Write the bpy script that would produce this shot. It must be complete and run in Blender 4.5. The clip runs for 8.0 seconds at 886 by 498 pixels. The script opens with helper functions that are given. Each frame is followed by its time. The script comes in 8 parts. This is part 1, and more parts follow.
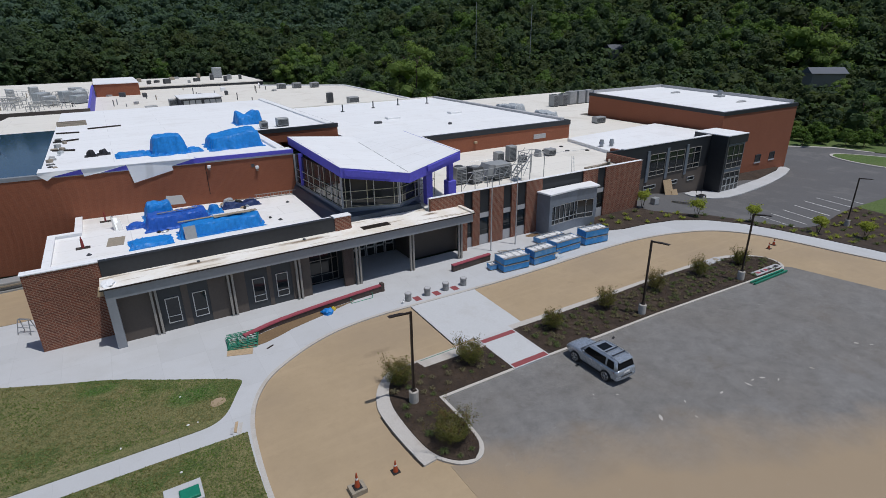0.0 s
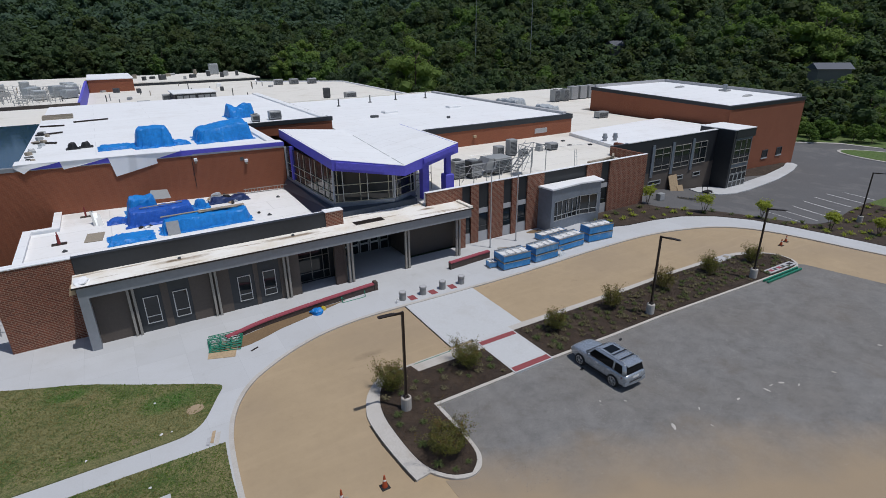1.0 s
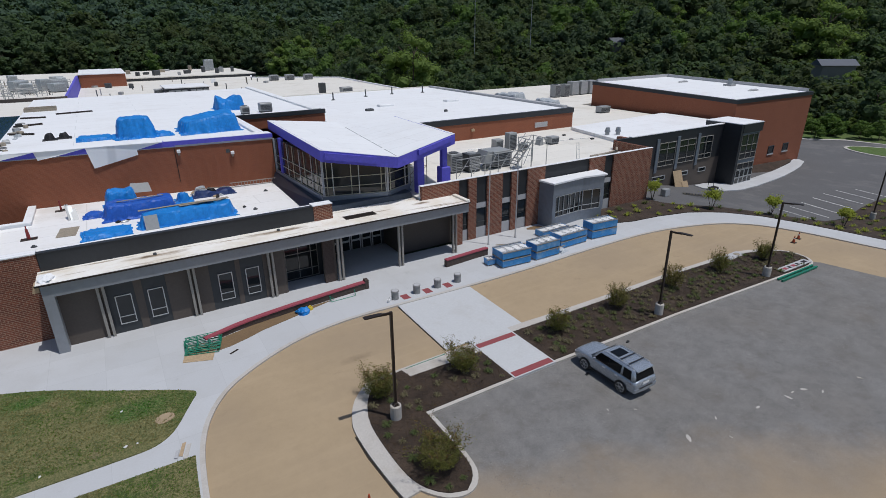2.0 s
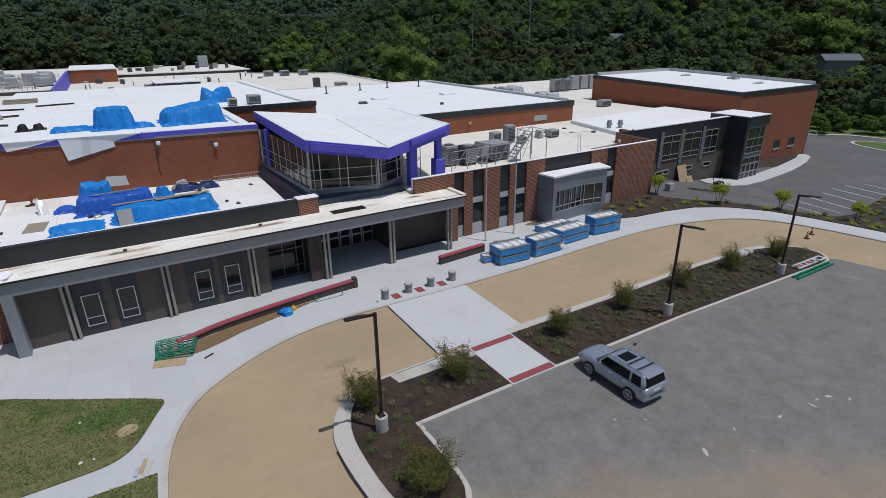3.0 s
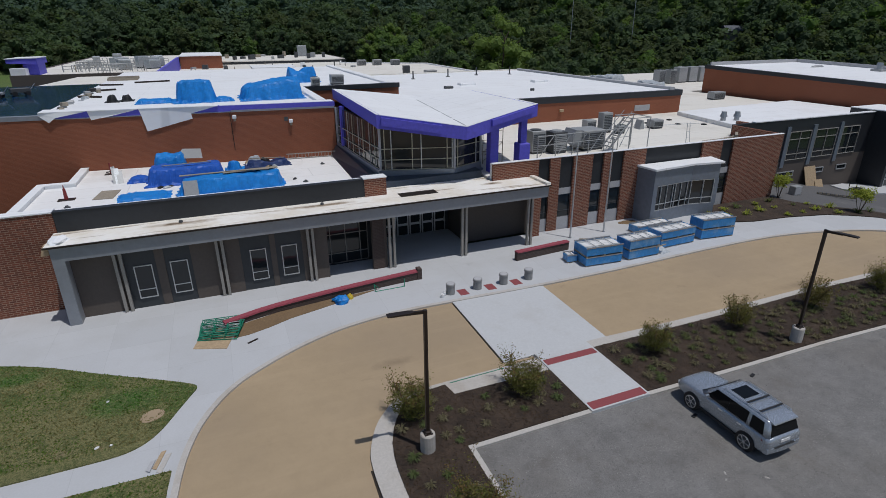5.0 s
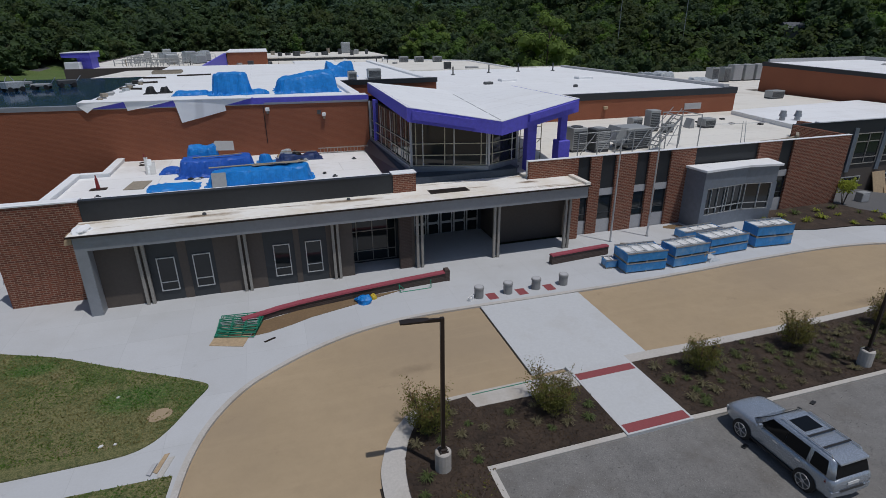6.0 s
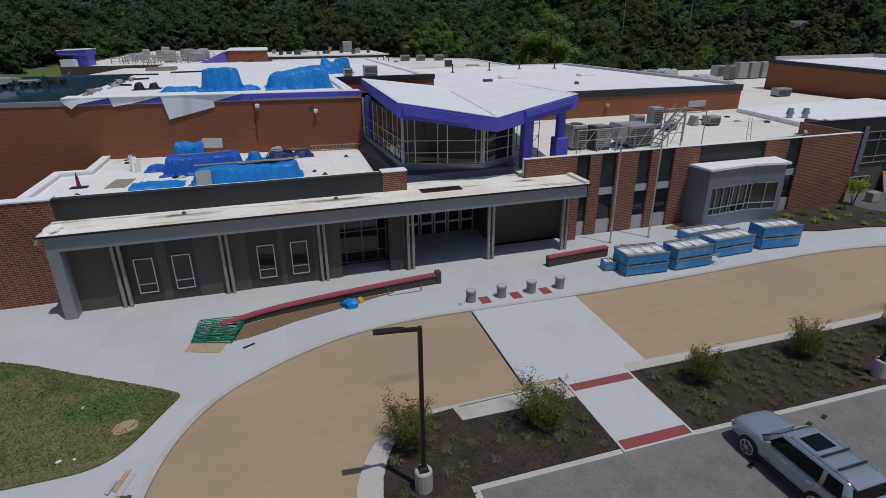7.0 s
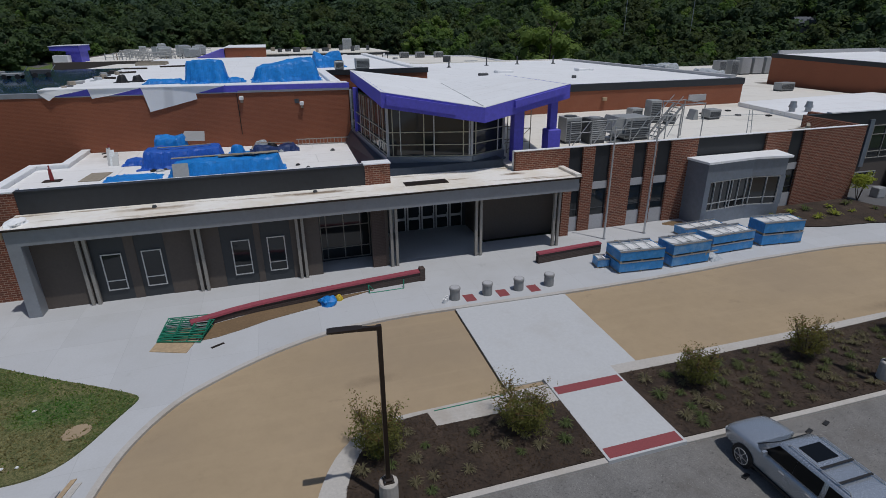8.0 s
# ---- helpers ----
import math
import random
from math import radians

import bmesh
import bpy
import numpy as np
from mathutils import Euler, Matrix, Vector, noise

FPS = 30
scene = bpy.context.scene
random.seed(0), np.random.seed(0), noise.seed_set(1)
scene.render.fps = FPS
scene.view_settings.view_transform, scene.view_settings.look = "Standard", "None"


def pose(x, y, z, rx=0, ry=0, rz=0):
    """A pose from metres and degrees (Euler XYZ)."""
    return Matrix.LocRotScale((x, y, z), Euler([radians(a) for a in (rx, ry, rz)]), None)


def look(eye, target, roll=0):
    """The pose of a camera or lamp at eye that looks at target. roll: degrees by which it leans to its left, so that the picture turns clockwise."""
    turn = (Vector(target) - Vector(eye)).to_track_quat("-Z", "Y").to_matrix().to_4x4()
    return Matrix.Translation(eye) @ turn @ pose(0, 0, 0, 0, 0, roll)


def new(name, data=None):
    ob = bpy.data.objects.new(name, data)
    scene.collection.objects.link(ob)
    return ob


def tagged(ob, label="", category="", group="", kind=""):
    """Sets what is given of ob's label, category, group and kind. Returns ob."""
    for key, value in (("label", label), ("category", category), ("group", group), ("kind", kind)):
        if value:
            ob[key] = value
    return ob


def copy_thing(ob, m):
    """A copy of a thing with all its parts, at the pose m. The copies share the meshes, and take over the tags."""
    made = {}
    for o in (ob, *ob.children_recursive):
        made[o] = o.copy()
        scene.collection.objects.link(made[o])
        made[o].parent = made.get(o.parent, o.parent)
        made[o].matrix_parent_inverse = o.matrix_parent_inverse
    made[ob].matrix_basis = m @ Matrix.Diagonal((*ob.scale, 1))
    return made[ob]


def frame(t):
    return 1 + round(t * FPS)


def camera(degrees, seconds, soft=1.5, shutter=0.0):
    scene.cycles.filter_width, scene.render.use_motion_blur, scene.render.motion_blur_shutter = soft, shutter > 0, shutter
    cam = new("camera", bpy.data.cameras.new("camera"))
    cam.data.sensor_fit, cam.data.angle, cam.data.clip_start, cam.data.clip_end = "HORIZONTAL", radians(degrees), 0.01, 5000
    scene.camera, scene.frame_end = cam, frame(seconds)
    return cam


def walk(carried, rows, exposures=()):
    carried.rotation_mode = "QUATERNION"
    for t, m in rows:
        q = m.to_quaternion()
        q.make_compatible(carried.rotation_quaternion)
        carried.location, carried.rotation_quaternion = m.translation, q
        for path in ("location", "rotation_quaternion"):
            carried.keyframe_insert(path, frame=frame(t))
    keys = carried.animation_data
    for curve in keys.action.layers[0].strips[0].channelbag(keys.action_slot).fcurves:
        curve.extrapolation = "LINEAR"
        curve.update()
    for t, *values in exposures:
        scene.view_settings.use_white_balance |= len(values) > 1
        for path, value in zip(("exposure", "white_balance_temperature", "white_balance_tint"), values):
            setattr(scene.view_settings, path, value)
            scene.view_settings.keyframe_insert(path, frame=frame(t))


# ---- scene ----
cam = camera(78.9, 8.0, 0.7)
EXPOSURE, SUN, SKY, SUN_UP, SUN_AZ = -0.53, 4.0, 0.10, 73.0, 143.0
PATH = [
    (0, (0.257, 0.772, 21.956), (1.222, 2.358, 21.213), -0.7),
    (0.5, (0.948, 1.627, 21.382), (1.912, 3.213, 20.638), -0.7),
    (1, (1.703, 2.551, 20.782), (2.667, 4.137, 20.036), -0.7),
    (1.5, (2.424, 3.5, 20.137), (3.389, 5.085, 19.391), -0.6),
    (3, (4.831, 6.311, 18.254), (5.801, 7.892, 17.504), -0.6),
    (3.5, (5.547, 7.207, 17.621), (6.517, 8.787, 16.871), -0.6),
    (4, (6.243, 8.077, 16.96), (7.214, 9.656, 16.208), -0.6),
    (4.5, (6.821, 8.927, 16.421), (7.725, 10.545, 15.669), -0.5),
    (5, (7.412, 9.673, 16.115), (8.107, 11.389, 15.359), -0.4),
    (5.2, (7.678, 9.969, 15.988), (8.313, 11.708, 15.231), -0.3),
    (6.5, (9.179, 11.687, 15.256), (9.732, 13.453, 14.497), -0.4),
    (7, (9.8, 12.212, 15.006), (10.346, 13.98, 14.247), -0.4),
    (7.5, (10.516, 12.68, 14.595), (11.054, 14.45, 13.834), -0.4),
    (8, (11.27, 13.092, 14.222), (11.805, 14.863, 13.461), -0.5),
]
walk(cam, [(t, look(eye, target, roll)) for t, eye, target, roll in PATH], ((0.0, EXPOSURE, 6120, 11), (4.4, EXPOSURE - 0.03, 6120, 11), (4.7, EXPOSURE - 0.12, 6120, 11), (5.0, EXPOSURE - 0.22, 6120, 11), (6.4, EXPOSURE - 0.32, 6120, 11), (8.0, EXPOSURE - 0.36, 6120, 11)))

# ---- world and sun ----
world = bpy.data.worlds.new("world")
scene.world = world
world.use_nodes = True
sky = world.node_tree.nodes.new("ShaderNodeTexSky")
sky.sky_type, sky.sun_disc = "NISHITA", False
sky.sun_elevation, sky.sun_rotation = radians(SUN_UP), radians(SUN_AZ)
back = world.node_tree.nodes["Background"]
world.node_tree.links.new(sky.outputs[0], back.inputs[0])
back.inputs[1].default_value = SKY
sun_data = bpy.data.lights.new("sun", "SUN")
sun_data.energy, sun_data.angle, sun_data.color = SUN, radians(0.53), (1.0, 0.95, 0.88)
sun = new("sun", sun_data)
sun_way = Vector((math.sin(radians(SUN_AZ)) * math.cos(radians(SUN_UP)), math.cos(radians(SUN_AZ)) * math.cos(radians(SUN_UP)), math.sin(radians(SUN_UP))))
sun.matrix_world = look(sun_way * 200, (0, 0, 0))

# ---- materials ----


class Nodes:
    """Short hand for building one node material."""

    def __init__(self, name):
        self.mat = bpy.data.materials.new(name)
        self.mat.use_nodes = True
        self.tree = self.mat.node_tree
        self.shader = self.tree.nodes["Principled BSDF"]
        self.place = self.tree.nodes.new("ShaderNodeNewGeometry").outputs["Position"]

    def node(self, kind, **inputs):
        n = self.tree.nodes.new(kind)
        for key, value in inputs.items():
            self.put(n.inputs[key.replace("_", " ")], value)
        return n

    def put(self, socket, value):
        if isinstance(value, bpy.types.NodeSocket):
            self.tree.links.new(value, socket)
        else:
            socket.default_value = value

    def noise(self, scale, detail=4.0, rough=0.6, vector=None):
        n = self.node("ShaderNodeTexNoise", Scale=scale, Detail=detail, Roughness=rough)
        self.put(n.inputs["Vector"], vector or self.place)
        return n.outputs["Fac"]

    def ramp(self, fac, low, high, a, b):
        n = self.node("ShaderNodeMapRange", Value=fac)
        n.inputs["From Min"].default_value, n.inputs["From Max"].default_value = low, high
        n.inputs["To Min"].default_value, n.inputs["To Max"].default_value = a, b
        return n.outputs[0]

    def mix(self, fac, a, b, how="MIX"):
        n = self.tree.nodes.new("ShaderNodeMix")
        n.data_type, n.blend_type = "RGBA", how
        self.put(n.inputs[0], fac)
        for socket, value in ((n.inputs[6], a), (n.inputs[7], b)):
            self.put(socket, (*value, 1.0) if isinstance(value, tuple) and len(value) == 3 else value)
        return n.outputs[2]

    def math(self, how, a, b=0.0):
        n = self.tree.nodes.new("ShaderNodeMath")
        n.operation = how
        self.put(n.inputs[0], a)
        self.put(n.inputs[1], b)
        return n.outputs[0]

    def bump(self, height, distance, strength=0.6):
        n = self.node("ShaderNodeBump", Height=height, Distance=distance, Strength=strength)
        self.put(self.shader.inputs["Normal"], n.outputs[0])

    def done(self, color, rough=0.8, metal=0.0):
        self.put(self.shader.inputs["Base Color"], (*color, 1.0) if isinstance(color, tuple) else color)
        self.put(self.shader.inputs["Roughness"], rough)
        self.put(self.shader.inputs["Metallic"], metal)
        return self.mat


def shade(c, k):
    return tuple(min(1.0, v * k) for v in c)


def plain(name, color, rough=0.7, metal=0.0, grain=8.0, stain=0.5, amount=0.25, relief=0.004, dirt=None, dirt_amount=0.0):
    """A surface with grain and larger stains."""
    n = Nodes(name)
    fine = n.noise(grain, 5.0, 0.65)
    broad = n.noise(stain, 3.0, 0.6)
    c = n.mix(n.ramp(fine, 0.3, 0.7, 0.0, 1.0), shade(color, 1 - amount), shade(color, 1 + amount))
    c = n.mix(n.ramp(broad, 0.35, 0.65, 0.0, amount), c, shade(color, 1 - 1.6 * amount))
    if dirt:
        spots = n.noise(stain * 0.6 + 0.07, 6.0, 0.7)
        c = n.mix(n.ramp(spots, 0.52, 0.66, 0.0, dirt_amount), c, dirt)
    if relief:
        n.bump(fine, relief)
    return n.done(c, n.ramp(fine, 0.2, 0.8, max(0.02, rough - 0.08), min(1.0, rough + 0.08)), metal)


def brickwork(name, a, b, mortar, width, height, joint=0.012, amount=0.5):
    n = Nodes(name)
    split = n.node("ShaderNodeSeparateXYZ", Vector=n.place).outputs
    flat = n.node("ShaderNodeCombineXYZ", X=n.math("ADD", split[0], split[1]), Y=split[2]).outputs[0]
    tex = n.node("ShaderNodeTexBrick", Vector=flat, Color1=(*a, 1), Color2=(*b, 1), Mortar=(*mortar, 1), Scale=1.0)
    tex.inputs["Mortar Size"].default_value, tex.inputs["Mortar Smooth"].default_value = joint, 0.3
    tex.inputs["Brick Width"].default_value, tex.inputs["Row Height"].default_value = width, height
    stains = n.noise(0.35, 5.0, 0.65)
    c = n.mix(n.ramp(stains, 0.4, 0.7, 0.0, amount), tex.outputs[0], shade(b, 0.75))
    grain = n.noise(22.0)
    c = n.mix(n.ramp(grain, 0.35, 0.65, 0.0, 0.3), c, shade(a, 1.25))
    n.bump(n.math("SUBTRACT", n.math("MULTIPLY", grain, 0.2), tex.outputs["Fac"]), 0.008, 0.7)
    return n.done(c, 0.88)


def glazing(name, color=(0.012, 0.015, 0.017), gloss=0.5):
    n = Nodes(name)
    n.put(n.shader.inputs["IOR"], 1.5)
    wave = n.noise(0.6, 1.0)
    n.bump(wave, 0.02, 0.15)
    n.put(n.shader.inputs["Specular IOR Level"], gloss)
    return n.done(n.mix(n.noise(0.3), color, shade(color, 1.8)), 0.05)


def leafage(name, a, b, c):
    n = Nodes(name)
    pick = n.tree.nodes.new("ShaderNodeNewGeometry").outputs["Random Per Island"]
    tone = n.mix(n.ramp(pick, 0.0, 1.0, 0.25, 0.75), a, b)
    tone = n.mix(n.ramp(n.noise(0.06, 3.0), 0.5, 0.68, 0.0, 0.9), tone, c)
    n.put(n.shader.inputs["Specular IOR Level"], 0.15)
    through_leaf = n.node("ShaderNodeBsdfTranslucent")
    n.put(through_leaf.inputs["Color"], n.mix(1.0, tone, (1.25, 1.3, 0.8), "MULTIPLY"))
    both = n.node("ShaderNodeMixShader", Fac=0.45)
    n.tree.links.new(n.shader.outputs[0], both.inputs[1])
    n.tree.links.new(through_leaf.outputs[0], both.inputs[2])
    n.tree.links.new(both.outputs[0], n.tree.nodes["Material Output"].inputs["Surface"])
    return n.done(tone, 0.75)


def gravelly(name, a, b, patch, sand):
    n = Nodes(name)
    grit = n.noise(16.0, 6.0, 0.75)
    cell = n.node("ShaderNodeTexVoronoi", Vector=n.place, Scale=9.5)
    broad = n.noise(0.12, 5.0, 0.6)
    c = n.mix(n.ramp(grit, 0.3, 0.7, 0.0, 1.0), a, b)
    c = n.mix(n.ramp(cell.outputs["Distance"], 0.0, 0.36, 0.4, 0.0), c, shade(b, 1.3))
    c = n.mix(n.ramp(broad, 0.42, 0.62, 0.0, 0.55), c, patch)
    drag = n.node("ShaderNodeVectorMath", Vector=n.place)
    drag.operation = "MULTIPLY"
    drag.inputs[1].default_value = (1.0, 0.5, 1.0)
    c = n.mix(n.ramp(n.noise(0.8, 6.0, 0.7, drag.outputs[0]), 0.48, 0.70, 0.0, 0.4), c, shade(b, 0.95))
    c = n.mix(n.ramp(n.noise(0.35, 6.0, 0.75), 0.55, 0.7, 0.0, 0.45), c, (0.22, 0.185, 0.15))
    c = n.mix(n.ramp(n.noise(0.7, 7.0, 0.8), 0.42, 0.64, 0.0, 0.5), c, shade(a, 0.7))
    split = n.node("ShaderNodeSeparateXYZ", Vector=n.place).outputs
    edge = n.math("ADD", n.math("ADD", split[1], n.math("MULTIPLY", split[0], 0.49)), n.math("MULTIPLY", n.noise(0.2, 6.0, 0.6), 7.0))
    c = n.mix(n.ramp(edge, 27.6, 33.0, 0.9, 0.0), c, sand)
    marks = n.noise(1.3, 5.0, 0.75)
    c = n.mix(n.ramp(marks, 0.66, 0.72, 0.0, 0.5), c, (0.5, 0.49, 0.46))
    n.bump(grit, 0.02, 0.8)
    return n.done(c, 0.95)


def sandy(name, a, b, dark, smears=()):
    n = Nodes(name)
    grit = n.noise(30.0, 5.0, 0.7)
    broad = n.noise(0.25, 5.0, 0.6)
    c = n.mix(n.ramp(grit, 0.3, 0.7, 0.0, 0.6), a, b)
    c = n.mix(n.ramp(broad, 0.4, 0.65, 0.0, 0.45), c, shade(b, 1.08))
    c = n.mix(n.ramp(n.noise(1.4, 7.0, 0.78), 0.45, 0.7, 0.0, 0.3), c, shade(a, 0.78))
    c = n.mix(n.ramp(n.noise(0.45, 5.0, 0.7), 0.63, 0.74, 0.0, 0.5), c, dark)
    c = n.mix(n.ramp(n.noise(0.09, 4.0, 0.6), 0.46, 0.64, 0.0, 0.5), c, shade((a[0], a[1] * 1.02, a[2] * 1.12), 0.86))
    drag = n.node("ShaderNodeVectorMath", Vector=n.place)
    drag.operation = "MULTIPLY"
    drag.inputs[1].default_value = (0.12, 1.6, 1.0)
    c = n.mix(n.ramp(n.noise(0.8, 5.0, 0.65, drag.outputs[0]), 0.52, 0.70, 0.0, 0.22), c, shade(b, 1.18))
    wander = n.math("MULTIPLY", n.math("SUBTRACT", n.noise(1.1, 6.0, 0.75), 0.5), 1.9)
    for cx, cy, rx, ry in smears:
        off = n.node("ShaderNodeVectorMath", Vector=n.place)
        off.operation = "SUBTRACT"
        off.inputs[1].default_value = (cx, cy, 0.0)
        flat = n.node("ShaderNodeVectorMath", Vector=off.outputs[0])
        flat.operation = "MULTIPLY"
        flat.inputs[1].default_value = (1.0 / rx, 1.0 / ry, 0.0)
        far = n.node("ShaderNodeVectorMath", Vector=flat.outputs[0])
        far.operation = "LENGTH"
        c = n.mix(n.ramp(n.math("ADD", far.outputs["Value"], wander), 0.1, 1.0, 0.65, 0.0), c, dark)
    n.bump(grit, 0.006, 0.5)
    return n.done(c, 0.95)


def slabs(name, color, size):
    """Brushed concrete with saw-cut joints."""
    n = Nodes(name)
    tex = n.node("ShaderNodeTexBrick", Vector=n.place, Color1=(*shade(color, 1.03), 1), Color2=(*shade(color, 0.95), 1), Mortar=(*shade(color, 0.86), 1), Scale=1.0)
    tex.offset = 0.0
    tex.inputs["Mortar Size"].default_value, tex.inputs["Mortar Smooth"].default_value = 0.014, 0.4
    tex.inputs["Brick Width"].default_value, tex.inputs["Row Height"].default_value = size, size
    fine, broad = n.noise(11.0, 6.0, 0.7), n.noise(0.3, 5.0, 0.65)
    c = n.mix(n.ramp(fine, 0.3, 0.7, 0.0, 0.25), tex.outputs[0], shade(color, 0.72))
    c = n.mix(n.ramp(broad, 0.45, 0.7, 0.0, 0.35), c, shade((color[0], color[1] * 0.97, color[2] * 0.92), 0.78))
    c = n.mix(n.ramp(n.noise(0.9, 6.0, 0.75), 0.62, 0.72, 0.0, 0.4), c, shade(color, 0.65))
    n.bump(fine, 0.004, 0.5)
    return n.done(c, 0.85)


def seamed(name, color, dirt, amount):
    """Roof sheet with welded seams, dust and scuffs."""
    n = Nodes(name)
    tex = n.node("ShaderNodeTexBrick", Vector=n.place, Color1=(*color, 1), Color2=(*shade(color, 0.97), 1), Mortar=(*shade(color, 0.82), 1), Scale=1.0)
    tex.inputs["Mortar Size"].default_value, tex.inputs["Mortar Smooth"].default_value = 0.05, 0.6
    tex.inputs["Brick Width"].default_value, tex.inputs["Row Height"].default_value = 14.0, 2.9
    fine, scuff = n.noise(2.2, 6.0, 0.7), n.noise(0.16, 6.0, 0.72)
    c = n.mix(n.ramp(fine, 0.45, 0.75, 0.0, 0.18), tex.outputs[0], shade(dirt, 1.1))
    c = n.mix(n.ramp(scuff, 0.52, 0.68, 0.0, amount), c, dirt)
    c = n.mix(n.ramp(n.noise(0.8, 6.0, 0.8), 0.66, 0.74, 0.0, amount), c, shade(dirt, 0.8))
    n.bump(n.math("ADD", fine, tex.outputs["Fac"]), 0.01, 0.4)
    return n.done(c, 0.6)


def streaked(name, color, brown, dull, spills=()):
    """A pale membrane with long brown water stains along x."""
    n = Nodes(name)
    long = n.node("ShaderNodeVectorMath", Vector=n.place)
    long.operation = "MULTIPLY"
    long.inputs[1].default_value = (0.16, 1.5, 1.0)
    stain = n.noise(1.0, 6.0, 0.7, long.outputs[0])
    fine = n.noise(5.0, 5.0, 0.7)
    c = n.mix(n.ramp(n.noise(0.35, 5.0, 0.7), 0.42, 0.68, 0.0, 0.7), color, dull)
    c = n.mix(n.ramp(stain, 0.55, 0.66, 0.0, 0.9), c, brown)
    c = n.mix(n.ramp(fine, 0.5, 0.8, 0.0, 0.25), c, dull)
    wander = n.math("MULTIPLY", n.math("SUBTRACT", n.noise(0.9, 5.0, 0.7), 0.5), 1.5)
    for cx, cy, reach in spills:
        off = n.node("ShaderNodeVectorMath", Vector=n.place)
        off.operation = "SUBTRACT"
        off.inputs[1].default_value = (cx, cy, 5.09)
        flat = n.node("ShaderNodeVectorMath", Vector=off.outputs[0])
        flat.operation = "MULTIPLY"
        flat.inputs[1].default_value = (1.0 / reach, 2.6, 0.0)
        far = n.node("ShaderNodeVectorMath", Vector=flat.outputs[0])
        far.operation = "LENGTH"
        spread = n.math("ADD", far.outputs["Value"], wander)
        c = n.mix(n.ramp(spread, 0.2, 1.0, 0.9, 0.0), c, brown)
        c = n.mix(n.ramp(spread, 0.05, 0.5, 0.85, 0.0), c, shade(brown, 0.4))
    n.bump(fine, 0.006, 0.4)
    return n.done(c, 0.65)


def lawn_look(name, green, dry, bare, lush=()):
    n = Nodes(name)
    blade = n.noise(7.0, 8.0, 0.85)
    tuft_size = n.noise(2.6, 6.0, 0.75)
    broad = n.noise(0.17, 7.0, 0.7)
    c = n.mix(n.ramp(n.math("ADD", broad, n.math("MULTIPLY", tuft_size, 0.25)), 0.62, 0.71, 0.0, 1.0), dry, green)
    for cx, cy, rx, ry in lush:
        off = n.node("ShaderNodeVectorMath", Vector=n.place)
        off.operation = "SUBTRACT"
        off.inputs[1].default_value = (cx, cy, 0.0)
        flat = n.node("ShaderNodeVectorMath", Vector=off.outputs[0])
        flat.operation = "MULTIPLY"
        flat.inputs[1].default_value = (1.0 / rx, 1.0 / ry, 0.0)
        far = n.node("ShaderNodeVectorMath", Vector=flat.outputs[0])
        far.operation = "LENGTH"
        spread = n.math("ADD", far.outputs["Value"], n.math("MULTIPLY", n.math("SUBTRACT", tuft_size, 0.5), 1.6))
        c = n.mix(n.ramp(spread, 0.5, 1.1, 0.9, 0.0), c, (green[0] * 0.7, green[1] * 1.15, green[2]))
    c = n.mix(n.ramp(tuft_size, 0.44, 0.60, 0.0, 0.65), c, shade(green, 0.6))
    c = n.mix(n.ramp(blade, 0.46, 0.60, 0.0, 0.6), c, shade(dry, 1.25))
    c = n.mix(n.ramp(n.noise(0.5, 4.0), 0.66, 0.74, 0.0, 0.6), c, bare)
    c = n.mix(n.ramp(n.noise(16.0, 5.0, 0.75), 0.44, 0.58, 0.0, 0.6), c, shade(green, 0.35))
    n.bump(blade, 0.08, 1.0)
    return n.done(c, 0.95)


# lush green spots of the lawn: centre and half sizes
LUSH = ((1.3, 34.3, 1.7, 1.1), (-3.8, 38.2, 1.3, 0.6))

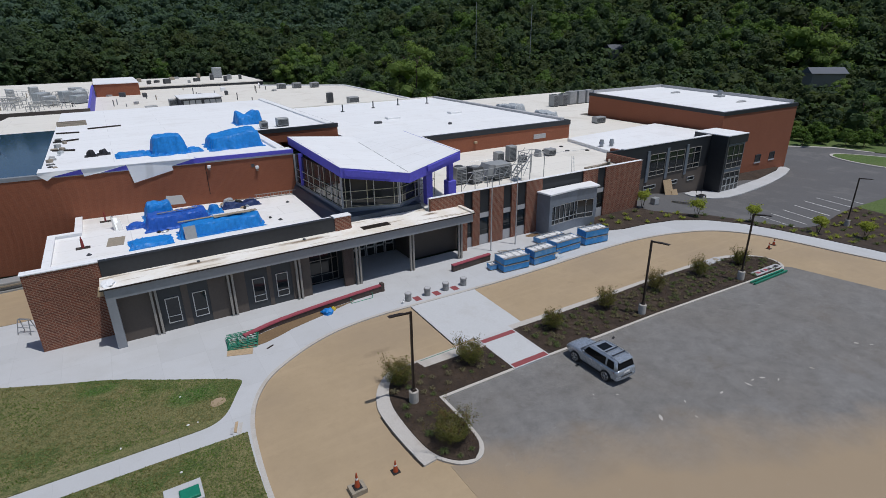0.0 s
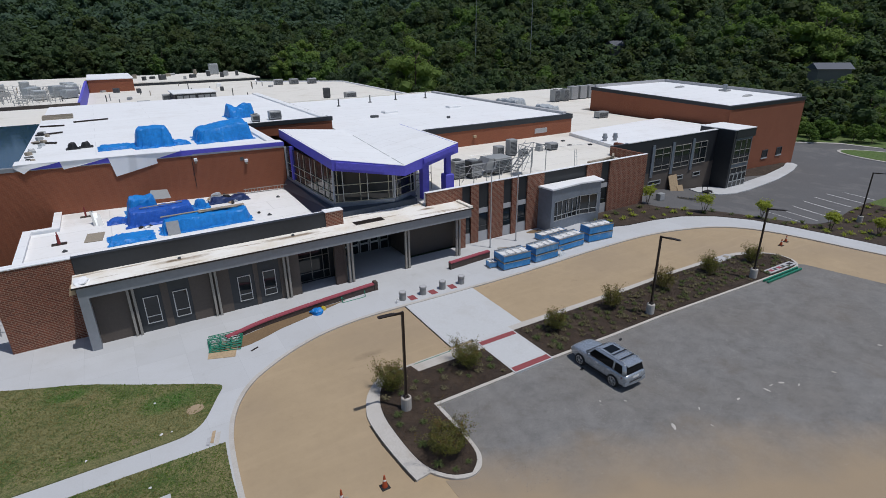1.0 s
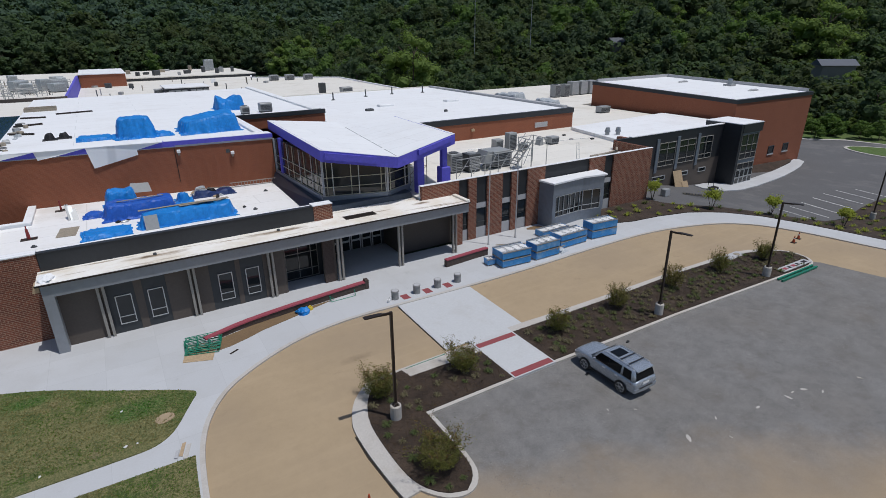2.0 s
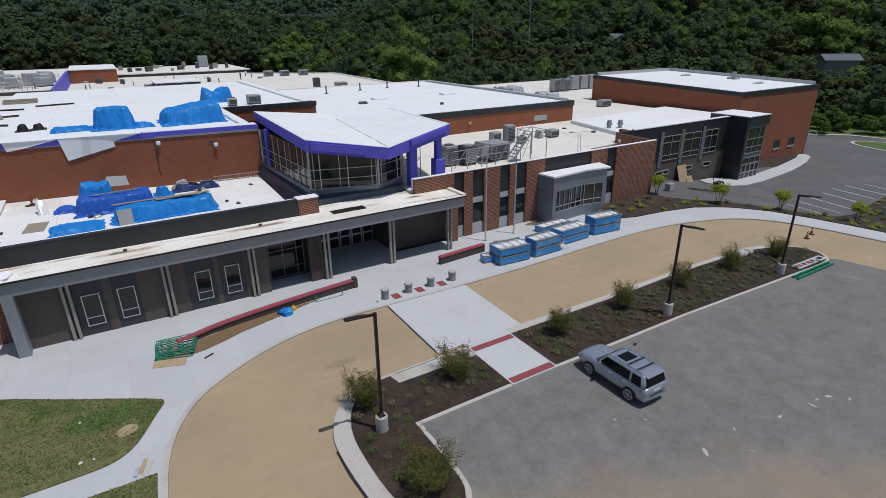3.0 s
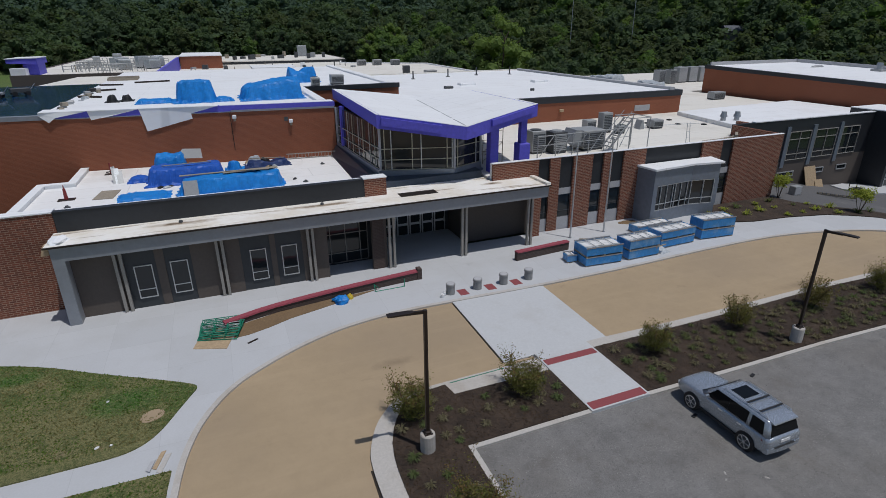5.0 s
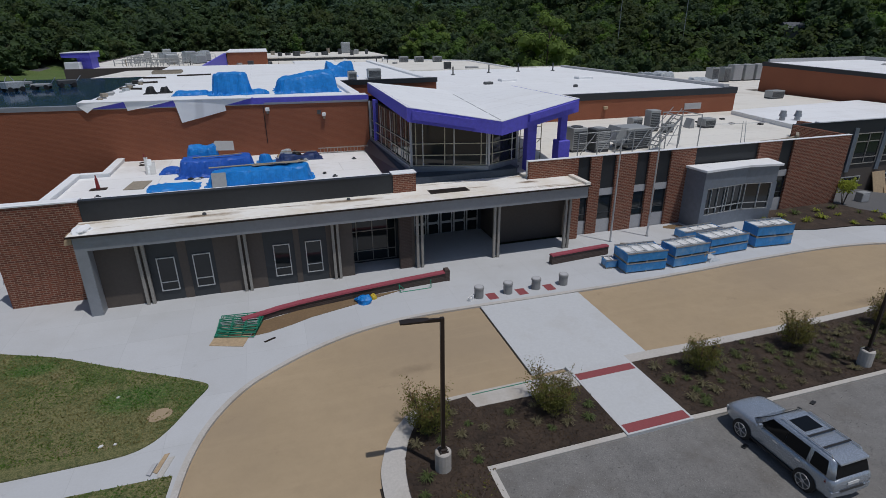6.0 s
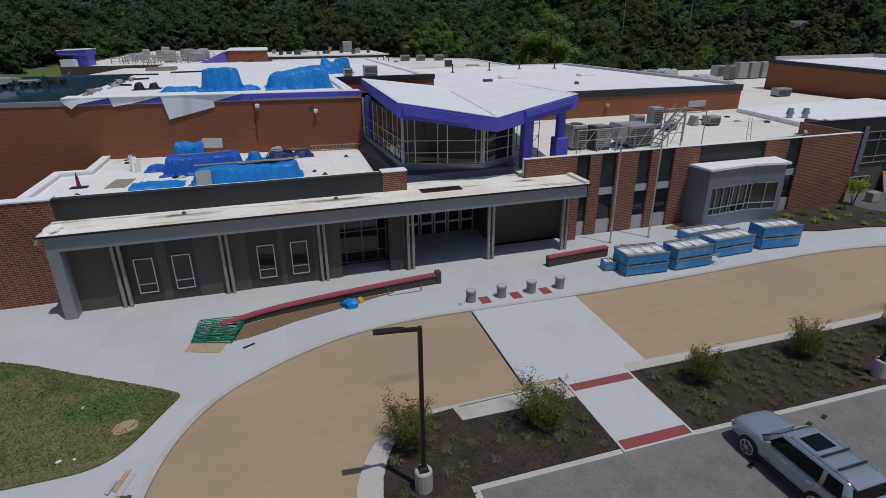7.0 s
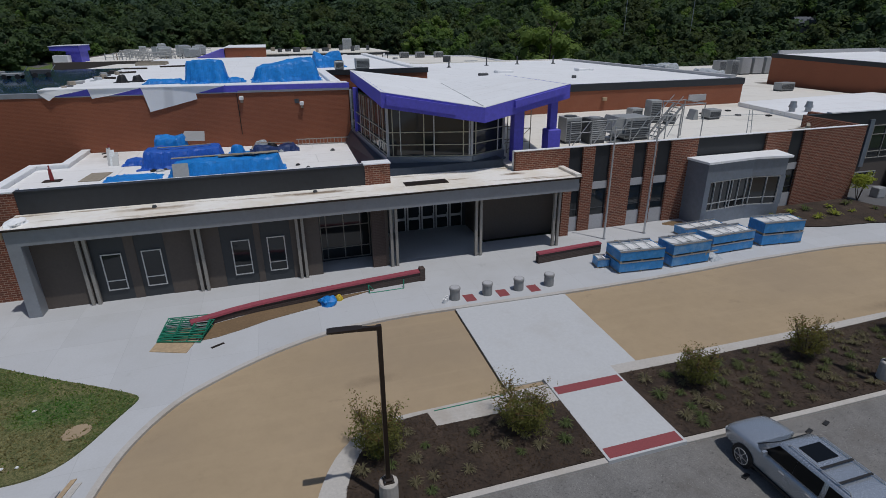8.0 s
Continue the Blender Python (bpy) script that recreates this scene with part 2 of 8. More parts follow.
MAT = {
    "brick": brickwork("red_brown_brick", (0.205, 0.062, 0.032), (0.095, 0.031, 0.019), (0.36, 0.26, 0.19), 0.36, 0.13, 0.018, 0.2),
    "orange_brick": brickwork("orange_brick", (0.26, 0.085, 0.04), (0.22, 0.072, 0.035), (0.28, 0.12, 0.07), 0.31, 0.105, 0.01, 0.3),
    "slate_brick": brickwork("dark_brown_brick", (0.075, 0.05, 0.042), (0.055, 0.04, 0.035), (0.11, 0.09, 0.08), 0.31, 0.105, 0.01, 0.3),
    "membrane": seamed("white_roof_membrane", (0.83, 0.84, 0.845), (0.60, 0.58, 0.55), 0.25),
    "low_membrane": seamed("dusty_white_roof_membrane", (0.82, 0.815, 0.80), (0.55, 0.51, 0.44), 0.4),
    "cream": seamed("cream_roof_membrane", (0.77, 0.74, 0.67), (0.52, 0.47, 0.38), 0.45),
    "canopy_top": streaked("stained_canopy_membrane", (0.84, 0.82, 0.77), (0.28, 0.20, 0.12), (0.66, 0.58, 0.45), ((4.2, 45.0, 2.4), (13.0, 45.2, 2.8), (26.0, 45.6, 1.2))),
    "dark": plain("charcoal_metal_panel", (0.028, 0.031, 0.036), 0.5, 0.2, 3.0, 0.3, 0.15, 0.0),
    "fascia": plain("grey_metal_fascia", (0.27, 0.285, 0.31), 0.45, 0.2, 3.0, 0.4, 0.08, 0.0),
    "bluegrey": plain("blue_grey_metal_cladding", (0.20, 0.23, 0.275), 0.4, 0.35, 3.0, 0.3, 0.12, 0.0),
    "flashing": plain("dark_blue_grey_flashing", (0.06, 0.075, 0.10), 0.4, 0.3, 3.0, 0.4, 0.2, 0.0),
    "brown": plain("brown_fibre_panel", (0.10, 0.082, 0.07), 0.75, 0.0, 6.0, 0.5, 0.12, 0.002),
    "slate": plain("dark_slate_panel", (0.04, 0.045, 0.05), 0.6, 0.0, 5.0, 0.5, 0.12, 0.002),
    "purple": plain("violet_blue_weather_barrier", (0.105, 0.095, 0.55), 0.6, 0.0, 4.0, 0.5, 0.15, 0.002),
    "stone": plain("light_grey_cast_stone", (0.42, 0.42, 0.43), 0.8, 0.0, 10.0, 0.6, 0.1, 0.003),
    "alu": plain("aluminium_frame", (0.55, 0.56, 0.57), 0.4, 0.6, 10.0, 1.0, 0.06, 0.0),
    "yellowframe": plain("primed_frame", (0.42, 0.40, 0.31), 0.5, 0.2, 10.0, 1.0, 0.08, 0.0),
    "post": plain("weathered_grey_post", (0.33, 0.31, 0.28), 0.6, 0.2, 12.0, 1.2, 0.18, 0.002),
    "glass": glazing("dark_window_glass"),
    "concrete": slabs("light_concrete", (0.50, 0.51, 0.52), 3.05),
    "kerb": plain("kerb_concrete", (0.47, 0.445, 0.41), 0.9, 0.0, 9.0, 0.6, 0.1, 0.004, (0.33, 0.28, 0.22), 0.4),
    "sand": sandy("tan_road_base", (0.345, 0.262, 0.162), (0.395, 0.302, 0.192), (0.22, 0.165, 0.105), ((14.0, 32.7, 1.5, 0.45), (42.3, 30.9, 2.5, 0.5))),
    "lot": gravelly("grey_gravel", (0.135, 0.131, 0.126), (0.25, 0.244, 0.234), (0.175, 0.162, 0.145), (0.33, 0.25, 0.16)),
    "gravel_dark": plain("dark_gravel", (0.13, 0.127, 0.122), 0.95, 0.0, 30.0, 2.0, 0.2, 0.0),
    "gravel_light": plain("light_gravel", (0.30, 0.29, 0.275), 0.95, 0.0, 30.0, 2.0, 0.2, 0.0),
    "bollard": plain("grey_exposed_concrete", (0.27, 0.27, 0.265), 0.9, 0.0, 25.0, 1.5, 0.2, 0.006),
    "warning_red": plain("dark_red_plastic", (0.20, 0.02, 0.02), 0.5, 0.0, 10.0, 1.0, 0.15, 0.0),
    "asphalt": plain("aged_asphalt", (0.110, 0.109, 0.111), 0.9, 0.0, 14.0, 0.16, 0.2, 0.006, (0.18, 0.175, 0.17), 0.5),
    "mulch": plain("dark_bark_mulch", (0.050, 0.033, 0.022), 0.95, 0.0, 9.0, 0.8, 0.5, 0.07, (0.085, 0.06, 0.04), 0.5),
    "dirt": plain("bare_brown_soil", (0.19, 0.125, 0.065), 0.95, 0.0, 9.0, 0.8, 0.25, 0.03, (0.10, 0.07, 0.04), 0.4),
    "lawn": lawn_look("patchy_lawn", (0.075, 0.135, 0.022), (0.235, 0.215, 0.09), (0.29, 0.22, 0.13), LUSH),
    "verge": lawn_look("green_verge", (0.085, 0.155, 0.03), (0.12, 0.165, 0.045), (0.14, 0.155, 0.055)),
    "forest_floor": plain("forest_floor", (0.040, 0.066, 0.030), 0.95, 0.0, 2.0, 0.1, 0.3, 0.05),
    "redcap": plain("dusty_red_coping", (0.29, 0.058, 0.08), 0.8, 0.0, 8.0, 0.8, 0.2, 0.003),
    "redpave": plain("red_tactile_paving", (0.25, 0.06, 0.065), 0.85, 0.0, 25.0, 0.8, 0.15, 0.01),
    "paint": plain("white_line_paint", (0.72, 0.72, 0.70), 0.8, 0.0, 14.0, 0.8, 0.15, 0.0),
    "bronze": plain("dark_bronze_metal", (0.035, 0.025, 0.02), 0.45, 0.4, 10.0, 1.0, 0.15, 0.0),
    "steel": plain("galvanised_steel", (0.42, 0.43, 0.44), 0.4, 0.8, 12.0, 1.0, 0.15, 0.0),
    "unit": plain("grey_painted_sheet_metal", (0.33, 0.34, 0.34), 0.5, 0.2, 6.0, 1.0, 0.1, 0.0),
    "unitdark": plain("dark_louvre", (0.07, 0.075, 0.08), 0.6, 0.2, 6.0, 1.0, 0.2, 0.0),
    "tarp": plain("bright_blue_tarpaulin", (0.010, 0.205, 0.60), 0.5, 0.0, 3.0, 0.8, 0.2, 0.05),
    "tarp_deep": plain("deep_blue_tarpaulin", (0.016, 0.10, 0.46), 0.5, 0.0, 3.0, 0.8, 0.2, 0.05),
    "tarp_navy": plain("navy_plastic_sheet", (0.012, 0.035, 0.13), 0.55, 0.0, 3.0, 0.8, 0.3, 0.05),
    # the sky's blue reflection on the wet roof is added to its base colour
    "wet_sky_blue": plain("wet_sky_tinted_waterproofing", (0.011, 0.042, 0.095), 0.08, 0.0, 2.0, 0.35, 0.3, 0.0),
    "wood": plain("raw_plywood", (0.42, 0.31, 0.19), 0.8, 0.0, 6.0, 1.2, 0.2, 0.004),
    "greywood": plain("grey_weathered_board", (0.30, 0.26, 0.20), 0.85, 0.0, 6.0, 1.2, 0.22, 0.004),
    "crate": plain("blue_painted_steel", (0.035, 0.235, 0.56), 0.4, 0.1, 4.0, 0.8, 0.2, 0.0, (0.24, 0.40, 0.58), 0.6),
    "cratetop": plain("grey_wired_glass_pack", (0.47, 0.50, 0.515), 0.35, 0.1, 7.0, 1.2, 0.3, 0.0),
    "green": plain("green_powder_coat", (0.012, 0.20, 0.12), 0.45, 0.1, 10.0, 1.0, 0.15, 0.0),
    # cone orange, darkened to hold the shade of the side in view
    "orange": plain("shaded_traffic_orange_plastic", (0.36, 0.06, 0.018), 0.5, 0.0, 10.0, 1.0, 0.1, 0.0),
    "black": plain("black_rubber", (0.012, 0.012, 0.013), 0.6, 0.0, 14.0, 1.0, 0.25, 0.002),
    "white": plain("white_plastic", (0.75, 0.75, 0.74), 0.45, 0.0, 10.0, 1.0, 0.06, 0.0),
    "yellow": plain("yellow_plastic", (0.55, 0.40, 0.03), 0.5, 0.0, 10.0, 1.0, 0.1, 0.0),
    "bark": plain("grey_brown_bark", (0.10, 0.075, 0.055), 0.9, 0.0, 14.0, 2.0, 0.3, 0.01),
    "forest": leafage("forest_leaves", (0.062, 0.098, 0.046), (0.085, 0.128, 0.058), (0.098, 0.146, 0.060)),
    # haze over the distant trees is put into these paler, bluer leaves
    "forest_haze": leafage("haze_tinted_leaves", (0.072, 0.118, 0.080), (0.096, 0.146, 0.098), (0.088, 0.140, 0.086)),
    # light green leaves, brightened in colour so that they look sunlit
    "sunlit_leaf": leafage("sunlit_light_green_leaves", (0.130, 0.195, 0.050), (0.200, 0.275, 0.075), (0.160, 0.230, 0.060)),
    "bright_leaf": leafage("light_green_leaves", (0.085, 0.150, 0.038), (0.125, 0.195, 0.052), (0.105, 0.17, 0.044)),
    "forest_deep": leafage("deep_green_leaves", (0.053, 0.084, 0.046), (0.074, 0.108, 0.057), (0.080, 0.118, 0.058)),
    "forest_olive": leafage("olive_forest_leaves", (0.060, 0.083, 0.036), (0.081, 0.107, 0.046), (0.088, 0.115, 0.045)),
    "grass_green": leafage("green_grass_blades", (0.085, 0.15, 0.024), (0.13, 0.20, 0.04), (0.11, 0.175, 0.032)),
    "grass_lush": leafage("lush_grass_blades", (0.05, 0.14, 0.018), (0.08, 0.20, 0.03), (0.065, 0.17, 0.024)),
    "grass_straw": leafage("straw_grass_blades", (0.17, 0.15, 0.06), (0.27, 0.235, 0.105), (0.215, 0.185, 0.08)),
    "bark_chip": leafage("bark_chips", (0.035, 0.022, 0.014), (0.12, 0.085, 0.058), (0.08, 0.055, 0.038)),
    "lime_leaf": leafage("young_yellow_green_leaves", (0.27, 0.31, 0.05), (0.37, 0.40, 0.085), (0.31, 0.335, 0.065)),
    "olive_leaf": leafage("sparse_olive_leaves", (0.115, 0.130, 0.036), (0.19, 0.182, 0.058), (0.175, 0.142, 0.056)),
    "plant_leaf": leafage("small_perennial_leaves", (0.085, 0.125, 0.042), (0.175, 0.205, 0.09), (0.15, 0.15, 0.075)),
    "straw_leaf": leafage("straw_perennial_leaves", (0.16, 0.145, 0.085), (0.26, 0.235, 0.15), (0.19, 0.17, 0.10)),
    "tip_leaf": leafage("reddish_brown_tip_leaves", (0.14, 0.095, 0.04), (0.20, 0.14, 0.055), (0.16, 0.10, 0.045)),
    "joint": plain("dark_edge_line", (0.03, 0.022, 0.016), 0.95, 0.0, 12.0, 1.0, 0.3, 0.01),
    "concrete_fresh": plain("fresh_smooth_concrete", (0.50, 0.51, 0.515), 0.85, 0.0, 7.0, 0.35, 0.05, 0.003, (0.42, 0.41, 0.39), 0.35),
    "car": plain("silver_car_paint", (0.42, 0.46, 0.51), 0.26, 0.6, 30.0, 1.0, 0.03, 0.0),
    "carglass": glazing("tinted_car_glass", (0.005, 0.006, 0.007), 0.2),
    "rim": plain("machined_alloy", (0.72, 0.72, 0.72), 0.3, 0.8, 20.0, 2.0, 0.08, 0.0),
    "tail": plain("red_lamp_lens", (0.12, 0.008, 0.008), 0.2, 0.0, 20.0, 2.0, 0.05, 0.0),
    "shingle": plain("blue_grey_roofing", (0.09, 0.102, 0.125), 0.7, 0.0, 6.0, 0.6, 0.12, 0.01),
    "siding": plain("grey_house_siding", (0.20, 0.19, 0.17), 0.7, 0.0, 6.0, 0.6, 0.1, 0.004),
    "inside": plain("dim_interior", (0.10, 0.095, 0.09), 0.8, 0.0, 3.0, 0.4, 0.15, 0.0),
}

# ---- mesh building ----


class Shape:
    """Collects the faces of one mesh."""

    def __init__(self):
        self.v, self.f = [], []

    def face(self, *points):
        n = len(self.v)
        self.v += [tuple(p) for p in points]
        self.f.append(tuple(range(n, n + len(points))))
        return self

    def solid(self, low, high):
        """A closed prism between two rings of the same length (low runs anticlockwise from above)."""
        n, k = len(self.v), len(low)
        self.v += [tuple(p) for p in low] + [tuple(p) for p in high]
        self.f.append(tuple(range(n + k - 1, n - 1, -1)))
        self.f.append(tuple(range(n + k, n + 2 * k)))
        for i in range(k):
            j = (i + 1) % k
            self.f.append((n + i, n + j, n + k + j, n + k + i))
        return self

    def box(self, x0, x1, y0, y1, z0, z1, top=0.0):
        """A box; top pulls its upper edges in, as a worn or bevelled edge."""
        low = [(x0, y0, z0), (x1, y0, z0), (x1, y1, z0), (x0, y1, z0)]
        high = [(x0, y0, z1), (x1, y0, z1), (x1, y1, z1), (x0, y1, z1)]
        if not top:
            return self.solid(low, high)
        mid = [(x, y, z1 - top) for x, y, _ in high]
        cap = [(x0 + top, y0 + top, z1), (x1 - top, y0 + top, z1), (x1 - top, y1 - top, z1), (x0 + top, y1 - top, z1)]
        return self.rings([low, mid, cap])

    def rings(self, rings, close=True):
        n, k = len(self.v), len(rings[0])
        for r in rings:
            self.v += [tuple(p) for p in r]
        for a in range(len(rings) - 1):
            for i in range(k):
                j = (i + 1) % k
                self.f.append((n + a * k + i, n + a * k + j, n + (a + 1) * k + j, n + (a + 1) * k + i))
        if close:
            self.f.append(tuple(range(n + k - 1, n - 1, -1)))
            self.f.append(tuple(range(n + (len(rings) - 1) * k, n + len(rings) * k)))
        return self

    def prism(self, outline, z0, z1):
        return self.solid([(x, y, z0) for x, y in outline], [(x, y, z1) for x, y in outline])

    def round(self, x, y, z0, z1, r0, r1=None, n=12):
        r1 = r0 if r1 is None else r1
        ring = [(math.cos(2 * math.pi * i / n), math.sin(2 * math.pi * i / n)) for i in range(n)]
        return self.solid([(x + r0 * c, y + r0 * s, z0) for c, s in ring], [(x + r1 * c, y + r1 * s, z1) for c, s in ring])

    def rod(self, p, q, r, r1=None, n=6):
        p, q, r1 = Vector(p), Vector(q), r if r1 is None else r1
        way = (q - p).normalized()
        side = way.orthogonal().normalized()
        other = way.cross(side)
        ring = [side * math.cos(2 * math.pi * i / n) + other * math.sin(2 * math.pi * i / n) for i in range(n)]
        return self.solid([p + c * r for c in ring], [q + c * r1 for c in ring])

    def beam(self, p, q, w, h):
        """A square bar from p to q, w wide and h deep."""
        p, q = Vector(p), Vector(q)
        way = (q - p).normalized()
        up = Vector((0, 0, 1)) if abs(way.z) < 0.9 else Vector((0, 1, 0))
        side = way.cross(up).normalized() * (w / 2)
        rise = side.cross(way).normalized() * (h / 2)
        ring = [-side - rise, side - rise, side + rise, -side + rise]
        return self.solid([p + c for c in ring], [q + c for c in ring])

    def mesh(self, name, material, smooth=False):
        me = bpy.data.meshes.new(name)
        me.from_pydata(self.v, [], self.f)
        me.materials.append(MAT[material])
        if smooth:
            me.polygons.foreach_set("use_smooth", [True] * len(me.polygons))
        me.update()
        return me


def part(name, shape, material, parent, label="", smooth=False):
    ob = new(name, shape.mesh(name, material, smooth) if isinstance(shape, Shape) else shape)
    ob.parent = parent
    return tagged(ob, label)


def thing(name, label, category, group="", kind="", at=None):
    ob = new(name)
    ob.empty_display_size = 0.3
    if at:
        ob.matrix_basis = at
    return tagged(ob, label, category, group, kind)


def single(name, shape, material, label, category="", group="", kind="", smooth=False, at=None):
    ob = new(name, shape.mesh(name, material, smooth))
    if at:
        ob.matrix_basis = at
    return tagged(ob, label, category, group, kind)


def setting(name, shape, material, label, parent=None):
    ob = new(name, shape.mesh(name, material))
    return tagged(ob, label, "", "", "structure")


def smooth_step(a, b, t):
    t = min(1.0, max(0.0, (t - a) / (b - a)))
    return t * t * (3 - 2 * t)


def land(x, y):
    """Height of the open ground."""
    fall = -2.5 * smooth_step(57, 82, x) - 0.7 * smooth_step(84, 110, x)
    r = math.hypot(x - 8, y - 8)
    a = math.degrees(math.atan2(x - 8, y - 8))
    start = 215 - 50 * smooth_step(15, 40, a)
    hill = 52 * smooth_step(start, start + 250, r) if y > -20 else 0
    return fall * (1 - smooth_step(160, 300, r)) + hill


def draped(outline, lift, step=3.0, base=0.35):
    """A slab with this outline whose top follows the ground."""
    pts = []
    for (x0, y0), (x1, y1) in zip(outline, outline[1:] + outline[:1]):
        k = max(1, int(math.hypot(x1 - x0, y1 - y0) / step))
        pts += [(x0 + (x1 - x0) * i / k, y0 + (y1 - y0) * i / k) for i in range(k)]
    bm = bmesh.new()
    face = bm.faces.new([bm.verts.new((x, y, 0)) for x, y in pts])
    if max(p[0] for p in pts) > 56:
        xs = np.arange(57, 84, 3.0)
        for x in xs:
            geom = bm.verts[:] + bm.edges[:] + bm.faces[:]
            bmesh.ops.bisect_plane(bm, geom=geom, plane_co=(x, 0, 0), plane_no=(1, 0, 0))
    top = list(bm.faces)
    out = bmesh.ops.extrude_face_region(bm, geom=top)
    moved = {v for v in out["geom"] if isinstance(v, bmesh.types.BMVert)}
    for v in bm.verts:
        v.co.z = land(v.co.x, v.co.y) + (lift if v in moved else lift - base)
    bmesh.ops.recalc_face_normals(bm, faces=bm.faces[:])
    s = Shape()
    bm.verts.index_update()
    s.v = [tuple(v.co) for v in bm.verts]
    s.f = [tuple(v.index for v in f.verts) for f in bm.faces]
    bm.free()
    return s


def rounded(ring, sharp=50.0, rounds=2):
    """Cuts the corners of a ring that turn by less than this many degrees into a smooth curve."""
    for _ in range(rounds):
        out, n = [], len(ring)
        for i in range(n):
            (ax, ay), (bx, by), (cx, cy) = ring[i - 1], ring[i], ring[(i + 1) % n]
            turn = math.degrees(abs((math.atan2(cy - by, cx - bx) - math.atan2(by - ay, bx - ax) + math.pi) % (2 * math.pi) - math.pi))
            if 2.0 < turn < sharp:
                out += [(bx + (ax - bx) * 0.25, by + (ay - by) * 0.25), (bx + (cx - bx) * 0.25, by + (cy - by) * 0.25)]
            else:
                out.append((bx, by))
        ring = out
    return ring


def ribbon(line, left, right):
    """The outline of a strip along a line, this far to its left and right."""
    a, b = [], []
    for i, (x, y) in enumerate(line):
        x0, y0 = line[max(0, i - 1)]
        x1, y1 = line[min(len(line) - 1, i + 1)]
        d = math.hypot(x1 - x0, y1 - y0)
        nx, ny = -(y1 - y0) / d, (x1 - x0) / d
        a.append((x + nx * left, y + ny * left))
        b.append((x - nx * right, y - ny * right))
    return b + a[::-1]

# ---- ground, roads and pavements ----


def ground_sheet():
    def line(a, b, fine_a, fine_b, fine, coarse):
        out, t = [], a
        while t < b:
            out.append(t)
            t += fine if fine_a <= t < fine_b else coarse
        return out + [b]
    xs = [-2600, -1200, -600] + line(-300, 560, -40, 200, 6, 20) + [800, 1300, 2600]
    ys = [-2600, -1200, -500] + line(-200, 560, 0, 130, 10, 20) + [800, 1300, 2600]
    s = Shape()
    s.v = [(x, y, land(x, y) - 0.25) for y in ys for x in xs]
    k = len(xs)
    s.f = [(j * k + i, j * k + i + 1, (j + 1) * k + i + 1, (j + 1) * k + i) for j in range(len(ys) - 1) for i in range(k - 1)]
    return s


setting("ground", ground_sheet(), "forest_floor", "dark green wooded ground rising to a hill")

DRIVE_EDGE = [(3.5, 8.0), (3.55, 20.0), (3.6, 23.8), (3.72, 26.0), (3.95, 28.5), (4.25, 30.0), (4.7, 31.35), (5.4, 32.65), (6.3, 33.8), (7.3, 34.6), (8.9, 35.65), (10.6, 36.5), (12.4, 37.15), (14.9, 37.58), (17.0, 37.66),
              (19.35, 37.62), (25.9, 37.45), (33.2, 37.55), (40.3, 37.9), (46.0, 38.0), (50.0, 37.75), (53.8, 36.95), (57.6, 35.6), (60.4, 33.6), (62.2, 31.3), (63.6, 28.4), (64.6, 25.4), (66.2, 22.0), (69.0, 16.0), (72.0, 8.0)]
DRIVE_EDGE = rounded(DRIVE_EDGE)
setting("road", draped([(3.3, -40.0), (72.0, -40.0)] + DRIVE_EDGE[::-1], 0.0), "sand", "tan compacted road base of the unfinished driveway")
setting("parking_lot", draped([(12.6, -40.0), (57.5, -40.0), (57.0, 17.0), (55.2, 24.6), (54.4, 25.3), (38.0, 25.5), (30.0, 25.7), (15.0, 25.7), (15.0, 20.9), (13.6, 19.7), (12.4, 20.2)], 0.012),
        "lot", "grey gravel parking area with tan dust")
WALK_OUT = [(47.2, 42.0), (50.0, 41.1), (53.7, 40.75), (57.7, 39.85), (61.8, 38.0), (65.4, 35.4), (67.6, 32.2), (69.4, 28.6), (71.0, 24.6), (73.4, 18.0), (76.0, 8.0)]
setting("pavement", draped([(-45.0, -40.0), (3.3, -40.0)] + DRIVE_EDGE + WALK_OUT[::-1] + [(47.0, 46.3), (-6.9, 46.3), (-6.9, 52.6), (-10.4, 52.6), (-45.0, 60.0)], 0.10),
        "concrete", "light grey concrete pavement along the building")
setting("kerb", draped(ribbon(DRIVE_EDGE, 0.24, 0.02), 0.115), "kerb", "pale concrete kerb edging the driveway")
LAWN_FAR = rounded([(-45.0, 30.3), (-5.0, 30.42), (0.8, 30.45), (1.9, 30.55), (2.65, 31.0), (3.2, 31.75), (3.75, 32.85), (4.15, 33.6), (4.5, 34.2), (4.35, 34.55), (2.45, 35.75), (0.0, 37.2), (-3.0, 39.2), (-6.1, 40.5), (-8.6, 41.7), (-45.0, 59.0)], 70)
setting("lawn", draped(LAWN_FAR, 0.16), "lawn",
        "patchy green and straw-coloured lawn")
LAWN_NEAR = [(-45.0, 8.0), (3.1, 8.0), (3.25, 20.0), (3.32, 23.8), (3.38, 26.0), (3.5, 27.8), (3.6, 28.8), (-1.3, 28.9), (-45.0, 28.75)]
setting("lawn", draped(LAWN_NEAR, 0.16), "lawn", "patchy green and straw-coloured lawn beside the path")
setting("bare_ground", draped(rounded([(2.1, 32.4), (2.6, 32.2), (3.1, 32.5), (3.15, 32.9), (2.7, 33.2), (2.2, 32.95)], 80), 0.172, 3.0, 0.02), "sand", "small bare sandy patch in the lawn")
setting("bare_ground", draped([(-45.0, 60.0), (-10.4, 52.61), (-6.7, 52.61), (-6.7, 62.35), (-45.0, 62.35)], 0.13), "sand", "tan bare earth beside the building")

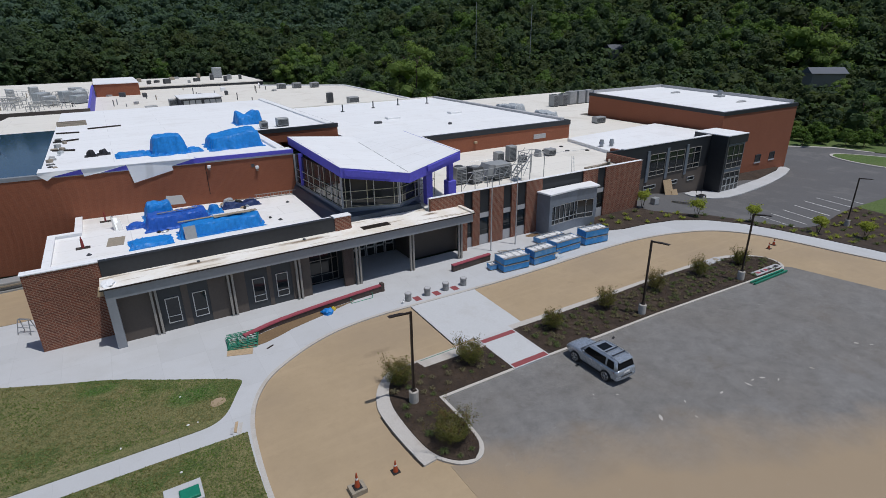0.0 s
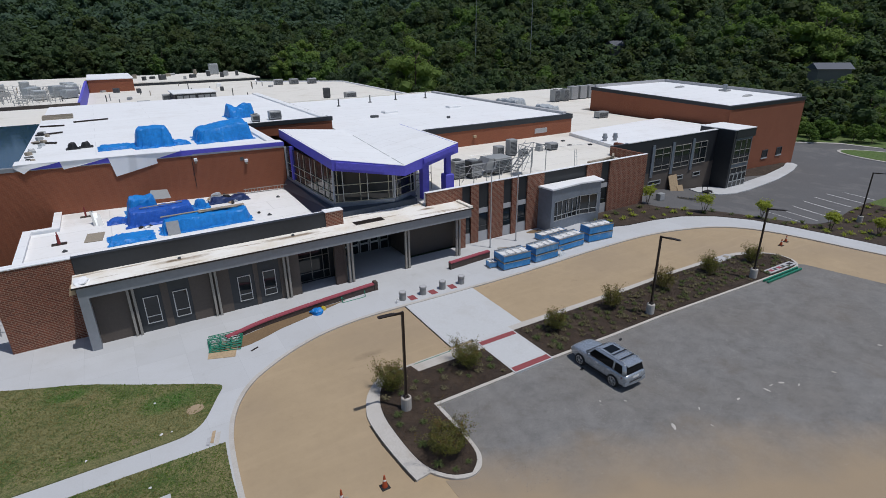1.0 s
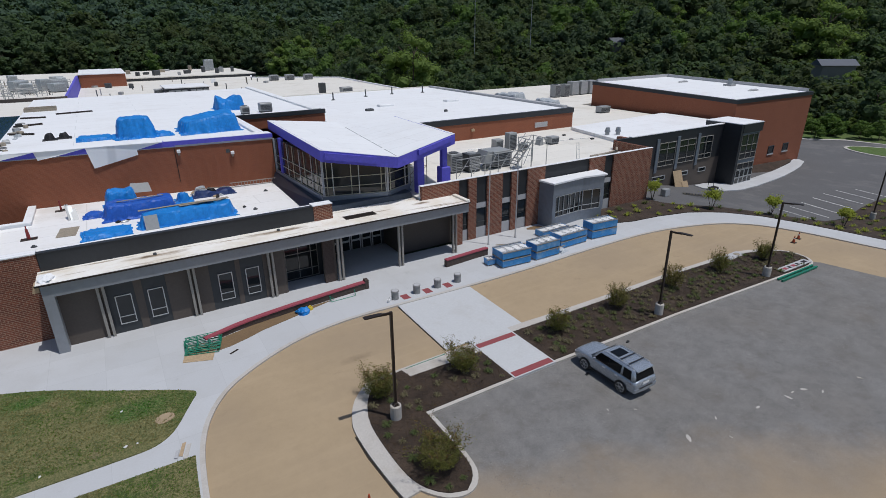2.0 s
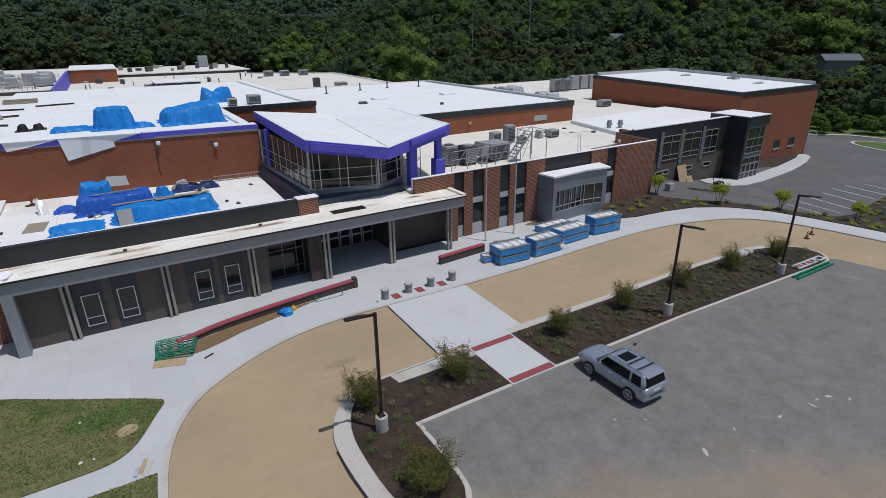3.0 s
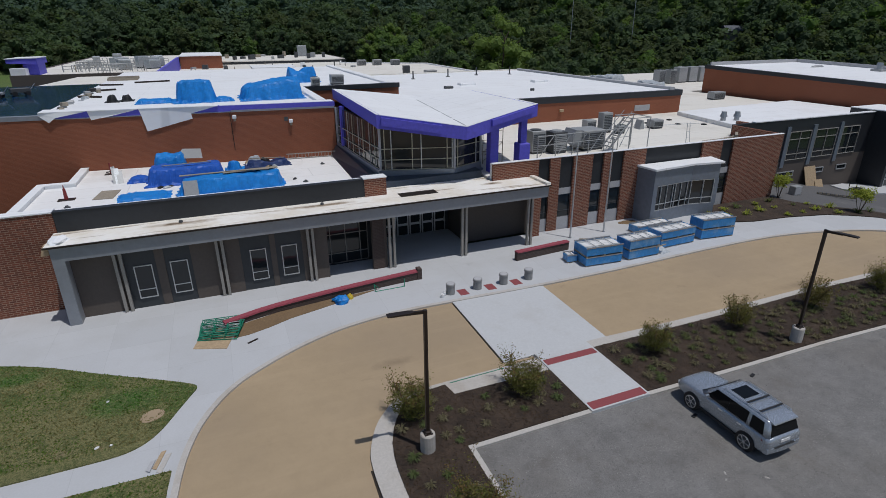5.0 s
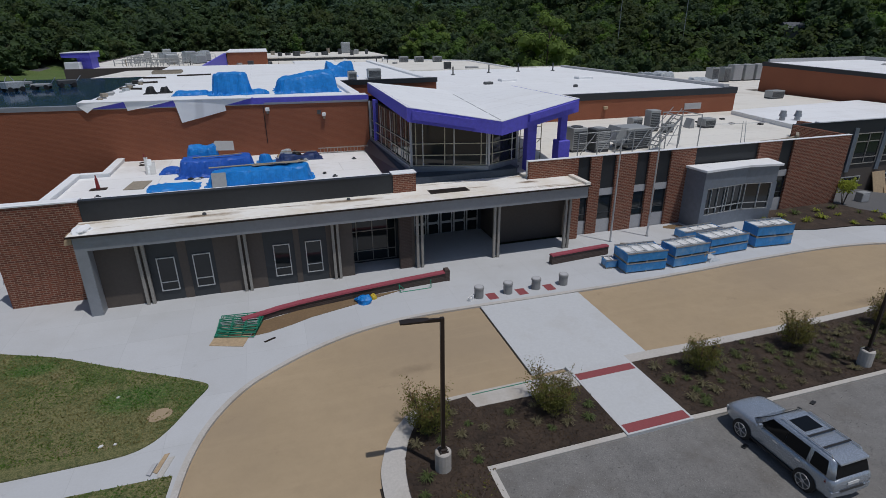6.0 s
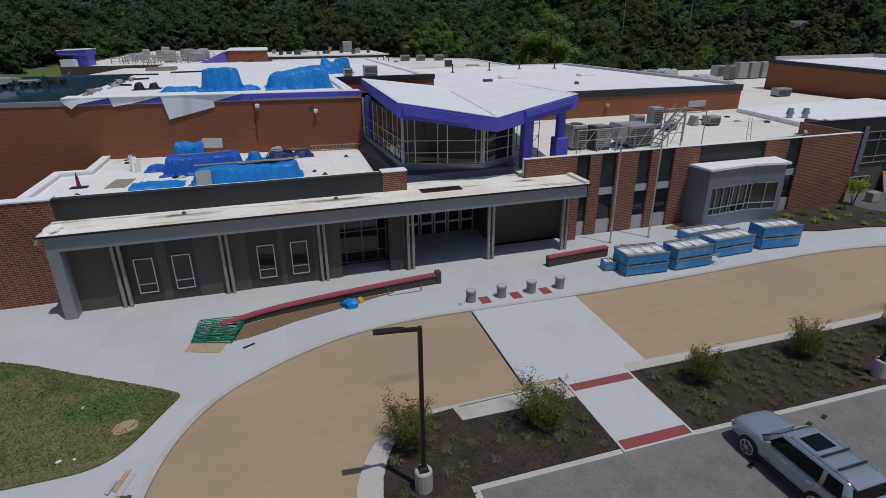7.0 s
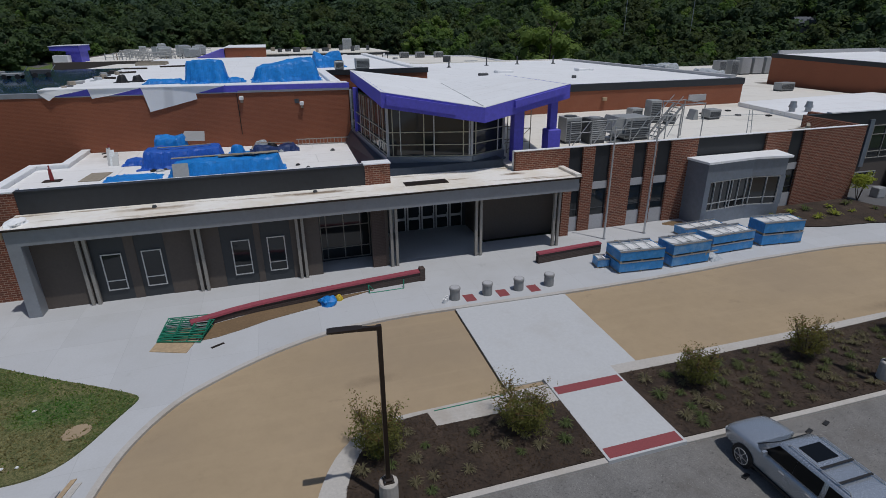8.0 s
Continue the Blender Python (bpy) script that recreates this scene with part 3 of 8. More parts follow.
crossing = tagged(new("crosswalk_slab", draped([(19.22, 30.42), (25.68, 30.42), (25.88, 37.44), (19.36, 37.6)], 0.06).mesh("crosswalk_slab", "concrete_fresh")), "light concrete crossing slab laid across the driveway", "", "", "structure")
setting("path", draped([(20.96, 25.36), (24.24, 25.36), (24.24, 30.415), (20.96, 30.415)], 0.174), "concrete_fresh", "light concrete path between the planting beds")
for y0, y1 in ((25.45, 25.95), (29.2, 29.68)):
    setting("paving_strip", draped([(21.06, y0), (24.14, y0), (24.14, y1), (21.06, y1)], 0.180), "redpave", "dull red tactile paving strip across the path")
for x in (20.2, 22.2, 24.15):
    setting("paving_strip", draped([(x, 38.15), (x + 0.62, 38.15), (x + 0.62, 38.98), (x, 38.98)], 0.106), "redpave", "dull red tactile paving square between the bollards")

ISLAND_A = [(20.955, 25.36), (20.955, 30.05), (13.75, 30.0), (13.0, 29.62), (12.35, 29.05), (11.7, 28.25), (11.2, 27.15), (10.95, 26.3), (10.9, 24.2), (11.05, 21.75), (11.15, 20.9), (12.0, 20.98), (12.3, 20.5), (12.9, 19.85), (13.8, 19.6), (14.6, 20.0), (15.12, 21.1), (15.15, 25.36)]
BED_A = [(20.955, 25.6), (20.955, 28.85), (15.75, 28.9), (15.6, 29.75), (13.9, 29.6), (13.2, 29.0), (12.5, 28.05), (12.05, 26.9), (11.82, 25.6), (11.8, 23.0), (11.95, 21.6), (12.4, 20.7), (13.0, 20.1), (13.8, 19.85), (14.45, 20.3), (14.88, 21.2), (14.9, 25.6)]
ISLAND_B = [(24.245, 25.36), (30.0, 25.25), (36.0, 25.2), (41.0, 25.0), (48.0, 24.7), (53.0, 24.45), (54.4, 24.7), (55.3, 25.6), (55.45, 27.0), (54.9, 28.1), (53.6, 29.0), (51.6, 30.1), (42.0, 30.3), (35.0, 30.25), (29.0, 30.3), (25.7, 30.41), (24.245, 30.41)]
BED_B = [(24.245, 25.6), (30.0, 25.48), (36.0, 25.42), (41.0, 25.22), (48.0, 24.92), (53.0, 24.7), (54.2, 24.9), (55.05, 25.8), (55.15, 27.0), (54.6, 27.9), (53.0, 28.75), (50.8, 29.5), (42.0, 29.85), (36.0, 29.68), (28.0, 29.68), (24.245, 29.72)]
for ring, bed in ((ISLAND_A, BED_A), (ISLAND_B, BED_B)):
    setting("kerb", draped(rounded(ring), 0.12), "kerb", "pale concrete kerb round the planting bed")
    setting("planting_bed", draped(rounded(bed), 0.17), "mulch", "planting bed of dark brown bark mulch")
BED_C = [(47.3, 42.1), (50.05, 41.2), (53.75, 40.85), (57.75, 39.95), (61.9, 38.1), (65.5, 35.5), (67.7, 32.3), (69.5, 28.7), (71.1, 24.7), (73.5, 18.1), (76.1, 8.0), (90.0, 8.0), (90.0, 20.0), (92.0, 33.9), (85.0, 33.3), (76.5, 32.0), (73.2, 32.2), (70.2, 34.4), (67.6, 37.0), (64.2, 39.9), (60.4, 42.0), (58.6, 44.0), (58.2, 46.1), (47.2, 46.1)]
setting("planting_bed", draped(BED_C, 0.14), "mulch", "long planting bed of dark bark mulch by the brick wall")
setting("asphalt_lot", draped([(70.5, 32.5), (170.0, 31.8), (190.0, 58.0), (138.0, 62.0), (132.0, 70.0), (120.0, 72.0), (58.0, 60.0), (58.0, 45.0), (60.4, 41.9), (64.2, 39.8), (67.6, 36.9)], 0.02), "asphalt", "grey asphalt yard and parking rows")
setting("verge", draped([(-80.0, 195.0), (-40.0, 195.0), (-40.0, 245.0), (-60.0, 252.0), (-80.0, 252.0)], 0.1), "verge", "rough green grass behind the school")
setting("road", draped(ribbon([(-84.0, 258.0), (-70.0, 250.0), (-58.0, 236.0), (-50.0, 200.0), (-46.0, 150.0)], 4.0, 4.0), 0.14), "asphalt", "grey service road behind the school")
setting("verge", draped([(90.1, 20.0), (92.1, 33.9), (170.0, 35.5), (170.0, 4.0), (90.1, 8.0)], 0.12), "verge", "green grass verge")
setting("verge", draped(rounded([(130.0, 54.8), (127.8, 51.0), (126.9, 45.6), (128.0, 38.0), (140.0, 38.0), (137.0, 48.0), (133.5, 54.8)], 80), 0.16), "verge", "mown grass island beside the road")
setting("kerb", draped(rounded([(129.8, 55.4), (127.2, 51.2), (126.2, 45.6), (127.4, 37.4), (140.8, 37.4), (137.7, 48.2), (133.8, 55.4)], 80), 0.13), "kerb", "pale kerb round the grass island")
setting("kerb", draped([(127.0, 70.6), (133.2, 63.9), (138.8, 58.4), (140.2, 51.0), (141.2, 51.0), (139.9, 58.9), (134.2, 64.5), (128.0, 71.0)], 0.15), "kerb", "pale kerb along the far verge")
setting("verge", draped([(127.6, 71.2), (134.0, 64.6), (139.8, 59.0), (141.1, 50.0), (143.0, 38.0), (158.0, 40.0), (154.0, 56.0), (144.0, 70.0), (132.0, 80.0)], 0.17), "verge", "green grass verge beyond the road")
setting("verge", draped([(118.0, 72.5), (132.0, 70.5), (138.0, 62.5), (190.0, 58.5), (260.0, 70.0), (260.0, 90.0), (150.0, 82.0), (118.0, 95.0)], 0.12), "verge", "green grass verge below the trees")
# thin dark strips along two concrete edges
for edge in ([(19.19, 30.5), (19.33, 37.55)], [(11.1, 20.95), (11.0, 21.75), (10.85, 24.2), (10.9, 25.9)]):
    setting("edge_strip", draped(ribbon(edge, 0.05, 0.05), 0.02), "joint", "thin dark strip beside the concrete edge")
for i in range(12):
    x = 74.2 + i * 3.7
    setting("parking_line", draped(ribbon([(x - 1.1, 33.0 + min(i, 4) * 0.3), (x, 38.2 + min(i, 4) * 0.35)], 0.07, 0.07), 0.026), "paint", "white painted parking line")

# ---- the school ----


def window(parent, x0, x1, y, z0, z1, cols=(), rows=(), bars="alu", deep=0.08, bar=0.05, label="dark glazed window with a thin light frame"):
    """A window in a wall that faces -y: recessed pane, frame and bars."""
    w = part("window", Shape().box(x0, x1, y - 0.01, y + 0.05, z0, z1), "slate", parent, label)
    part("pane", Shape().box(x0 + bar, x1 - bar, y - 0.03, y - 0.012, z0 + bar, z1 - bar), "glass", w)
    s = Shape()
    for a, b, c, d in ((x0, x1, z0, z0 + bar), (x0, x1, z1 - bar, z1), (x0, x0 + bar, z0 + bar, z1 - bar), (x1 - bar, x1, z0 + bar, z1 - bar)):
        s.box(a, b, y - deep, y - 0.012, c, d)
    part("frame", s, bars, w)
    for t in cols:
        part("mullion", Shape().box(t - bar / 2, t + bar / 2, y - deep + 0.01, y - 0.03, z0 + bar, z1 - bar), bars, w)
    for t in rows:
        part("transom", Shape().box(x0 + bar, x1 - bar, y - deep + 0.015, y - 0.03, t - bar / 2, t + bar / 2), bars, w)
    return w


F = 46.4
wing = thing("entrance_wing", "low school wing with brown panels under a long grey canopy", "building")
part("wall", Shape().box(-7.3, -2.53, F - 0.35, F + 0.4, -0.1, 6.30), "brick", wing, "red-brown brick end wall")
part("wall", Shape().box(-6.6, -6.2, F + 0.4, 59.5, -0.1, 4.97), "brick", wing, "red-brown brick side wall")
part("wall", Shape().box(-6.2, -4.1, 59.1, 59.5, -0.1, 4.97), "brick", wing, "stepped brick side wall")
part("wall", Shape().box(-4.5, -4.1, 59.5, 64.6, -0.1, 4.97), "brick", wing, "stepped brick side wall")
part("parapet_cap", Shape().prism([(-6.62, F + 0.4), (-6.0, F + 0.4), (-6.0, 58.9), (-3.9, 58.9), (-3.9, 64.58), (-4.52, 64.58), (-4.52, 59.52), (-6.62, 59.52)], 4.971, 5.05), "membrane", wing, "white membrane edge strip")
part("parapet_lining", Shape().box(-6.19, -6.05, F + 0.42, 58.95, 4.721, 4.97).box(-6.19, -3.95, 58.951, 59.09, 4.721, 4.97).box(-4.09, -3.95, 59.091, 64.55, 4.721, 4.97), "membrane", wing, "white membrane turned up inside the parapet")
# wall under the canopy
FRONT = 44.4
for a, b in ((-1.9, 0.75), (2.45, 2.95), (4.45, 7.35), (9.2, 9.55), (11.25, 12.95)):
    part("wall_panel", Shape().box(a, b, FRONT - 0.04, FRONT + 0.2, -0.05, 4.1), "brown", wing, "brown fibre-cement wall panel")
for a, b in ((0.75, 2.45), (2.95, 4.45), (7.35, 9.2), (9.55, 11.25)):
    part("wall_panel", Shape().box(a, b, FRONT, FRONT + 0.2, -0.05, 4.1), "slate", wing, "dark slate window panel")
for a in (1.2, 3.2, 7.9, 9.88):
    window(wing, a, a + 1.02, FRONT, 0.75, 2.92, (), (1.32,), "alu", 0.07, 0.06, "narrow window with a pale frame and low transom")
part("wall", Shape().box(12.75, 12.95, FRONT + 0.21, 46.6, -0.05, 4.09), "brown", wing, "brown side of the window recess")
part("wall", Shape().box(12.95, 16.94, 46.6, 46.8, -0.05, 4.09), "slate", wing, "dark back wall of the window recess")
# frame colour is the darker post grey, standing in for shade under the canopy
window(wing, 13.1, 16.3, 46.6, 0.1, 3.7, (13.5, 14.62, 15.7), (2.36, 0.87), "post", 0.08, 0.06, "wide gridded window set back under the canopy")
part("wall", Shape().box(16.1, 16.94, FRONT - 0.003, FRONT + 0.3, -0.05, 4.09), "brown", wing, "brown panel behind the brick pier")
# the darker brick holds the canopy's shade on this pier
part("wall", Shape().box(16.1, 16.95, FRONT - 0.05, FRONT - 0.004, -0.05, 4.1), "slate_brick", wing, "brick pier at the entrance, darkened to brown for its shade")
# deep entrance recess
part("entrance_floor", Shape().box(17.16, 24.29, 45.0, 50.12, -0.05, 0.112), "concrete_fresh", wing, "smooth concrete floor of the entrance recess")
part("wall", Shape().box(16.95, 17.15, FRONT, 50.4, -0.05, 4.1), "brown", wing, "brown recess side wall")
part("wall", Shape().box(24.3, 24.5, 47.2, 50.2, -0.05, 4.1), "brown", wing, "brown recess side wall")
part("wall", Shape().box(24.3, 30.2, 47.0, 47.2, -0.05, 4.1), "brown", wing, "brown panel wall beside the doors")
part("wall", Shape().box(17.15, 27.2, 50.2, 50.4, -0.05, 4.1), "slate", wing, "dark entrance wall")
for i in range(5):
    x = 18.6 + i * 1.1
    d = part("door", Shape().box(x, x + 1.0, 50.13, 50.18, 0.0, 2.2), "alu", wing, "glazed aluminium entrance door")
    part("pane", Shape().box(x + 0.1, x + 0.9, 50.11, 50.128, 0.15, 0.95), "glass", d)
    part("pane", Shape().box(x + 0.1, x + 0.9, 50.11, 50.128, 1.15, 2.05), "glass", d)
    part("handle", Shape().rod((x + 0.85, 50.08, 0.9), (x + 0.85, 50.08, 1.3), 0.02), "steel", d)
window(wing, 18.6, 24.05, 50.2, 2.35, 3.9, (19.7, 20.8, 21.9, 23.0), (), "alu", 0.1, 0.07, "glazed band over the entrance doors")
part("parapet_cap", Shape().box(-2.5, 17.75, F + 0.101, F + 0.42, 4.5, 6.29), "membrane", wing, "white membrane turned up behind the parapet")
part("ceiling", Shape().box(-1.9, 29.9, FRONT + 0.21, 50.2, 4.1, 4.2), "brown", wing, "dark canopy soffit")
# canopy
part("fascia", Shape().box(-2.5, 29.9, 43.55, 44.3, 4.12, 5.0), "fascia", wing, "smooth grey metal canopy fascia")
part("fascia", Shape().box(29.3, 29.9, 44.3, F - 0.42, 4.12, 5.0), "fascia", wing, "grey metal canopy return")
part("canopy_leg", Shape().solid([(-2.52, 43.5, -0.05), (-1.9, 43.5, -0.05), (-1.9, F - 0.02, -0.05), (-2.52, F - 0.02, -0.05)],
                                [(-2.5, 43.55, 4.12), (-1.9, 43.55, 4.12), (-1.9, F - 0.02, 4.12), (-2.5, F - 0.02, 4.12)]), "fascia", wing, "grey metal canopy end wall")
part("canopy_roof", Shape().box(-2.7, 30.0, 43.45, F - 0.42, 5.001, 5.09), "canopy_top", wing, "stained cream canopy roof membrane")
part("canopy_roof", Shape().box(17.75, 26.3, F - 0.419, 47.6, 5.001, 5.09).box(26.3, 30.0, F - 0.419, F - 0.19, 5.001, 5.09), "canopy_top", wing, "brown-stained roof strip below the lobby")
part("coping", Shape().box(29.65, 30.02, 43.5, F - 0.42, 5.091, 5.26), "canopy_top", wing)
part("canopy_edge", Shape().box(-2.75, 30.04, 43.38, 43.449, 4.98, 5.08), "bronze", wing, "dark drip edge")
for i in range(6):
    x = 0.47 + i * 5.645
    for dx in (-0.19, 0.13):
        part("post", Shape().box(x + dx, x + dx + 0.17, 44.08, 44.27, -0.05, 4.12), "post", wing, "weathered grey steel canopy post")
    part("post_plate", Shape().box(x - 0.26, x + 0.38, 44.02, 44.33, 0.0, 0.06), "post", wing)
# parapet over the canopy
part("parapet", Shape().box(-2.5, 16.15, F - 0.4, F + 0.1, 4.5, 6.30), "dark", wing, "charcoal metal parapet panel")
part("parapet", Shape().box(16.15, 17.75, F - 0.46, F + 0.1, 4.5, 6.36), "brick", wing, "red brick parapet pier")
part("parapet_cap", Shape().box(16.1, 17.8, F - 0.5, F + 0.42, 6.361, 6.43), "membrane", wing, "white membrane coping")
part("parapet_cap", Shape().box(-7.38, -2.53, F - 0.4, F + 0.42, 6.301, 6.38), "membrane", wing, "white membrane coping")
part("parapet_cap", Shape().box(-2.52, 16.09, F - 0.43, F + 0.02, 6.301, 6.36), "dark", wing)
part("roof", Shape().prism([(-6.2, F + 0.4), (18.0, F + 0.4), (18.0, 62.3), (-4.1, 64.6), (-4.1, 59.1), (-6.2, 59.1)], 4.4, 4.72), "low_membrane", wing, "dusty white low roof membrane")

main = thing("main_block", "tall orange brick school block with an unfinished white roof", "building")
MY, MT = 62.4, 9.35


def face_y(x, back=0.0):
    """The long brick face of the main block runs back slightly towards its far end."""
    return MY + (17.2 - x) * 0.105 + back


def face_strip(x0, x1, front, back, z0, z1):
    return Shape().prism([(x0, face_y(x0, front)), (x1, face_y(x1, front)), (x1, face_y(x1, back)), (x0, face_y(x0, back))], z0, z1)


part("wall", face_strip(-60.0, 17.6, 0.0, 0.4, -0.1, 9.25), "orange_brick", main, "plain orange brick wall")
part("wall", Shape().box(17.2, 17.6, MY + 0.4, 77.6, -0.1, MT), "orange_brick", main, "orange brick side wall")
part("wall", Shape().box(17.6, 29.0, 77.6, 78.0, 8.0, MT), "orange_brick", main, "set-back orange brick wall")
part("wall", Shape().box(28.6, 29.0, 78.0, 118.0, 8.0, MT), "orange_brick", main, "orange brick side wall")
part("parapet_wrap", face_strip(-6.0, 17.7, -0.06, 0.7, 9.43, 9.84), "purple", main, "violet weather barrier over the parapet")
part("parapet_flashing", face_strip(-6.0, 8.4, -0.08, 0.4, 9.251, 9.33).prism([(8.42, face_y(8.42, -0.09)), (17.65, face_y(17.65, -0.09)), (17.65, face_y(17.65, 0.4)), (8.42, face_y(8.42, 0.4))], 9.251, 9.429), "fascia", main, "grey metal strip under the violet barrier")
part("parapet_wrap", face_strip(-6.0, 8.4, -0.06, 0.4, 9.331, 9.429), "purple", main, "violet weather barrier over the parapet")
part("parapet_wrap", Shape().box(17.2, 29.1, 77.5, 77.9, MT + 0.002, MT + 0.55).box(28.6, 29.1, 77.9, 118.0, MT + 0.002, MT + 0.4), "dark", main, "dark parapet flashing")
part("parapet_cap", face_strip(-60.0, -6.02, -0.05, 0.5, 9.251, 9.62), "fascia", main, "thin grey metal parapet cap")
part("roof", Shape().prism([(-6.4, face_y(-6.4, 0.72)), (17.1, face_y(17.1, 0.72)), (17.1, 78.0), (28.5, 78.0), (28.5, 118.0), (-6.4, 118.0)], 9.4, 9.72), "membrane", main, "bright white new roof membrane")
part("roof", Shape().prism([(-19.0, 97.05), (-6.41, 97.05), (-6.41, 128.0), (-15.0, 128.0)], 8.3, 8.6), "cream", main, "cream low roof behind the open area")
part("wall", Shape().prism([(-18.8, 97.1), (-6.41, 97.1), (-6.41, 127.8), (-14.8, 127.8)], -0.1, 8.29), "brown", main, "brown rear wall")
part("wall", Shape().box(-60.0, -6.4, 97.0, 97.04, -0.1, 9.0), "brown", main, "brown rear wall")
part("roof", Shape().prism([(-60.0, face_y(-60.0, 0.52)), (-6.41, face_y(-6.41, 0.52)), (-6.41, 97.0), (-60.0, 97.0)], 9.1, 9.6), "wet_sky_blue", main, "dark wet waterproofing on the open roof, reflected sky blue in its colour")

part("roof_kerb", Shape().box(16.2, 17.1, 63.6, 77.4, 9.721, 9.98, 0.05).box(27.5, 28.55, 78.3, 118.0, 9.721, 9.98, 0.05), "membrane", main, "raised white membrane kerb")

gym = thing("gymnasium_block", "orange brick gymnasium block with a wide white roof", "building")
GY, GT = 68.2, 8.25
part("wall", Shape().box(34.0, 66.6, GY, GY + 0.4, 4.9, GT - 0.75), "orange_brick", gym, "orange brick upper wall")
part("wall", Shape().box(66.2, 66.6, GY + 0.4, 112.0, 4.9, GT - 0.75), "orange_brick", gym, "orange brick side wall")
part("parapet", Shape().box(33.9, 66.7, GY - 0.1, GY + 0.5, GT - 0.75, GT).box(66.1, 66.7, GY + 0.5, 112.0, GT - 0.75, GT), "dark", gym, "charcoal metal parapet band")
part("roof", Shape().prism([(29.1, GY + 0.4), (66.1, GY + 0.5), (66.1, 112.0), (29.1, 112.0)], GT - 0.4, GT - 0.05), "membrane", gym, "broad white roof membrane")
part("parapet_lining", Shape().box(65.3, 66.09, 69.0, 111.5, GT - 0.049, GT + 0.3), "stone", gym, "pale inner kerb of the parapet")
part("parapet_cap", Shape().box(29.1, 66.7, 111.9, 112.4, GT - 0.4, GT + 0.15), "cream", gym)

# low roof and front of the classroom wing
east = thing("classroom_wing", "red brick classroom wing with tall dark window strips", "building")
ET = 6.40
part("roof", Shape().prism([(26.4, F + 0.4), (58.0, F + 0.4), (58.0, 52.3), (88.5, 52.3), (88.5, 88.0), (118.0, 88.0), (118.0, 125.0), (66.7, 125.0), (66.7, GY - 0.02), (34.0, GY - 0.02), (29.0, GY - 0.02), (26.4, 60.0)], 4.95, 5.25), "cream", east, "cream-white low roof membrane")
BRICKS = [(26.5, 30.6), (31.7, 32.65), (33.95, 35.85), (37.0, 37.85), (39.1, 41.45), (48.0, 50.4), (51.8, 58.4)]
STRIPS = [(30.6, 31.7), (32.65, 33.95), (35.85, 37.0), (37.85, 39.1), (50.4, 51.8)]
for a, b in BRICKS:
    low = 4.96 if b < 31 else -0.1 - 2.6 * (a > 51)
    part("wall", Shape().box(a, b, F - 0.18, F + 0.14, low, ET), "brick", east, "red-brown brick pier")
part("wall", Shape().box(29.95, 30.6, 45.6, F - 0.181, -0.1, 4.98), "brick", east, "red brick pier at the canopy end")
part("wall", Shape().box(58.1, 58.4, F + 0.14, 52.0, -2.7, ET), "brick", east, "red brick end return")
for a, b in STRIPS:
    part("panel", Shape().box(a, b, F, F + 0.14, 3.75, ET), "dark", east, "charcoal metal panel over the window")
    part("lintel", Shape().box(a, b, F - 0.03, F + 0.3, 3.2, 3.75), "stone", east, "light grey stone lintel")
    part("apron", Shape().box(a, b, F - 0.03, F + 0.3, -0.1, 1.2), "stone", east, "light grey stone apron")
    window(east, a, b, F + 0.06, 1.2, 3.2, (), (1.75,), "unitdark", 0.06, 0.05, "tall dark window in the brick wall")
part("panel", Shape().box(41.45, 48.0, F, F + 0.14, -0.1, ET), "dark", east, "wide charcoal metal panel above the bay")
part("parapet_cap", Shape().box(26.4, 58.45, F - 0.2, F + 0.16, ET + 0.002, ET + 0.045).box(26.5, 58.0, F + 0.141, F + 0.42, 4.95, ET - 0.02), "membrane", east, "white coping along the parapet")

# projecting bay window
bay = thing("bay_window", "blue-grey metal-clad projecting bay with a strip of windows", "bay window")
body = [(40.75, F - 0.19), (41.0, 44.3), (45.6, 44.75), (48.4, 44.3), (48.85, F - 0.19)]
part("cladding", Shape().prism([(a, b) for a, b in body], 0.1, 1.15).prism([(a, b) for a, b in body], 3.45, 4.85), "bluegrey", bay, "blue-grey metal cladding")
part("plinth", Shape().prism([(40.85, F - 0.19), (41.1, 44.5), (45.6, 44.95), (48.4, 44.5), (48.9, F - 0.19)], -0.05, 0.1), "concrete", bay)
part("cladding", Shape().prism([(40.75, F - 0.19), (41.0, 44.3), (41.5, 44.36), (41.3, F - 0.19)], 1.15, 3.45).prism([(48.1, 44.37), (48.5, 44.3), (49.0, F - 0.19), (48.5, F - 0.19)], 1.15, 3.45), "bluegrey", bay)
part("pane", Shape().solid([(41.3, 44.46, 1.15), (45.6, 44.86, 1.15), (48.1, 44.47, 1.15), (48.1, 44.9, 1.15), (45.6, 45.2, 1.15), (41.3, 44.9, 1.15)],
                           [(41.3, 44.46, 3.45), (45.6, 44.86, 3.45), (48.1, 44.47, 3.45), (48.1, 44.9, 3.45), (45.6, 45.2, 3.45), (41.3, 44.9, 3.45)]), "glass", bay)


def along(t, back=0.0):
    if t < 45.6:
        return 44.36 + (t - 41.3) / 4.3 * 0.41 + back
    return 44.77 - (t - 45.6) / 2.5 * 0.4 + back


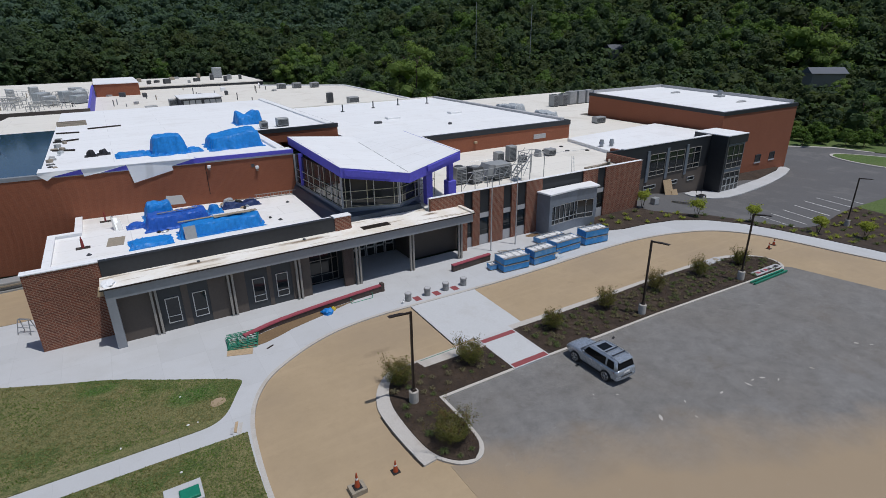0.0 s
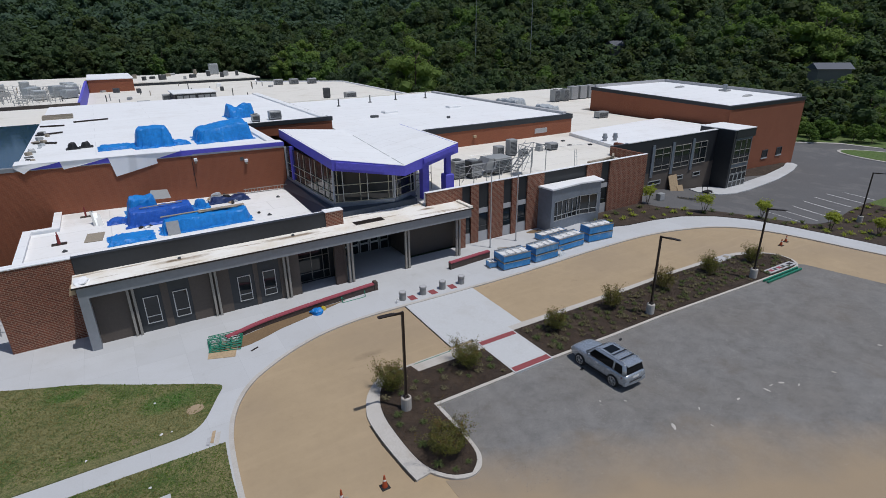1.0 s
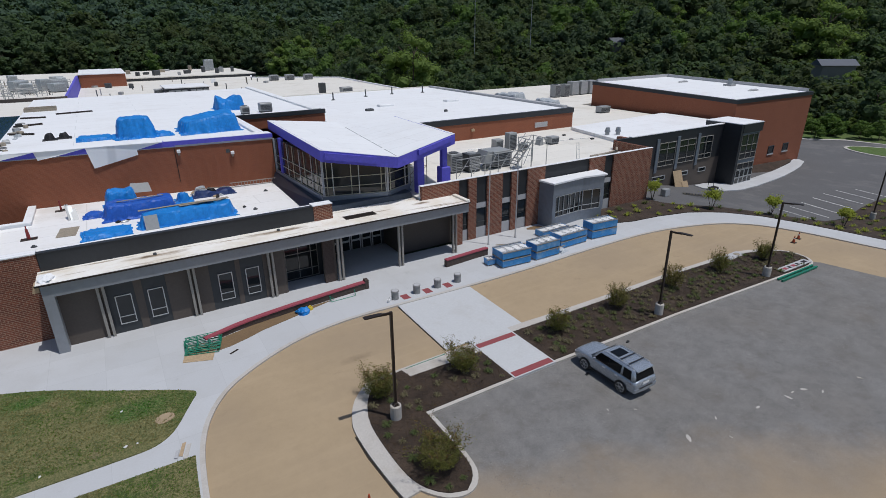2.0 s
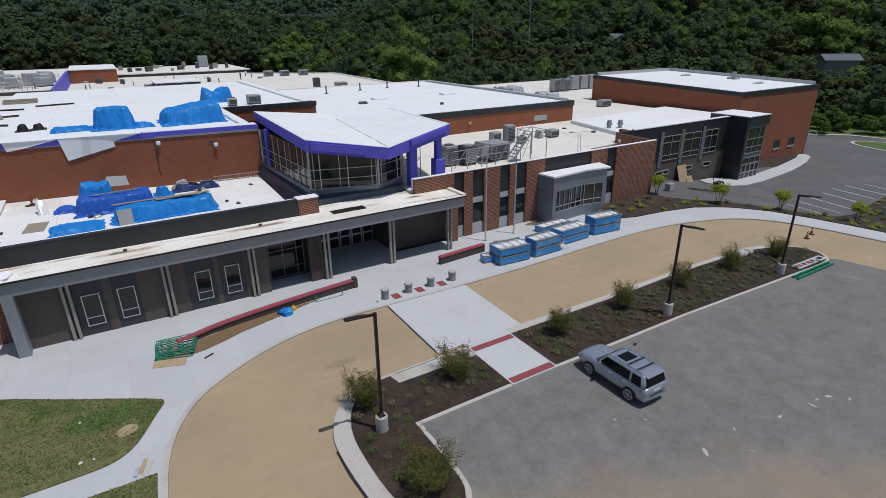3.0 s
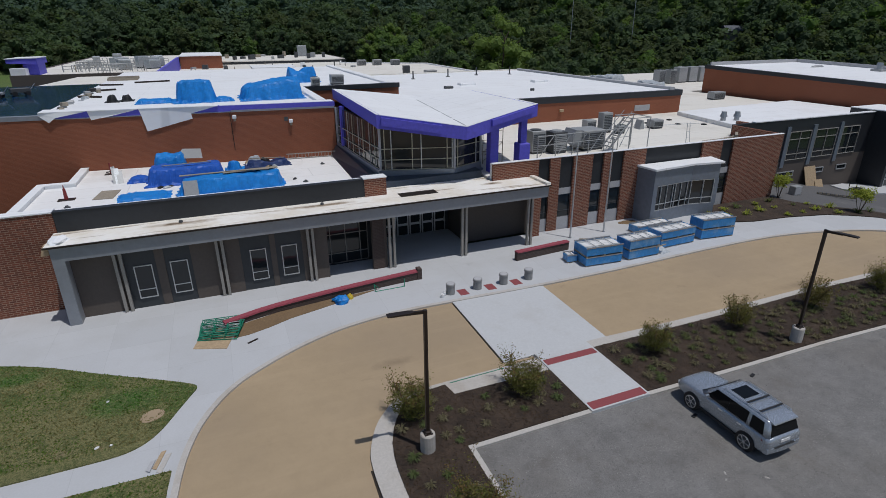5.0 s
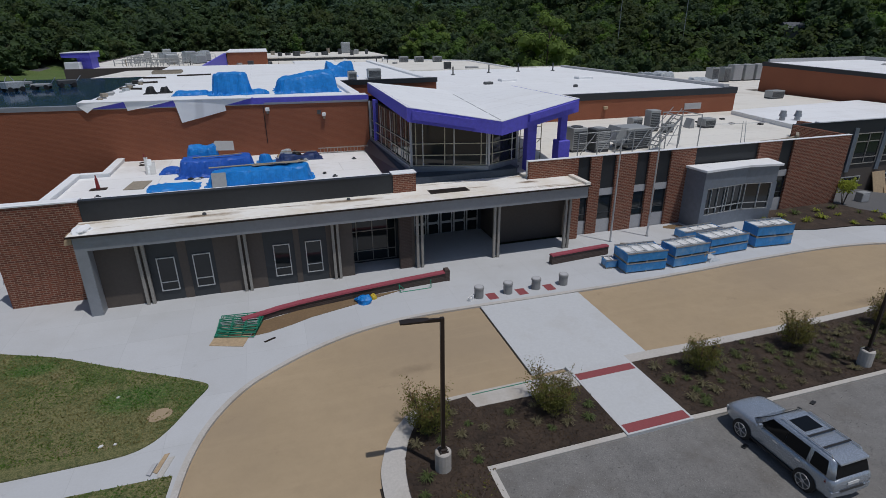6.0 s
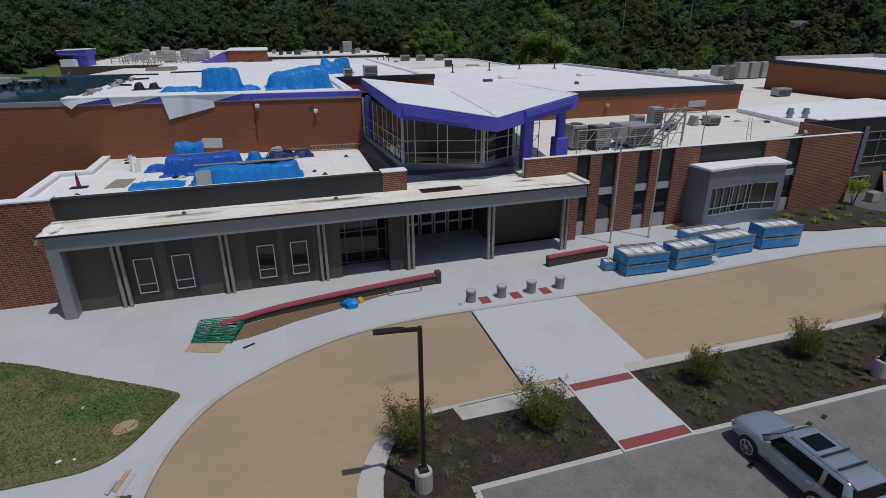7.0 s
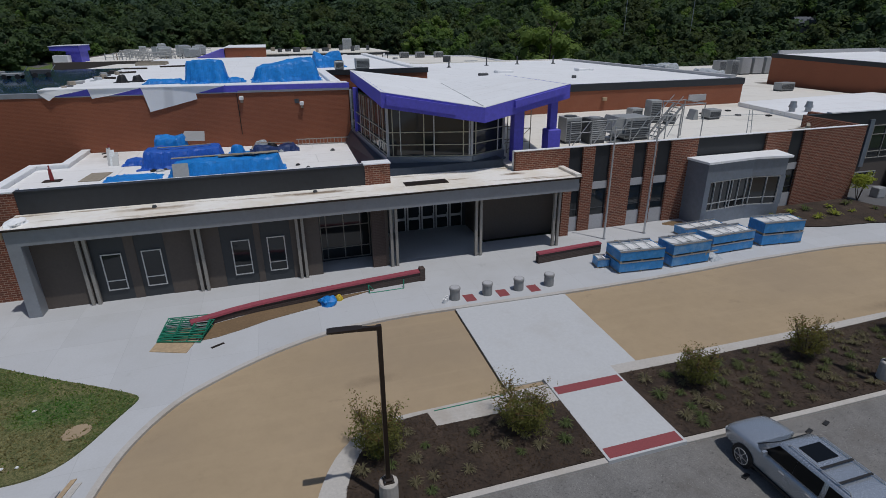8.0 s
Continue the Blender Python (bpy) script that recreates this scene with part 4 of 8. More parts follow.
for t in (41.33, 42.0, 42.75, 43.5, 43.8, 44.5, 45.3, 45.75, 47.0, 48.07):
    part("mullion", Shape().box(t - 0.024, t + 0.024, along(t), along(t) + 0.09, 1.15, 3.45), "alu", bay)
for z in (1.2, 1.75, 3.4):
    part("transom", Shape().beam((41.3, along(41.3) + 0.05, z), (45.58, along(45.58) + 0.05, z), 0.07, 0.06).beam((45.62, along(45.62) + 0.05, z), (48.1, along(48.1) + 0.05, z), 0.07, 0.06), "alu", bay)
part("roof", Shape().prism([(40.6, F - 0.2), (40.85, 44.12), (45.6, 44.55), (48.65, 44.12), (49.15, F - 0.2)], 4.851, 5.02), "membrane", bay, "white membrane bay roof")

# glazed lobby with its folded roof
lobby = thing("entry_lobby", "glazed entry lobby with a folded white roof and violet-wrapped fascia", "building")
TIP, LB, LK, RT, RK, VB = (24.1, 46.0, 9.5), (17.7, 47.6, 10.55), (18.4, 66.5, 10.6), (31.2, 47.9, 10.55), (35.0, 68.3, 9.6), (27.6, 70.0, 9.2)
top = Shape()
for ring in ([LB, TIP, VB, LK], [TIP, RT, RK, VB]):
    top.solid([(x, y, z - 0.035) for x, y, z in ring], ring)
part("roof", top, "membrane", lobby, "white folded roof membrane")
for a, b in ((0.02, 0.16), (0.19, 0.33), (0.35, 0.52), (0.55, 0.78)):
    part("seam", Shape().beam(Vector(TIP).lerp(Vector(VB), a) + Vector((0, 0, 0.01)), Vector(TIP).lerp(Vector(VB), b) + Vector((0, 0, 0.01)), 0.09, 0.016), "unit", lobby, "grey valley seam")


def lower(p, d, pull=0.12):
    return (p[0] + (25.5 - p[0]) * pull * 0.1, p[1] + (60 - p[1]) * pull * 0.1, p[2] - d)


def fascia(a, b, deep, thick=0.25):
    a, b = Vector(a), Vector(b)
    n = Vector((0, 0, 1)).cross(b - a).normalized() * thick
    return Shape().solid([a - Vector((0, 0, deep)), b - Vector((0, 0, deep)), b + n - Vector((0, 0, deep)), a + n - Vector((0, 0, deep))],
                         [a - Vector((0, 0, 0.036)), b - Vector((0, 0, 0.036)), b + n - Vector((0, 0, 0.036)), a + n - Vector((0, 0, 0.036))])


part("fascia", fascia(LK, LB, 0.95), "purple", lobby, "violet weather-barrier fascia")
part("fascia", fascia(LB, TIP, 1.0), "purple", lobby, "violet weather-barrier fascia")
part("fascia", fascia(TIP, RT, 1.0), "purple", lobby, "violet weather-barrier fascia")
part("fascia", fascia(RT, RK, 0.7), "purple", lobby, "violet weather-barrier fascia")
a, b = Vector(LB).lerp(Vector(TIP), 0.05), Vector(LB).lerp(Vector(TIP), 0.72)
part("fascia_step", fascia(a + Vector((-0.05, -0.22, -0.12)), b + Vector((-0.05, -0.22, -0.12)), 0.62, 0.2), "purple", lobby, "stepped violet fascia board")
a, b = Vector(TIP).lerp(Vector(RT), 0.32), Vector(TIP).lerp(Vector(RT), 0.93)
part("fascia_step", fascia(a + Vector((0.05, -0.22, -0.05)), b + Vector((0.05, -0.22, -0.05)), 0.5, 0.2), "purple", lobby, "stepped violet fascia board")
GLASS = [(17.75, 62.3), (18.4, 49.55), (23.95, 48.0), (26.85, 49.35), (27.1, 56.0)]
for (x0, y0), (x1, y1) in zip(GLASS, GLASS[1:]):
    run = Vector((x1 - x0, y1 - y0, 0))
    inward = Vector((0, 0, 1)).cross(run).normalized()
    base = [(x0, y0, 0), (x1, y1, 0), (x1 + inward.x * 0.3, y1 + inward.y * 0.3, 0), (x0 + inward.x * 0.3, y0 + inward.y * 0.3, 0)]
    part("sill_wall", Shape().prism([(x - inward.x * 0.12, y - inward.y * 0.12) for x, y, _ in base], 5.3, 5.95), "bluegrey", lobby, "dark blue-grey sheet metal sill")
    part("pane", Shape().prism([(x + inward.x * 0.08, y + inward.y * 0.08) for x, y, _ in base], 5.951, 9.3), "glass", lobby, "dark curtain-wall glass")
    part("sill_ledge", Shape().prism([(x - inward.x * 0.3, y - inward.y * 0.3) for x, y, _ in base[:2]] + [(x, y) for x, y, _ in base[2:]], 5.30, 5.36), "bluegrey", lobby)
    cuts = {0: (0, 0.12, 0.3, 0.42, 0.56, 0.66, 0.8, 0.9, 1), 1: (0, 0.06, 0.15, 0.43, 0.55, 0.90, 0.97, 1), 2: (0, 0.12, 0.82, 1), 3: (0, 0.25, 0.5, 0.75, 1)}[GLASS.index((x0, y0))]
    for i, cut in enumerate(cuts if x1 > 27 else cuts[:-1]):
        c = Vector((x0, y0, 0)) + run * cut
        thick = 0.16 if cut in (0, 1) else 0.065
        part("mullion", Shape().beam((c.x, c.y, 5.951), (c.x, c.y, 9.3), thick, thick), "stone" if cut in (0, 1) else ("alu", "yellowframe")[i % 2], lobby)
    for z in (5.99, 6.77, 7.62):
        part("transom", Shape().beam((x0, y0, z), (x1, y1, z), 0.06, 0.06), "yellowframe", lobby)
part("flashing", Shape().solid([(17.0, 62.28, 4.722), (16.7, F + 0.45, 4.722), (17.74, F + 0.45, 4.722), (17.76, 47.61, 4.722), (26.29, 47.61, 4.722), (26.29, 51.0, 4.722), (17.15, 62.28, 4.722)],
                               [(17.5, 62.28, 5.72), (17.7, 49.4, 5.5), (17.8, 48.3, 5.5), (18.0, 47.75, 5.5), (26.2, 47.75, 5.6), (26.2, 51.0, 5.72), (17.6, 62.28, 5.72)]), "flashing", lobby, "dark blue-grey sheet flashing round the lobby")
for x, y, w in ((27.48, 48.4, 0.72), (30.2, 48.4, 0.52)):
    part("column", Shape().box(x - w / 2, x + w / 2, y - w / 2, y + w / 2, 4.9, 9.75), "purple", lobby, "violet-wrapped roof column")
part("corner_post", Shape().box(17.75, 18.15, 60.2, 60.7, 5.3, 9.6), "purple", lobby, "violet-wrapped corner post")
part("column_base", Shape().box(29.75, 30.72, 47.95, 48.9, 4.9, 7.4, 0.06), "purple", lobby, "thick violet-wrapped column base")
part("ceiling", Shape().prism([(18.3, 62.2), (18.8, 49.9), (24.0, 48.4), (26.4, 49.6), (30.0, 50.0), (30.0, 62.0)], 8.75, 8.85), "inside", lobby)

# two-storey corner with its entrance tower, on the lower ground
corner = thing("corner_wing", "two-storey dark grey wing with tall windows and an entrance tower", "building")
BT, BG, BY = 6.4, -2.6, 52.0
part("wall", Shape().box(58.5, 82.0, BY, BY + 0.4, BG, 1.6), "brown", corner, "brown panel base storey")
part("wall", Shape().box(58.5, 82.0, BY, BY + 0.4, 1.6, BT), "dark", corner, "charcoal metal upper storey")
part("roof", Shape().prism([(61.5, BY + 0.5), (88.5, BY + 0.5), (88.5, 68.0), (64.2, 66.0)], 5.1, 5.72), "membrane", corner, "white roof membrane")
part("parapet", Shape().box(60.9, 61.5, BY + 0.1, 54.0, 5.1, BT - 0.05), "brick", corner, "low brick roof step")
part("parapet_cap", Shape().box(61.5, 82.0, BY - 0.06, BY + 0.5, BT + 0.002, BT + 0.1), "membrane", corner, "thin white coping")
for a, b in ((67.35, 70.95), (71.75, 75.5), (76.4, 79.5)):
    window(corner, a, b, BY, 1.7, 5.0, ((a + b) / 2,), (2.4, 4.1), "post", 0.12, 0.07, "tall upper-floor window with an aluminium frame")
    part("frame_panel", Shape().box(a - 0.62, a - 0.05, BY - 0.14, BY - 0.004, 0.9, 5.6), "bluegrey", corner, "grey metal panel beside the window")
for a, b in ((66.6, 69.4), (72.6, 74.6), (77.0, 78.8)):
    window(corner, a, b, BY, -0.3, 0.35, (), (), "alu", 0.1, 0.1, "low strip window")
d = part("door", Shape().box(66.0, 67.3, BY - 0.1, BY - 0.012, BG, -0.4), "alu", corner, "side door with a glazed panel")
part("pane", Shape().box(66.3, 67.0, BY - 0.12, BY - 0.102, -1.5, -0.4), "glass", d)
tower = thing("entrance_tower", "two-storey entrance tower with a charcoal side and a glazed front", "building")
TX0, TX1, TY = 81.8, 87.2, 49.2
part("wall", Shape().box(TX0, TX0 + 0.5, TY, BY + 3, BG, 6.6), "dark", tower, "charcoal metal side wall")
part("wall", Shape().box(TX0 + 0.5, TX1, TY + 0.25, BY + 3, BG, 6.6), "bluegrey", tower, "grey metal front")
part("parapet", Shape().box(TX0 + 0.5, TX1 + 0.1, TY - 0.05, TY + 0.25, 5.3, 6.6), "dark", tower, "charcoal top band")
part("roof", Shape().box(TX0 - 0.05, TX1 + 0.15, TY - 0.1, BY + 3, 6.601, 6.7), "membrane", tower, "white tower roof")
window(tower, TX0 + 0.8, TX1 - 0.3, TY + 0.22, 1.3, 5.0, (TX0 + 2.4, TX0 + 3.8), (2.2, 3.4), "post", 0.12, 0.07, "large upper window of the tower")
window(tower, TX0 + 0.8, TX1 - 0.3, TY + 0.22, -0.3, 0.7, (TX0 + 2.4, TX0 + 3.8), (), "post", 0.12, 0.07, "transom window over the tower doors")
for i in range(4):
    x = TX0 + 0.75 + i * 1.12
    d = part("door", Shape().box(x, x + 1.05, TY + 0.1, TY + 0.2, BG, -0.2), "alu", tower, "glazed aluminium door")
    part("pane", Shape().box(x + 0.14, x + 0.92, TY + 0.07, TY + 0.098, BG + 0.3, BG + 1.05), "glass", d)
    part("pane", Shape().box(x + 0.14, x + 0.92, TY + 0.07, TY + 0.098, BG + 1.25, -0.4), "glass", d)
setting("apron", draped([(75.8, 51.3), (75.2, 49.4), (77.2, 47.4), (80.5, 46.8), (84.5, 46.8), (89.5, 47.4), (95.3, 48.4), (101.0, 49.8), (106.0, 51.2), (110.6, 52.9), (111.6, 54.3), (110.9, 55.0), (109.5, 54.6), (107.6, 53.8), (97.0, 51.3), (88.3, 49.9), (82.0, 50.2), (79.0, 51.9)], 0.14), "concrete", "curved light concrete apron before the tower")
BANK = [(88.2, 49.95), (97.0, 51.35), (107.5, 53.85), (109.3, 54.6), (109.3, 54.95), (100.0, 54.95), (88.2, 54.95)]
setting("planting_bed", Shape().solid([(x, y, -3.4) for x, y in BANK], [(x, y, -2.85 + 0.45 * smooth_step(0, 3.6, y - 50.25 - 4.25 * (x - 88.2) / 20.3)) for x, y in BANK]), "mulch", "mulch bed below the brick hall")

hall = thing("tall_hall", "large windowless orange brick hall with a white roof", "building")
HX0, HX1, HY0, HY1, HF, HB = 89.2, 112.3, 55.0, 85.5, 9.05, 9.9
HG = -3.4


def hall_wall(x0, x1, y0, y1, z0, z1, low):
    """A wall whose top rises with the roof from the front to the back."""
    up = lambda y: (HF + (HB - HF) * (y - HY0) / (HY1 - HY0))
    ring = [(x0, y0), (x1, y0), (x1, y1), (x0, y1)]
    return Shape().solid([(x, y, low if low is not None else up(y) + z0) for x, y in ring], [(x, y, up(y) + z1) for x, y in ring])


part("wall", hall_wall(HX0, HX1, HY0, HY0 + 0.4, 0, -0.6, HG), "orange_brick", hall, "orange brick front wall")
for x0, x1, y0, y1 in ((HX0, HX0 + 0.4, HY0 + 0.4, HY1), (HX1 - 0.4, HX1, HY0 + 0.4, HY1), (HX0, HX1, HY1, HY1 + 0.4)):
    part("wall", hall_wall(x0, x1, y0, y1, 0, -0.6, HG), "orange_brick", hall, "orange brick side wall")
for x0, x1, y0, y1 in ((HX0 - 0.1, HX1 + 0.1, HY0 - 0.1, HY0 + 0.5), (HX0 - 0.1, HX0 + 0.5, HY0 + 0.5, HY1), (HX1 - 0.5, HX1 + 0.1, HY0 + 0.5, HY1), (HX0 - 0.1, HX1 + 0.1, HY1, HY1 + 0.5)):
    part("parapet", hall_wall(x0, x1, y0, y1, -0.6, 0.0, None), "dark", hall, "charcoal parapet band")
for x0, x1, y0, y1 in ((HX0 + 0.5, HX1 - 0.5, HY1 - 0.3, HY1 - 0.01), (HX1 - 0.8, HX1 - 0.51, HY0 + 0.51, HY1 - 0.31)):
    part("parapet_lining", hall_wall(x0, x1, y0, y1, -0.3, 0.5, None), "stone", hall, "pale inner face of the parapet")
part("roof", hall_wall(HX0 + 0.5, HX1 - 0.5, HY0 + 0.5, HY1, -0.5, -0.06, None), "membrane", hall, "white roof membrane")
for a in (101.3, 106.0):
    window(hall, a, a + 1.75, HY0, -0.95, 0.42, (), (), "slate", 0.1, 0.12, "small dark window with a pale sill")
    part("sill", Shape().box(a - 0.1, a + 1.85, HY0 - 0.12, HY0 - 0.011, -1.2, -0.97), "stone", hall, "pale stone sill")

# blocks farther back
rear = thing("rear_block", "far white-roofed block of the school with an orange brick stair head", "building")
part("wall", Shape().box(-26.0, -2.2, 131.0, 131.4, -0.5, 8.95).box(-26.0, -25.6, 131.4, 215.0, -0.5, 8.95), "brown", rear, "dark metal wall")
part("roof", Shape().prism([(-25.6, 131.4), (-2.6, 131.4), (-1.8, 195.0), (-1.0, 215.0), (-25.6, 215.0)], 8.5, 8.8), "cream", rear, "cluttered white roof")
part("wall", Shape().box(-1.0, 10.6, 195.0, 222.0, 4.5, 9.1), "orange_brick", rear, "orange brick stair head")
part("wrap", Shape().prism([(-2.59, 131.41), (-2.2, 131.41), (-1.2, 194.9), (-1.79, 194.9)], 4.5, 9.0), "purple", rear, "violet weather barrier")
part("roof", Shape().box(-1.2, 10.8, 194.8, 222.2, 9.102, 9.3), "membrane", rear, "white stair head roof")
middle = thing("middle_block", "low white-roofed middle block of the school", "building")
MIDDLE = [(-12.0, 112.45), (70.5, 112.45), (71.5, 142.0), (73.0, 184.5), (48.6, 203.0), (50.6, 212.0), (-12.0, 212.0)]
part("wall", Shape().prism([(x + (20 - x) * 0.004, y + (160 - y) * 0.004) for x, y in MIDDLE], -1.0, 5.3), "orange_brick", middle, "orange brick wall")
part("roof", Shape().prism(MIDDLE, 5.301, 5.6), "cream", middle, "cream-white roof membrane")
for (x0, y0), (x1, y1) in zip(MIDDLE[1:5], MIDDLE[2:6]):
    part("parapet_cap", Shape().prism(ribbon([(x0, y0), (x1, y1)], 0.5, -0.02), 5.601, 5.95), "membrane", middle, "white membrane kerb along the roof edge")
part("upper_wall", Shape().box(10.7, 52.0, 212.01, 250.0, 0.0, 6.4), "dark", middle, "dark step between the roofs")
part("upper_roof", Shape().box(10.65, 52.1, 211.95, 250.1, 6.401, 6.7), "cream", middle, "cream-white upper roof membrane")

# ---- things in front of the school ----


def street_lamp(x, y, arm, label):
    g = land(x, y) + 0.14
    ob = thing("street_lamp", label, "lamp post", "lamp posts round the parking area", at=pose(x, y, g))
    base = Shape().rings([[(0.31 * math.cos(a), 0.31 * math.sin(a), 0.0) for a in np.linspace(0, 2 * math.pi, 17)[:-1]],
                          [(0.31 * math.cos(a), 0.31 * math.sin(a), 0.82) for a in np.linspace(0, 2 * math.pi, 17)[:-1]],
                          [(0.27 * math.cos(a), 0.27 * math.sin(a), 0.87) for a in np.linspace(0, 2 * math.pi, 17)[:-1]]])
    part("footing", base, "kerb", ob, "round pale concrete footing")
    part("base_plate", Shape().box(-0.17, 0.17, -0.17, 0.17, 0.871, 0.91), "bronze", ob)
    part("cover", Shape().box(-0.13, 0.13, -0.13, 0.13, 0.911, 1.02, 0.04), "bronze", ob)
    for a in (-0.12, 0.12):
        for b in (-0.12, 0.12):
            part("bolt", Shape().round(a, b, 0.911, 0.96, 0.02, n=6), "steel", ob)
    part("pole", Shape().box(-0.065, 0.065, -0.065, 0.065, 1.021, 6.5), "bronze", ob, "square dark bronze pole")
    d = Vector((*arm, 0)).normalized()
    part("arm", Shape().beam((0, 0, 6.42), d * 0.75 + Vector((0, 0, 6.45)), 0.09, 0.12), "bronze", ob)
    n = Vector((-d.y, d.x, 0))
    a, b = d * 0.45, d * 1.42
    rings = []
    for p, w, z0, z1 in ((a, 0.08, 6.43, 6.51), (a + d * 0.2, 0.13, 6.44, 6.51), (b - d * 0.15, 0.14, 6.45, 6.51), (b, 0.13, 6.46, 6.50)):
        rings.append([p - n * w + Vector((0, 0, z0)), p + n * w + Vector((0, 0, z0)), p + n * w + Vector((0, 0, z1)), p - n * w + Vector((0, 0, z1))])
    part("lamp_head", Shape().rings(rings), "bronze", ob, "flat dark bronze lamp head")
    return ob


street_lamp(13.3, 26.0, (-1.0, 0.09), "dark bronze lamp post on a concrete footing in the bed")
street_lamp(34.88, 26.0, (0.27, -1.0), "dark bronze lamp post on a concrete footing in the long bed")
street_lamp(48.0, 25.45, (0.45, -0.9), "dark bronze lamp post on a footing near the bed's tip")
street_lamp(81.0, 30.4, (0.4, -0.9), "dark bronze lamp post beside the marked parking rows")

for i in range(4):
    b = thing("bollard", "stubby round grey concrete bollard on the pavement", "bollard", "bollards before the crossing", at=pose(19.68 + i * 1.945, 38.7, 0.1))
    ring = np.linspace(0, 2 * math.pi, 21)[:-1]
    part("shaft", Shape().rings([[(r * math.cos(a), r * math.sin(a), z) for a in ring] for r, z in ((0.28, 0), (0.29, 0.02), (0.28, 0.58), (0.315, 0.60), (0.315, 0.70), (0.29, 0.735))]), "bollard", b)
    part("cap", Shape().rings([[(r * math.cos(a), r * math.sin(a), z) for a in ring] for r, z in ((0.25, 0.736), (0.23, 0.75))]), "stone", b, "paler top disc")
single("canister", Shape().round(0, 0, 0, 0.26, 0.11).round(0, 0, 0.261, 0.32, 0.06), "white", "small white canister beside a bollard", "canister", at=pose(19.2, 38.6, 0.1))
single("canister", Shape().round(0, 0, 0, 0.22, 0.12).round(0, 0, 0.221, 0.27, 0.05), "white", "squat white canister beside a bollard", "canister", at=pose(19.0, 38.42, 0.1))


def curved_wall(name, line, h0, h1, label):
    ob = thing(name, label, "low wall")
    k = len(line)
    rings, cap = [], []
    for i, (x, y) in enumerate(line):
        x0, y0 = line[max(0, i - 1)]
        x1, y1 = line[min(k - 1, i + 1)]
        n = Vector((-(y1 - y0), x1 - x0, 0)).normalized()
        h = h0 + (h1 - h0) * i / (k - 1)
        p = Vector((x, y, 0))
        rings.append([p + Vector((0, 0, 0.02)), p + n * 0.34 + Vector((0, 0, 0.02)), p + n * 0.34 + Vector((0, 0, h)), p + Vector((0, 0, h))])
        cap.append([p - n * 0.05 + Vector((0, 0, h + 0.003)), p + n * 0.39 + Vector((0, 0, h + 0.003)), p + n * 0.36 + Vector((0, 0, h + 0.1)), p - n * 0.02 + Vector((0, 0, h + 0.1))])
    part("wall", Shape().rings(rings), "slate_brick", ob, "dark brown brick wall face")
    part("coping", Shape().rings(cap), "redcap", ob, "dusty red coping")
    return ob


LINE = [(5.9, 39.6), (6.9, 39.91), (7.9, 40.23), (9.0, 40.48), (10.6, 40.74), (12.2, 40.95), (14.0, 41.15), (15.7, 41.32), (17.2, 41.44), (18.4, 41.52)]
w = curved_wall("low_wall", LINE, 0.40, 0.66, "long curved low brick wall with a dusty red coping")
part("end_pier", Shape().box(18.402, 18.72, 41.48, 41.92, 0.02, 0.92, 0.04), "slate_brick", w, "taller end pier")
curved_wall("low_wall", [(26.3, 41.65), (28.0, 41.8), (29.6, 41.95), (31.1, 42.05)], 0.72, 0.72, "short low brick wall with a dusty red coping beside the blue racks")
setting("bare_ground", draped([(6.3, 38.3), (7.2, 38.42), (8.4, 38.85), (9.6, 39.4), (12.1, 40.1), (14.1, 40.75), (15.6, 41.2), (12.2, 40.93), (9.0, 40.46), (6.6, 39.75)], 0.125), "dirt", "brown soil strip before the low wall")


def stacked_rack(x, y, length, depth, level_h, levels, turn, label, tilt=0.0):
    ob = thing("glass_rack", label, "rack", "blue racks on the pavement", at=pose(x, y, 0.1, 0, 0, turn))
    z = 0.0
    for lv in range(levels):
        for a in (0.0, length / 2 - 0.06, length - 0.12):
            part("skid", Shape().box(a, a + 0.12, 0, depth, z, z + 0.1), "greywood", ob)
        z += 0.101
        a, b = z, z + level_h - 0.1
        part("side_panel", Shape().box(0, length, 0, 0.05, a, b), "crate", ob, "blue painted side")
        part("side_panel", Shape().box(0, length, depth - 0.05, depth, a, b), "crate", ob, "blue painted side")
        part("end_panel", Shape().box(0, 0.05, 0.051, depth - 0.051, a, b), "crate", ob, "blue painted end")
        part("end_panel", Shape().box(length - 0.05, length, 0.051, depth - 0.051, a, b), "crate", ob, "blue painted end")
        part("top_rail", Shape().box(-0.02, length + 0.02, -0.02, 0.08, b + 0.001, b + 0.07), "steel", ob)
        part("top_rail", Shape().box(-0.02, length + 0.02, depth - 0.08, depth + 0.02, b + 0.001, b + 0.07), "steel", ob)
        part("load", Shape().box(0.06, length - 0.06, 0.06, depth - 0.06, a, b - 0.04), "cratetop", ob, "grey packed load")
        if lv == levels - 1:
            for i in range(1, 4 if length > 2 else 2):
                t = length * i / (4 if length > 2 else 2)
                part("batten", Shape().box(t - 0.03, t + 0.03, 0.02, depth - 0.02, b + 0.071, b + 0.11), "alu", ob, "pale cross batten")
            part("wrap", Shape().rings([[(x, y + 0.02 * math.sin(9 * x), b - 0.02 + 0.05 * math.sin(5 * x + 3 * y)) for x in np.linspace(0.1, length - 0.1, 9)] + [(x, y + 0.3, b + 0.02 * math.sin(7 * x)) for x in np.linspace(length - 0.1, 0.1, 9)] for y in (0.25 * depth, 0.55 * depth)]), "white", ob, "crumpled clear plastic wrap")
        z = b + 0.071
    return ob


